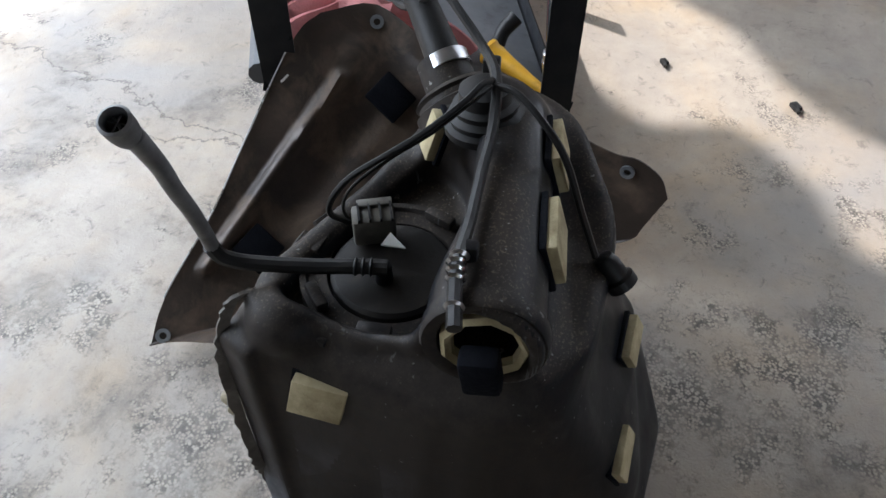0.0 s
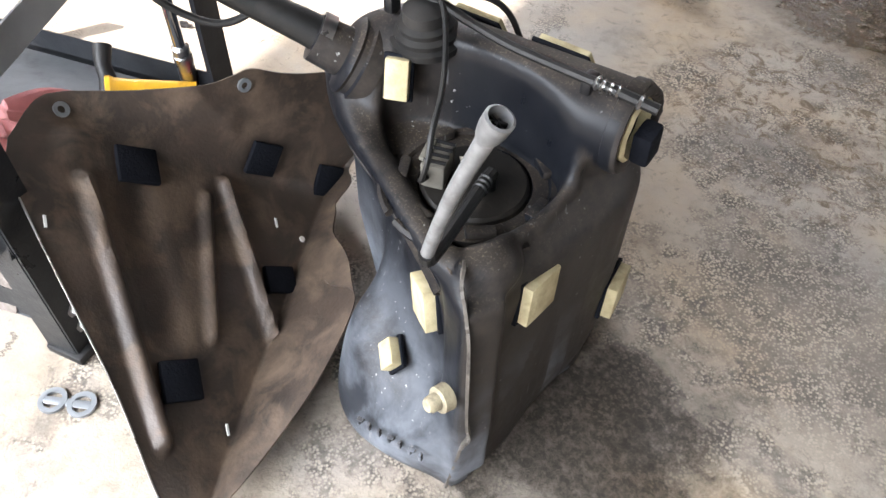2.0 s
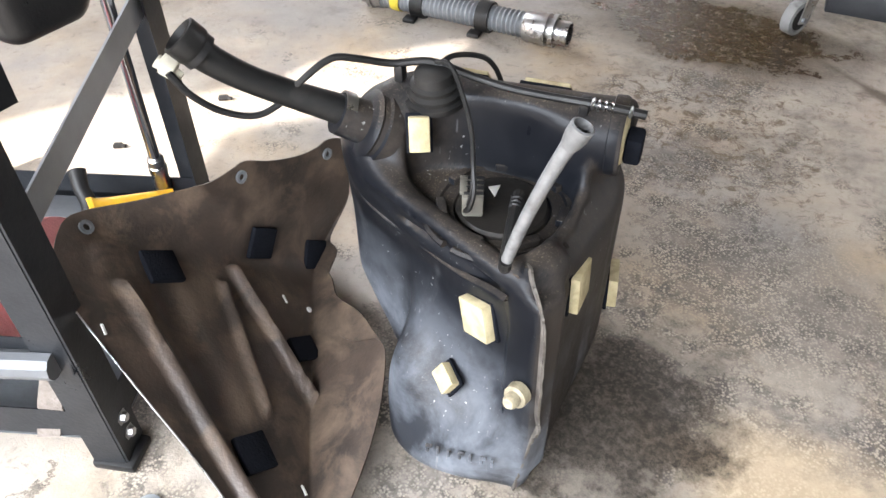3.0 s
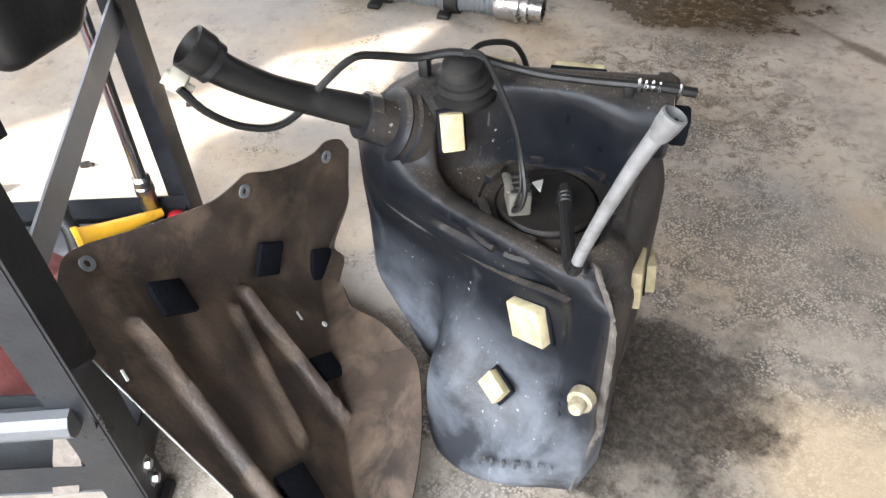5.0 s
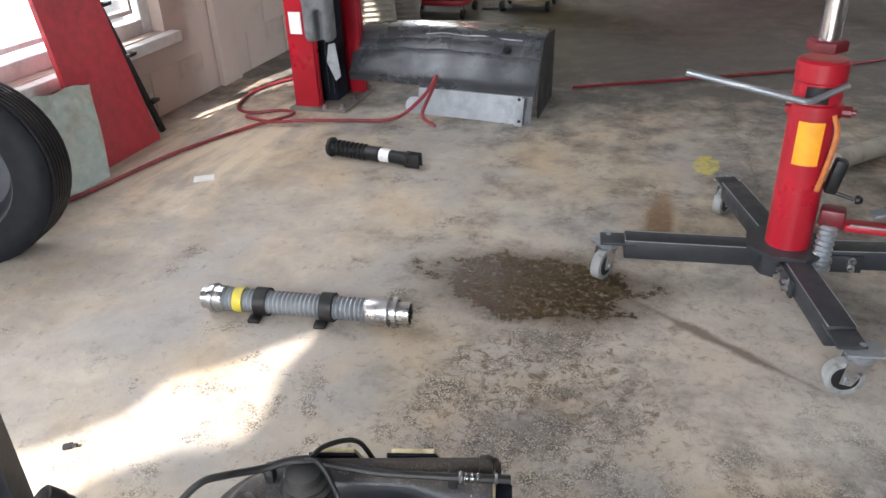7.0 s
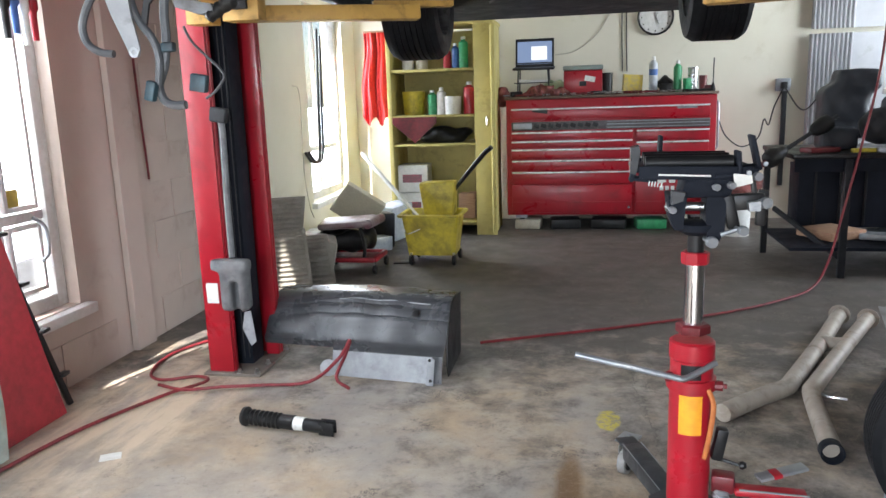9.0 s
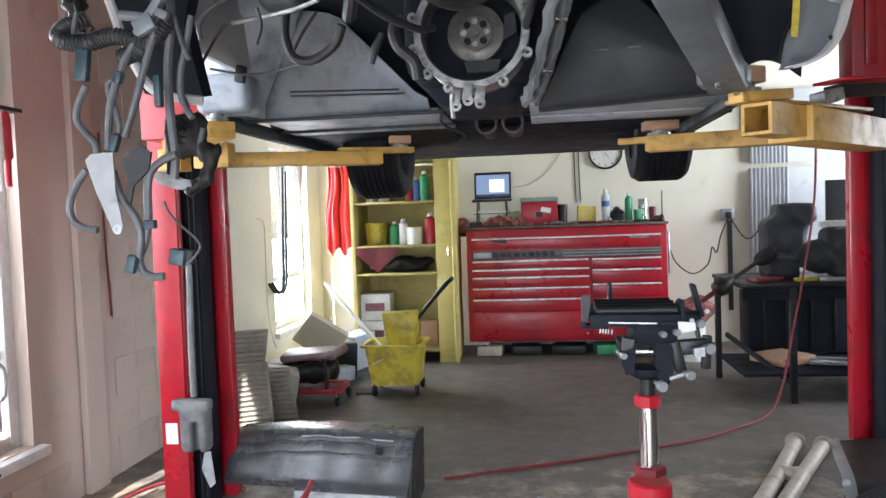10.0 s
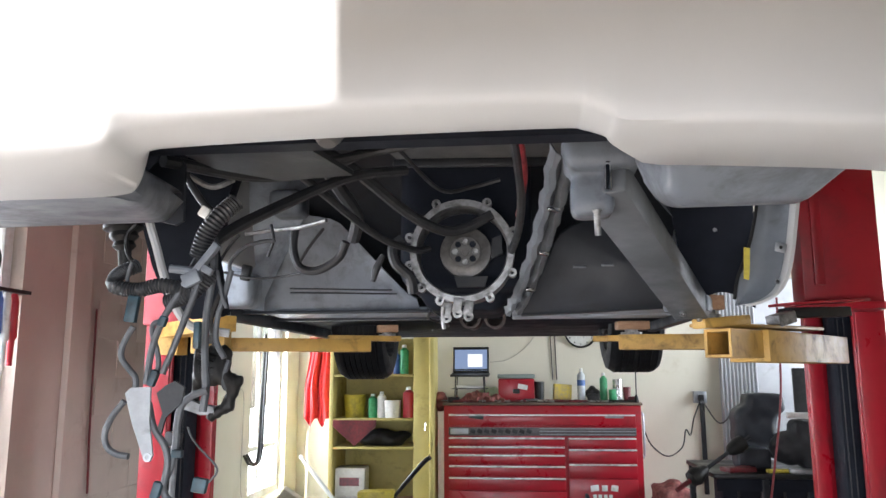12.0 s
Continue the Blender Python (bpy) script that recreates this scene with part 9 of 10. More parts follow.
tin("yellow_pot", -1.17, 6.9, 0.1, 0.2, M_bucket, "yellow hard cap on the cabinet shelf", "cap", z=1.03, neck=False)
bm = sheet(bms(), [[(-1.32 + 0.38 * i / 10, 6.705 - 0.01 * math.sin(i), 1.02 - (0.22 * j / 6) * (1 - abs(i - 5) / 6.5) - 0.004) for j in range(7)] for i in range(11)], 0.004)
solo("red_cloth", bm, M_darkred, "dark red cloth hanging over a shelf", "cloth")
bx = nets(bms(), lambda X, Y, Z: s_ell(X, Y, Z, (-0.9, 6.9, 0.85), (0.24, 0.12, 0.08)) + 0.015 * np.sin(25 * X) * np.sin(40 * Z), (-1.2, 6.76, 0.76), (-0.64, 7.04, 0.97), 0.02)
solo("black_case", bx, M_black, "black soft tool bag on the cabinet shelf", "bag")
for k, z in enumerate((0.13, 0.37)):
    r = thing("oil_carton", (-1.2 + 0.015 * k, 6.9, z), "white printed carton stacked in the cabinet", "carton", group="cartons in the cabinet")
    part("carton", obox(bms(), (-1.2 + 0.015 * k, 6.9, z + 0.118), (0.26, 0.24, 0.23), (0, 0, 2), 0.004), M_paper, r)
    part("print", obox(bms(), (-1.2 + 0.015 * k, 6.778, z + 0.12), (0.17, 0.003, 0.07), (0, 0, 2), 0), mat("carton_print", (0.35, 0.08, 0.1), (0.08, 0.08, 0.09), 0.6, scale=50), r)
for k in range(4):
    bm = obox(bms(), (-0.72, 6.85 + 0.03 * k, 0.24), (0.14, 0.02, 0.22), (0, 0, 8 * k), 0.003)
    solo("cardboard_sheet", bm, M_wood, "brown cardboard sheet in the cabinet foot", "cardboard", group="cardboard in the cabinet")

# ---- left corner: coat, mop bucket, creeper seat and junk ----
def coat_point(s, t):
    w = 0.11 + 0.05 * t
    return (-1.5 + w * (2 * s - 1) + 0.01 * math.sin(8 * t), 6.95 + 0.025 * math.sin(s * 17) + 0.02 * math.sin(s * 31 + 3 * t), 1.74 - 0.72 * t - 0.08 * t * math.sin(s * 9) ** 2)


bm = sheet(bms(), [[coat_point(i / 24, j / 14) for j in range(15)] for i in range(25)], 0.004)
solo("coat", bm, M_cloth_red, "red work coat hanging beside the cabinet", "coat")

bm = bar(bms(), (-1.62, 6.99, 1.75), (-1.36, 6.99, 1.75), 0.02, 0.02)
solo("coat_rail", bm, M_wood, "short wooden peg rail fixed to the cabinet side", "peg rail")
MB = thing("mop_bucket", (-0.78, 5.68, 0), "dirty yellow mop bucket with a wringer on casters", "mop bucket")
bx0, bx1, by0, by1 = -0.99, -0.58, 5.52, 5.84
bm = bms()
outer = [[(x, y, z) for x, y in ((bx0 + i, by0 + i), (bx1 - i, by0 + i), (bx1 - i, by1 - i), (bx0 + i, by1 - i))] for z, i in ((0.07, 0.035), (0.36, 0.0))]
inner = [[(x, y, z) for x, y in ((bx0 + i, by0 + i), (bx1 - i, by0 + i), (bx1 - i, by1 - i), (bx0 + i, by1 - i))] for z, i in ((0.36, 0.012), (0.12, 0.045))]
loops = [[bm.verts.new(p) for p in l] for l in outer + inner]
for a, b in zip(loops, loops[1:]):
    for i in range(4):
        bm.faces.new((a[i], a[(i + 1) % 4], b[(i + 1) % 4], b[i]))
bm.faces.new(loops[0])
bm.faces.new(loops[-1])
bmesh.ops.bevel(bm, geom=[e for e in bm.edges if abs(e.verts[0].co.z - e.verts[1].co.z) > 0.1], offset=0.03, segments=3, profile=0.5, affect="EDGES")
tub = part("tub", bm, M_bucket, MB)
bm = bms()
for a, b in (((bx0 - 0.01, by0 - 0.01, 0.36), (bx1 + 0.01, by0 - 0.01, 0.36)), ((bx1 + 0.01, by0 - 0.01, 0.36), (bx1 + 0.01, by1 + 0.01, 0.36)), ((bx1 + 0.01, by1 + 0.01, 0.36), (bx0 - 0.01, by1 + 0.01, 0.36)), ((bx0 - 0.01, by1 + 0.01, 0.36), (bx0 - 0.01, by0 - 0.01, 0.36))):
    bar(bm, a, b, 0.03, 0.02, bev=0.006)
part("rim", bm, M_bucket, tub)
bm = bms()
hull(bm, [(-0.83, 5.58, 0.35), (-0.63, 5.58, 0.35), (-0.63, 5.8, 0.35), (-0.83, 5.8, 0.35), (-0.86, 5.55, 0.59), (-0.6, 5.55, 0.6), (-0.6, 5.68, 0.6), (-0.86, 5.68, 0.59)])
bmesh.ops.bevel(bm, geom=bm.edges[:], offset=0.012, segments=2, profile=0.5, affect="EDGES")
wr = part("wringer", bm, M_bucket, MB, "dirty yellow wringer")
part("wringer_lever", tube(bms(), [(-0.64, 5.66, 0.5), (-0.56, 5.64, 0.6), (-0.4, 5.6, 0.78), (-0.34, 5.58, 0.83)], [0.012, 0.014, 0.017, 0.017], 10), M_black, wr, "black wringer lever")
for x in (bx0 + 0.06, bx1 - 0.04):
    for y in (by0 + 0.03, by1 - 0.03):
        part("caster", lathe(bms(), (x - 0.012, y, 0.038), (1, 0, 0), [(0, 0), (0.034, 0), (0.038, 0.006), (0.038, 0.018), (0.034, 0.024), (0, 0.024)], 16), M_black, MB)
        part("caster_stem", cyl(bms(), (x, y, 0.04), (x, y, 0.09), 0.01, None, 8), M_steel, MB)
part("bail", tube(bms(), [(bx0 - 0.005, 5.68, 0.33), (-0.95, 5.5, 0.24), (-0.85, 5.5, 0.27)], 0.004, 6), M_steel, MB)
SEAT = thing("creeper_seat", (-1.32, 5.4, 0), "low red mechanic's seat with a padded top on casters", "creeper seat")
bm = bms()
obox(bm, (-1.35, 5.42, 0.335), (0.38, 0.3, 0.05), (0, -3, 8), 0.02)
cyl(bm, (-1.17, 5.3, 0.34), (-1.15, 5.58, 0.34), 0.033, None, 14)
part("padded_top", bm, mat("maroon_vinyl", (0.14, 0.03, 0.045), (0.3, 0.28, 0.28), 0.4, scale=6), SEAT)
bm = bms()
for a, b in (((-1.5, 5.25), (-1.12, 5.25)), ((-1.12, 5.25), (-1.12, 5.55)), ((-1.12, 5.55), (-1.5, 5.55)), ((-1.5, 5.55), (-1.5, 5.25))):
    bar(bm, (*a, 0.1), (*b, 0.1), 0.03, 0.03, bev=0.004)
part("tool_tray", box(bms(), -1.49, -1.13, 5.26, 5.54, 0.09, 0.098), M_darkred, SEAT)
part("base_frame", bm, M_red, SEAT)
for x, y in ((-1.2, 5.27), (-1.48, 5.53)):
    part("seat_leg", tube(bms(), [(x, y, 0.1), (x + 0.01, y, 0.2), (x - 0.03, y + (0.05 if y < 5.4 else -0.05), 0.31)], 0.013, 8), M_black, SEAT)
for x, y in ((-1.5, 5.25), (-1.12, 5.25), (-1.12, 5.55), (-1.5, 5.55)):
    part("caster", lathe(bms(), (x - 0.01, y, 0.034), (1, 0, 0), [(0, 0), (0.03, 0), (0.033, 0.006), (0.033, 0.016), (0.03, 0.022), (0, 0.022)], 14), M_black, SEAT)
    part("caster_stem", cyl(bms(), (x, y, 0.04), (x, y, 0.09), 0.009, None, 8), M_steel, SEAT)
AC = thing("louvre_panel", (-1.55, 4.7, 0), "old beige louvred panels leaning on the wall", "louvre panel")
M_dusty = mat("dusty_grey_beige", (0.3, 0.28, 0.235), (0.22, 0.205, 0.17), 0.6, scale=9, dirt=(0.12, 0.105, 0.085), dirt_at=(0.5, 0.8), dirt_scale=7)
for o, w, h, lean in (((-1.66, 4.72, 0.004), 0.36, 0.6, (0.1, 0.12)), ((-1.5, 4.6, 0.004), 0.34, 0.42, (-0.12, 0.1)), ((-1.42, 4.86, 0.004), 0.3, 0.34, (-0.16, 0.05))):
    o, up = Vector(o), Vector((lean[0], lean[1], 1)).normalized()
    side = Vector((0.92, 0.38, 0))
    out = side.cross(up).normalized()
    back = part("louvred_sheet", prism(bms(), [o - side * w / 2, o + side * w / 2, o + side * w / 2 + up * h, o - side * w / 2 + up * h], -out * 0.012), M_dusty, AC, smooth=False)
    for k in range(int(h / 0.03)):
        c = o + up * (0.02 + 0.03 * k)
        part("louvre", bar(bms(), c - side * (w / 2 - 0.02) + out * 0.004, c + side * (w / 2 - 0.02) + out * 0.004, 0.018, 0.008, up=up + out * 0.8), M_dusty, back)
bm = bms()
obox(bm, (-1.5, 5.1, 0.15), (0.28, 0.3, 0.3), (0, 12, 20), 0.03)
solo("beige_housing", bm, M_dusty, "dusty beige plastic machine housing on the floor", "housing")
random.seed(3)
for k in range(12):
    x, y = -1.72 + 0.05 * (k % 5) + 0.03 * random.random(), 5.85 + 0.11 * k * 0.8
    m = [M_whiteplastic, M_beige, M_clear, M_paper, M_black, M_galv][k % 6]
    h = random.uniform(0.08, 0.3)
    bm = obox(bms(), (x + 0.12 * (k % 3), y, h / 2 + 0.01), (random.uniform(0.15, 0.3), random.uniform(0.1, 0.25), h), (random.uniform(-8, 8), random.uniform(-6, 6), random.uniform(0, 80)), 0.01)
    solo("junk_box", bm, m, "dusty carton or offcut in the corner heap", "carton", group="corner heap")
bm = nets(bms(), lambda X, Y, Z: s_box(X, Y, Z, (-1.36, 5.42, 0.21), (0.38, 0.24, 0.13), 0.05) + 0.02 * np.sin(X * 30) * np.sin(Y * 26), (-1.6, 5.25, 0.1), (-1.12, 5.6, 0.3), 0.02)
solo("tool_bag", bm, M_black, "slumped black cloth bag on the seat's lower tray", "bag")
bm = nets(bms(), lambda X, Y, Z: s_box(X, Y, Z, (-0.95, 6.1, 0.17), (0.12, 0.14, 0.33), 0.04) + 0.008 * np.sin(X * 70) * np.sin(Z * 60), (-1.05, 5.98, -0.01), (-0.85, 6.22, 0.37), 0.018)
solo("checked_cloth", bm, M_blue, "bundle of blue checked cloth beside the mop bucket", "cloth")
bm = obox(bms(), (-1.0, 5.62, 0.006), (0.16, 0.08, 0.008), (0, 0, 10), 0.002)
solo("floor_scrap", bm, M_black, "flat black rubber scrap on the floor", "scrap")
bm = obox(bms(), (-1.45, 6.0, 0.36), (0.34, 0.05, 0.3), (30, 35, 20), 0.004)
solo("furnace_filter", bm, mat("filter_paper", (0.6, 0.56, 0.45), (0.5, 0.46, 0.36), 0.8, scale=90, bump=0.8), "pale pleated air filter leaning on the heap", "air filter")
bm = bar(bms(), (-1.5, 6.35, 0.75), (-0.9, 5.75, 0.3), 0.025, 0.025, bev=0.004)
solo("mop", bm, M_whiteplastic, "pale mop handle resting in the bucket", "mop handle")
for y, z0 in ((6.45, 1.75), (6.52, 1.7)):
    bm = tube(bms(), [(-1.86, y, z0), (-1.85, y - 0.08, 1.2), (-1.84, y - 0.15, 0.75), (-1.85, y - 0.3, 0.7), (-1.86, y - 0.42, 0.78)], 0.012, 8)
    solo("strap_bar", bm, M_black, "black window stay bar hanging on the wall", "bar", group="bars at the window")
bm = tube(bms(), [(-1.88, 5.9, 1.3), (-1.87, 6.0, 1.25), (-1.88, 6.03, 0.9), (-1.87, 6.0, 0.6), (-1.88, 6.1, 0.35), (-1.87, 6.15, 0.25)], 0.004, 6)
solo("extension_cable", bm, M_beige, "thin grey cord hanging on the wall", "cord")
bm = tube(bms(), [(WX + 0.012, 3.85, 1.75), (WX + 0.012, 3.86, 1.2), (WX + 0.012, 3.88, 0.82)], 0.006, 6)
solo("wall_rod", bm, M_darkred, "thin rusty rod hanging on the pink wall", "rod")

# ---- the right-hand bench and what leans there ----
BN = thing("workbench", (1.95, 5.7, 0), "black steel workbench cluttered with parts", "workbench")
part("bench_top", box(bms(), 1.53, 2.7, 5.28, 6.1, 0.74, 0.77, 0.005), M_black, BN)
part("apron", box(bms(), 1.55, 2.68, 5.3, 5.32, 0.66, 0.738), M_underdark, BN)
part("lower_shelf", box(bms(), 1.56, 2.68, 5.34, 6.06, 0.16, 0.18), M_underdark, BN)
for x, y in ((1.56, 6.06), (1.85, 5.3), (2.66, 5.3), (2.66, 6.06)):
    part("leg", box(bms(), x - 0.02, x + 0.02, y - 0.02, y + 0.02, 0.0, 0.739, 0.003), M_cartsteel, BN)
part("brace", bar(bms(), (1.58, 5.9, 0.35), (1.85, 5.32, 0.12), 0.02, 0.03), M_cartsteel, BN)
bm = nets(bms(), lambda X, Y, Z: smin(smin(s_box(X, Y, Z, (1.93, 5.75, 1.0), (0.28, 0.24, 0.34), 0.05), s_box(X, Y, Z, (1.99, 5.72, 1.2), (0.26, 0.22, 0.14), 0.04), 0.04), s_box(X, Y, Z, (1.86, 5.6, 0.84), (0.22, 0.2, 0.14), 0.03), 0.03) + 0.004 * np.sin(45 * X + 3) * np.sin(50 * Z), (1.72, 5.45, 0.76), (2.18, 5.92, 1.32), 0.02)
solo("air_box", bm, M_tray, "black plastic air box standing on the workbench", "air box")
bm = nets(bms(), lambda X, Y, Z: smin(smin(s_cap(X, Y, Z, (2.05, 5.45, 0.92), (2.3, 5.45, 0.92), 0.11), s_box(X, Y, Z, (2.16, 5.45, 1.0), (0.16, 0.16, 0.2), 0.03), 0.03), s_cap(X, Y, Z, (2.2, 5.36, 0.84), (2.2, 5.54, 0.84), 0.07), 0.03) + 0.006 * np.sin(60 * X) * np.sin(55 * Z), (1.9, 5.28, 0.765), (2.44, 5.6, 1.14), 0.016)
solo("differential", bm, M_under, "greasy grey differential casting on the workbench", "differential")
AX = thing("drive_shaft", (1.7, 5.45, 0.77), "dirty drive shaft with rubber boots lying over the bench edge", "drive shaft")
part("shaft", cyl(bms(), (1.37, 5.3, 0.715), (1.83, 5.5, 0.985), 0.013, None, 10), M_under, AX)
part("boot", lathe(bms(), (1.43, 5.33, 0.75), (0.83, 0.36, 0.48), [(0.02, -0.06), (0.05, -0.045), (0.06, 0.0), (0.05, 0.03), (0.04, 0.05), (0.036, 0.07), (0.026, 0.09), (0.014, 0.1)], 18), M_rubber, AX)
part("boot", lathe(bms(), (1.71, 5.45, 0.915), (0.83, 0.36, 0.48), [(0.014, -0.06), (0.04, -0.03), (0.055, 0.03), (0.05, 0.08), (0.02, 0.09)], 18), M_rubber, AX)
part("spline", cyl(bms(), (1.29, 5.27, 0.665), (1.39, 5.31, 0.725), 0.016, None, 10), M_darkred, AX)
for c, s, r, m, n, l in (((1.95, 5.36, 0.782), (0.14, 0.04, 0.025), 10, M_bucket, "screwdriver", "yellow handled screwdriver on the bench"), ((2.12, 5.33, 0.785), (0.2, 0.05, 0.03), -8, M_galv, "bracket", "pale metal bracket on the bench"), ((2.42, 5.36, 0.8), (0.2, 0.1, 0.05), 4, M_wood, "wood_offcut", "raw wood offcut on the bench"), ((1.72, 5.42, 0.785), (0.2, 0.12, 0.03), 20, M_darkred, "rag", "dark red rag on the bench"), ((2.22, 5.4, 1.13), (0.34, 0.05, 0.04), -6, M_whiteplastic, "plastic_lever", "white plastic lever resting on the casting"), ((1.9, 5.7, 0.215), (0.3, 0.3, 0.06), 30, M_wood, "carton", "open brown carton on the lower bench shelf"), ((2.2, 5.6, 0.205), (0.3, 0.12, 0.04), -20, M_galv, "bracket", "bent metal bracket on the lower bench shelf"), ((2.4, 5.5, 0.29), (0.2, 0.2, 0.2), 0, M_red, "red_tub", "red plastic tub on the lower bench shelf")):
    solo(n, obox(bms(), c, s, (0, 0, r), min(s) * 0.2), m, l, n.replace("_", " "))
CRATE = thing("dark_crate", (2.17, 6.0, 0.2), "black plastic crate under the bench", "crate")
part("front_panel", box(bms(), 1.76, 2.59, 5.96, 5.975, 0.2, 0.64, 0.004), M_underdark, CRATE)
part("back_panel", box(bms(), 1.76, 2.59, 6.2, 6.215, 0.2, 0.64, 0.004), M_underdark, CRATE)
part("rim", box(bms(), 1.75, 2.6, 5.945, 5.96, 0.615, 0.66, 0.005), M_black, CRATE)
for x in (1.75, 2.585):
    part("side_panel", box(bms(), x, x + 0.015, 5.96, 6.215, 0.2, 0.64, 0.004), M_underdark, CRATE)
for k in range(5):
    part("rib", box(bms(), 1.85 + 0.16 * k, 1.866 + 0.16 * k, 5.948, 5.96, 0.22, 0.614, 0.003), M_black, CRATE)
M_palesheet = mat("pale_painted_sheet", (0.5, 0.51, 0.52), (0.42, 0.43, 0.45), 0.5, scale=5, dirt=(0.25, 0.24, 0.22), dirt_at=(0.58, 0.85), dirt_scale=6)
for x0, x1, z0, z1, m in ((2.17, 3.0, 0.0, 1.6, M_palesheet), (2.18, 3.0, 1.64, 2.3, M_palesheet)):
    panel = thing("metal_panel", ((x0 + x1) / 2, 7.52, z0), "ribbed pale painted door panel standing against the wall", "metal panel", "panels against the wall")
    xm = x0 + (x1 - x0) * 40 / 96
    part("flat_sheet", sheet(bms(), [[(xm + (x1 - xm) * i / 8, 7.52, z) for z in (z0 + 0.001, z1)] for i in range(9)], 0.003), m, panel, smooth=False)
    part("ribbed_sheet", sheet(bms(), [[(x0 + (xm - x0) * i / 40, 7.52 - (0.02 if (i // 2) % 2 else 0.0), z) for z in (z0 + 0.001, z1)] for i in range(41)], 0.003), m, panel, smooth=False)
bm = box(bms(), 2.62, 3.3, 6.9, 6.94, 0.0, 1.45, 0.01)
solo("black_door", bm, M_black, "black painted panel standing behind the bench", "panel")

# ---- on the walls ----
CK = thing("wall_clock", (0.9, 7.585, 1.81), "round white wall clock with a black rim", "clock", kind="")
part("rim", lathe(bms(), (0.9, 7.598, 1.81), (0, -1, 0), [(0.14, 0), (0.155, 0), (0.158, 0.03), (0.15, 0.038), (0.14, 0.03), (0.14, 0.0)], 40), M_black, CK)
part("dial", lathe(bms(), (0.9, 7.598, 1.81), (0, -1, 0), [(0, 0.015), (0.141, 0.015), (0.141, 0), (0, 0)], 40), M_paper, CK)
part("hour_hand", bar(bms(), (0.9, 7.578, 1.81), (0.93, 7.578, 1.75), 0.008, 0.003), M_black, CK)
part("minute_hand", bar(bms(), (0.9, 7.575, 1.81), (0.94, 7.575, 1.9), 0.006, 0.003), M_black, CK)
for k in range(12):
    a = 2 * math.pi * k / 12
    part("hour_mark", obox(bms(), (0.9 + 0.12 * math.cos(a), 7.58, 1.81 + 0.12 * math.sin(a)), (0.008, 0.003, 0.014), (0, 0, 0), 0), M_black, CK)
for x in (0.61, 0.65):
    bm = tube(bms(), [(x, 7.592, 2.6), (x, 7.592, 1.8), (x + 0.01, 7.592, 1.35)], 0.005, 6)
    solo("wall_cable", bm, M_black, "black cable running down the wall", "cable", group="cables on the wall")
bm = tube(bms(), [(0.02, 7.592, 1.52), (0.2, 7.592, 1.55), (0.4, 7.592, 1.7), (0.55, 7.592, 1.95)], 0.004, 6)
solo("wall_cable", bm, M_beige, "thin pale cable running along the wall", "cable", group="cables on the wall")
OUT = thing("power_outlet", (1.98, 7.59, 1.15), "grey metal power outlet box with a plug on the wall", "outlet")
part("box", box(bms(), 1.93, 2.05, 7.55, 7.598, 1.13, 1.24, 0.006), M_galv, OUT)
part("plug", obox(bms(), (1.99, 7.53, 1.18), (0.05, 0.05, 0.06), (0, 0, 0), 0.008), M_black, OUT)
part("conduit", box(bms(), 1.99, 2.03, 7.57, 7.598, 0.3, 1.13, 0.004), M_under, OUT)
bm = tube(bms(), [(1.98, 7.5, 1.16), (1.9, 7.45, 1.0), (1.85, 7.4, 0.85), (1.8, 7.35, 0.9), (1.75, 7.3, 0.75), (1.6, 7.2, 0.68), (1.45, 7.1, 0.78), (1.38, 7.05, 0.92)], 0.006, 6)
solo("wall_cable", bm, M_black, "black power cord drooping from the outlet", "cord")
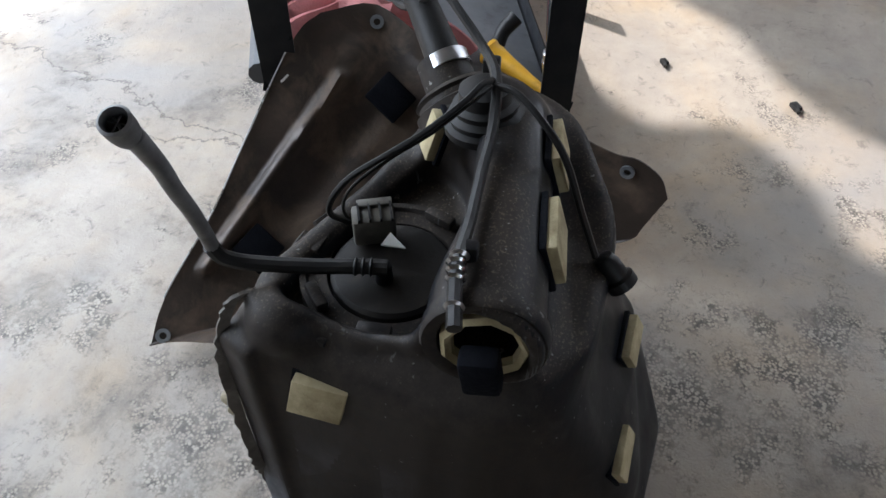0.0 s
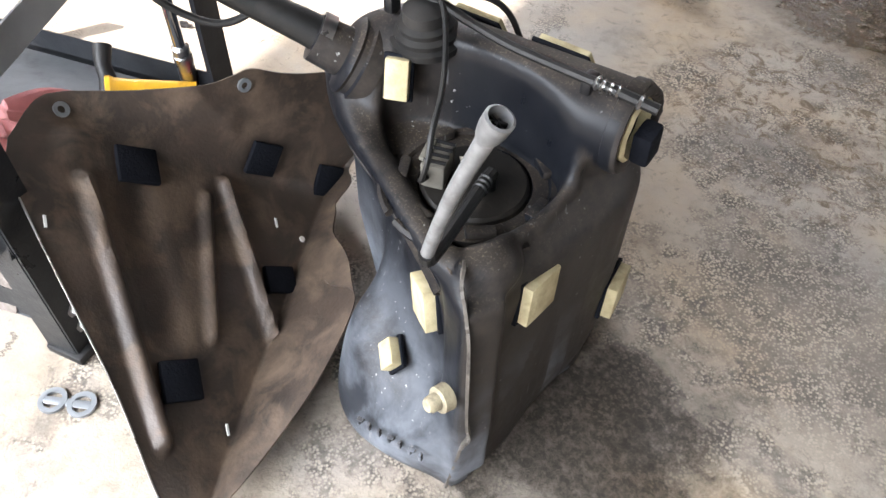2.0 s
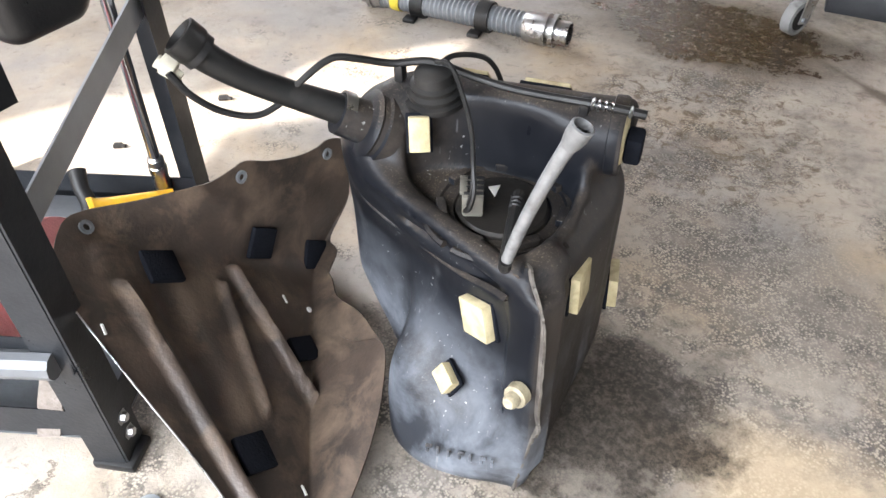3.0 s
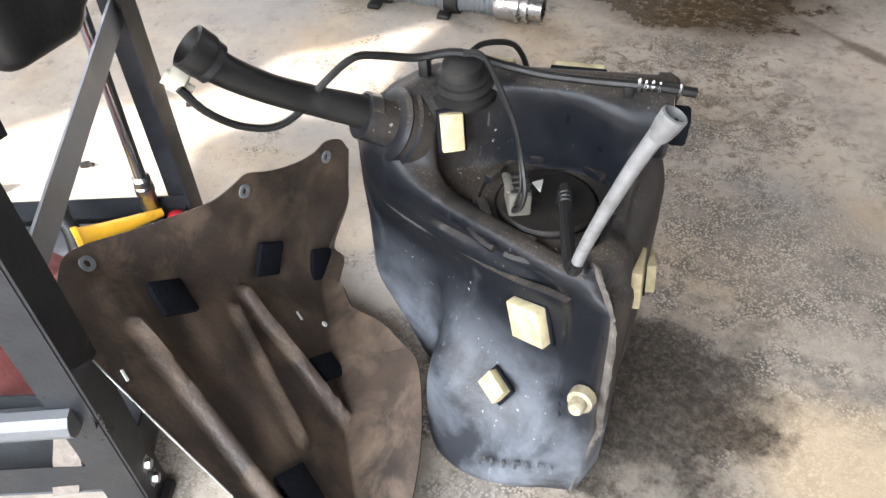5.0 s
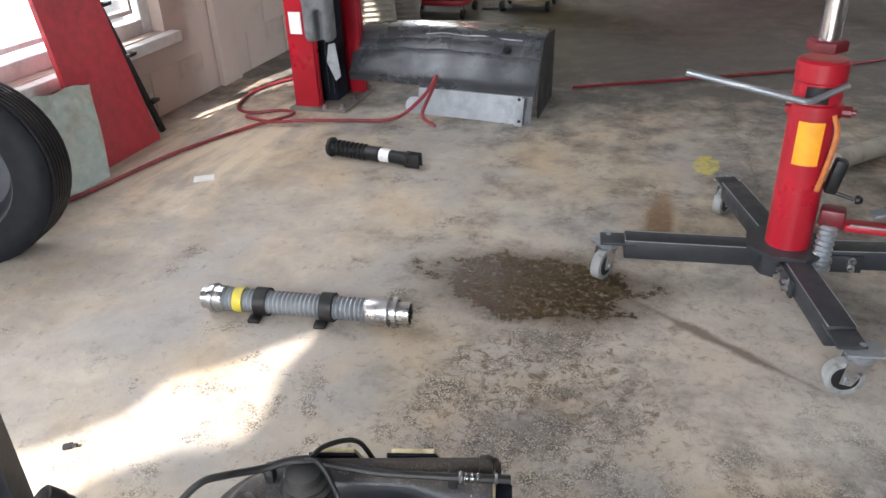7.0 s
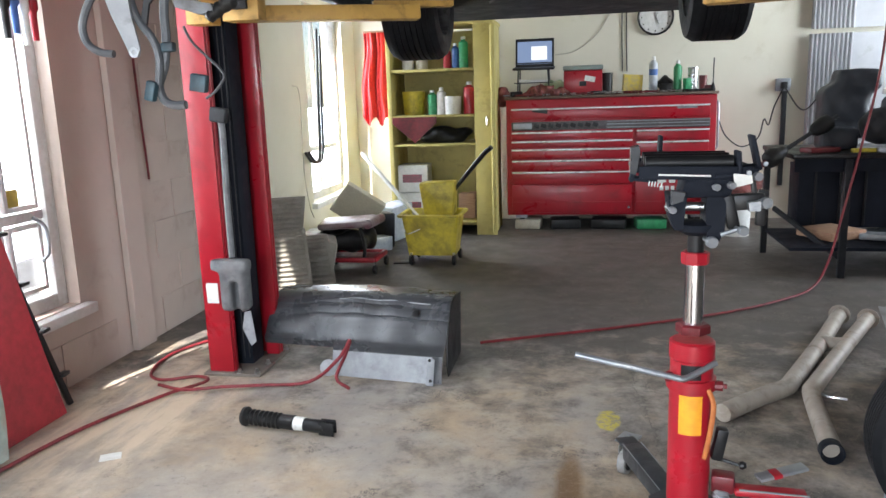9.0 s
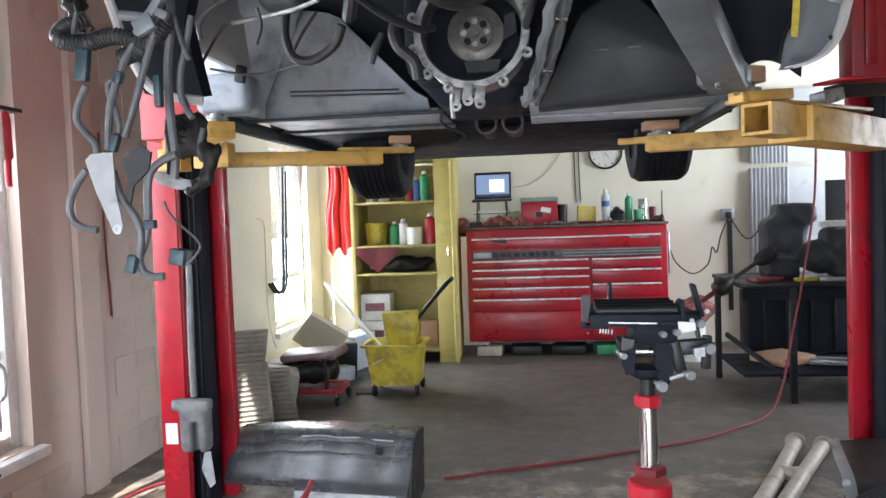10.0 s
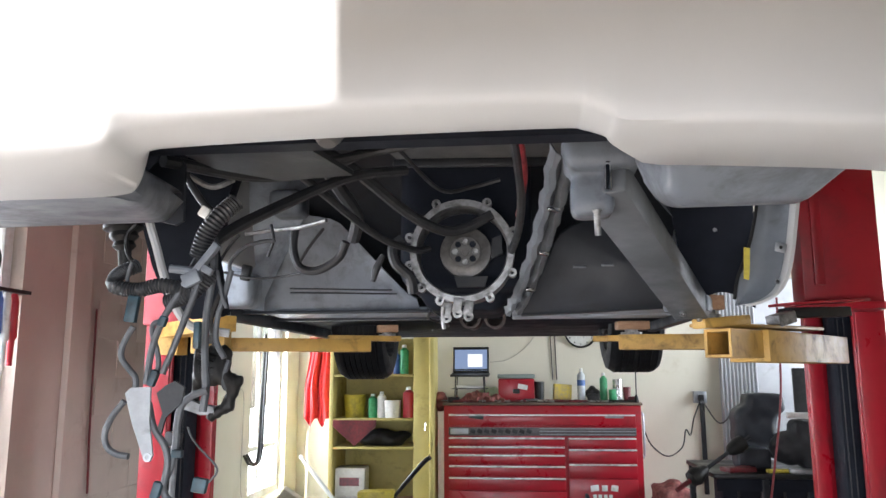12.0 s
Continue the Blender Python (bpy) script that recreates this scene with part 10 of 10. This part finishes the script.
bm = tube(bms(), [(1.99, 7.5, 1.16), (2.02, 7.0, 0.98), (2.05, 6.5, 1.16), (2.1, 6.0, 1.26)], 0.006, 6)
solo("wall_cable", bm, M_black, "black power cord leading to the bench", "cord")
RK = thing("tool_rack", (WX + 0.06, 2.75, 1.65), "black wall rack with hanging hand tools above the window", "tool rack")
part("rack_bar", box(bms(), WX + 0.002, WX + 0.12, 2.35, 3.15, 1.75, 1.765), M_black, RK)
for k, (y, l, m) in enumerate(((2.95, 0.3, M_black), (3.0, 0.28, M_blue), (3.05, 0.32, M_whiteplastic), (3.1, 0.3, M_red), (2.85, 0.2, M_black))):
    part("hung_tool", lathe(bms(), (WX + 0.08, y, 1.75), (0, 0, -1), [(0, 0), (0.012, 0), (0.02, 0.03), (0.022, l * 0.6), (0.014, l * 0.65), (0.012, l), (0, l)], 10), m, RK)
part("hung_coil", tube(bms(), [(WX + 0.07, 2.95 + 0.05 * math.cos(a * 0.7), 1.88 + 0.06 * math.sin(a * 0.7)) for a in range(20)], 0.008, 6, 2), M_black, RK)

# holding device on the lift post
bm = nets(bms(), lambda X, Y, Z: smax(smin(s_box(X, Y, Z, (-1.16, 3.27, 0.42), (0.12, 0.08, 0.2), 0.02), s_box(X, Y, Z, (-1.17, 3.26, 0.52), (0.17, 0.06, 0.05), 0.015), 0.02), -s_box(X, Y, Z, (-1.15, 3.23, 0.38), (0.03, 0.1, 0.14), 0.008), 0.01), (-1.27, 3.2, 0.3), (-1.06, 3.33, 0.58), 0.012)
M_cast = mat("grey_cast_metal", (0.16, 0.165, 0.17), (0.1, 0.103, 0.108), 0.5, scale=20, dirt=(0.05, 0.05, 0.05), dirt_scale=15)
part("cable_grip", bm, M_cast, PL, "grey cast cable grip", angle=60)
part("grip_cable", tube(bms(), [(-1.165, 3.27, 0.55), (-1.17, 3.28, 0.8), (-1.168, 3.29, 1.05), (-1.172, 3.29, 1.12)], 0.014, 8), M_cast, PL)
part("grip_plug", obox(bms(), (-1.172, 3.28, 1.14), (0.07, 0.04, 0.06), (0, 10, 0), 0.008), M_under, PL)
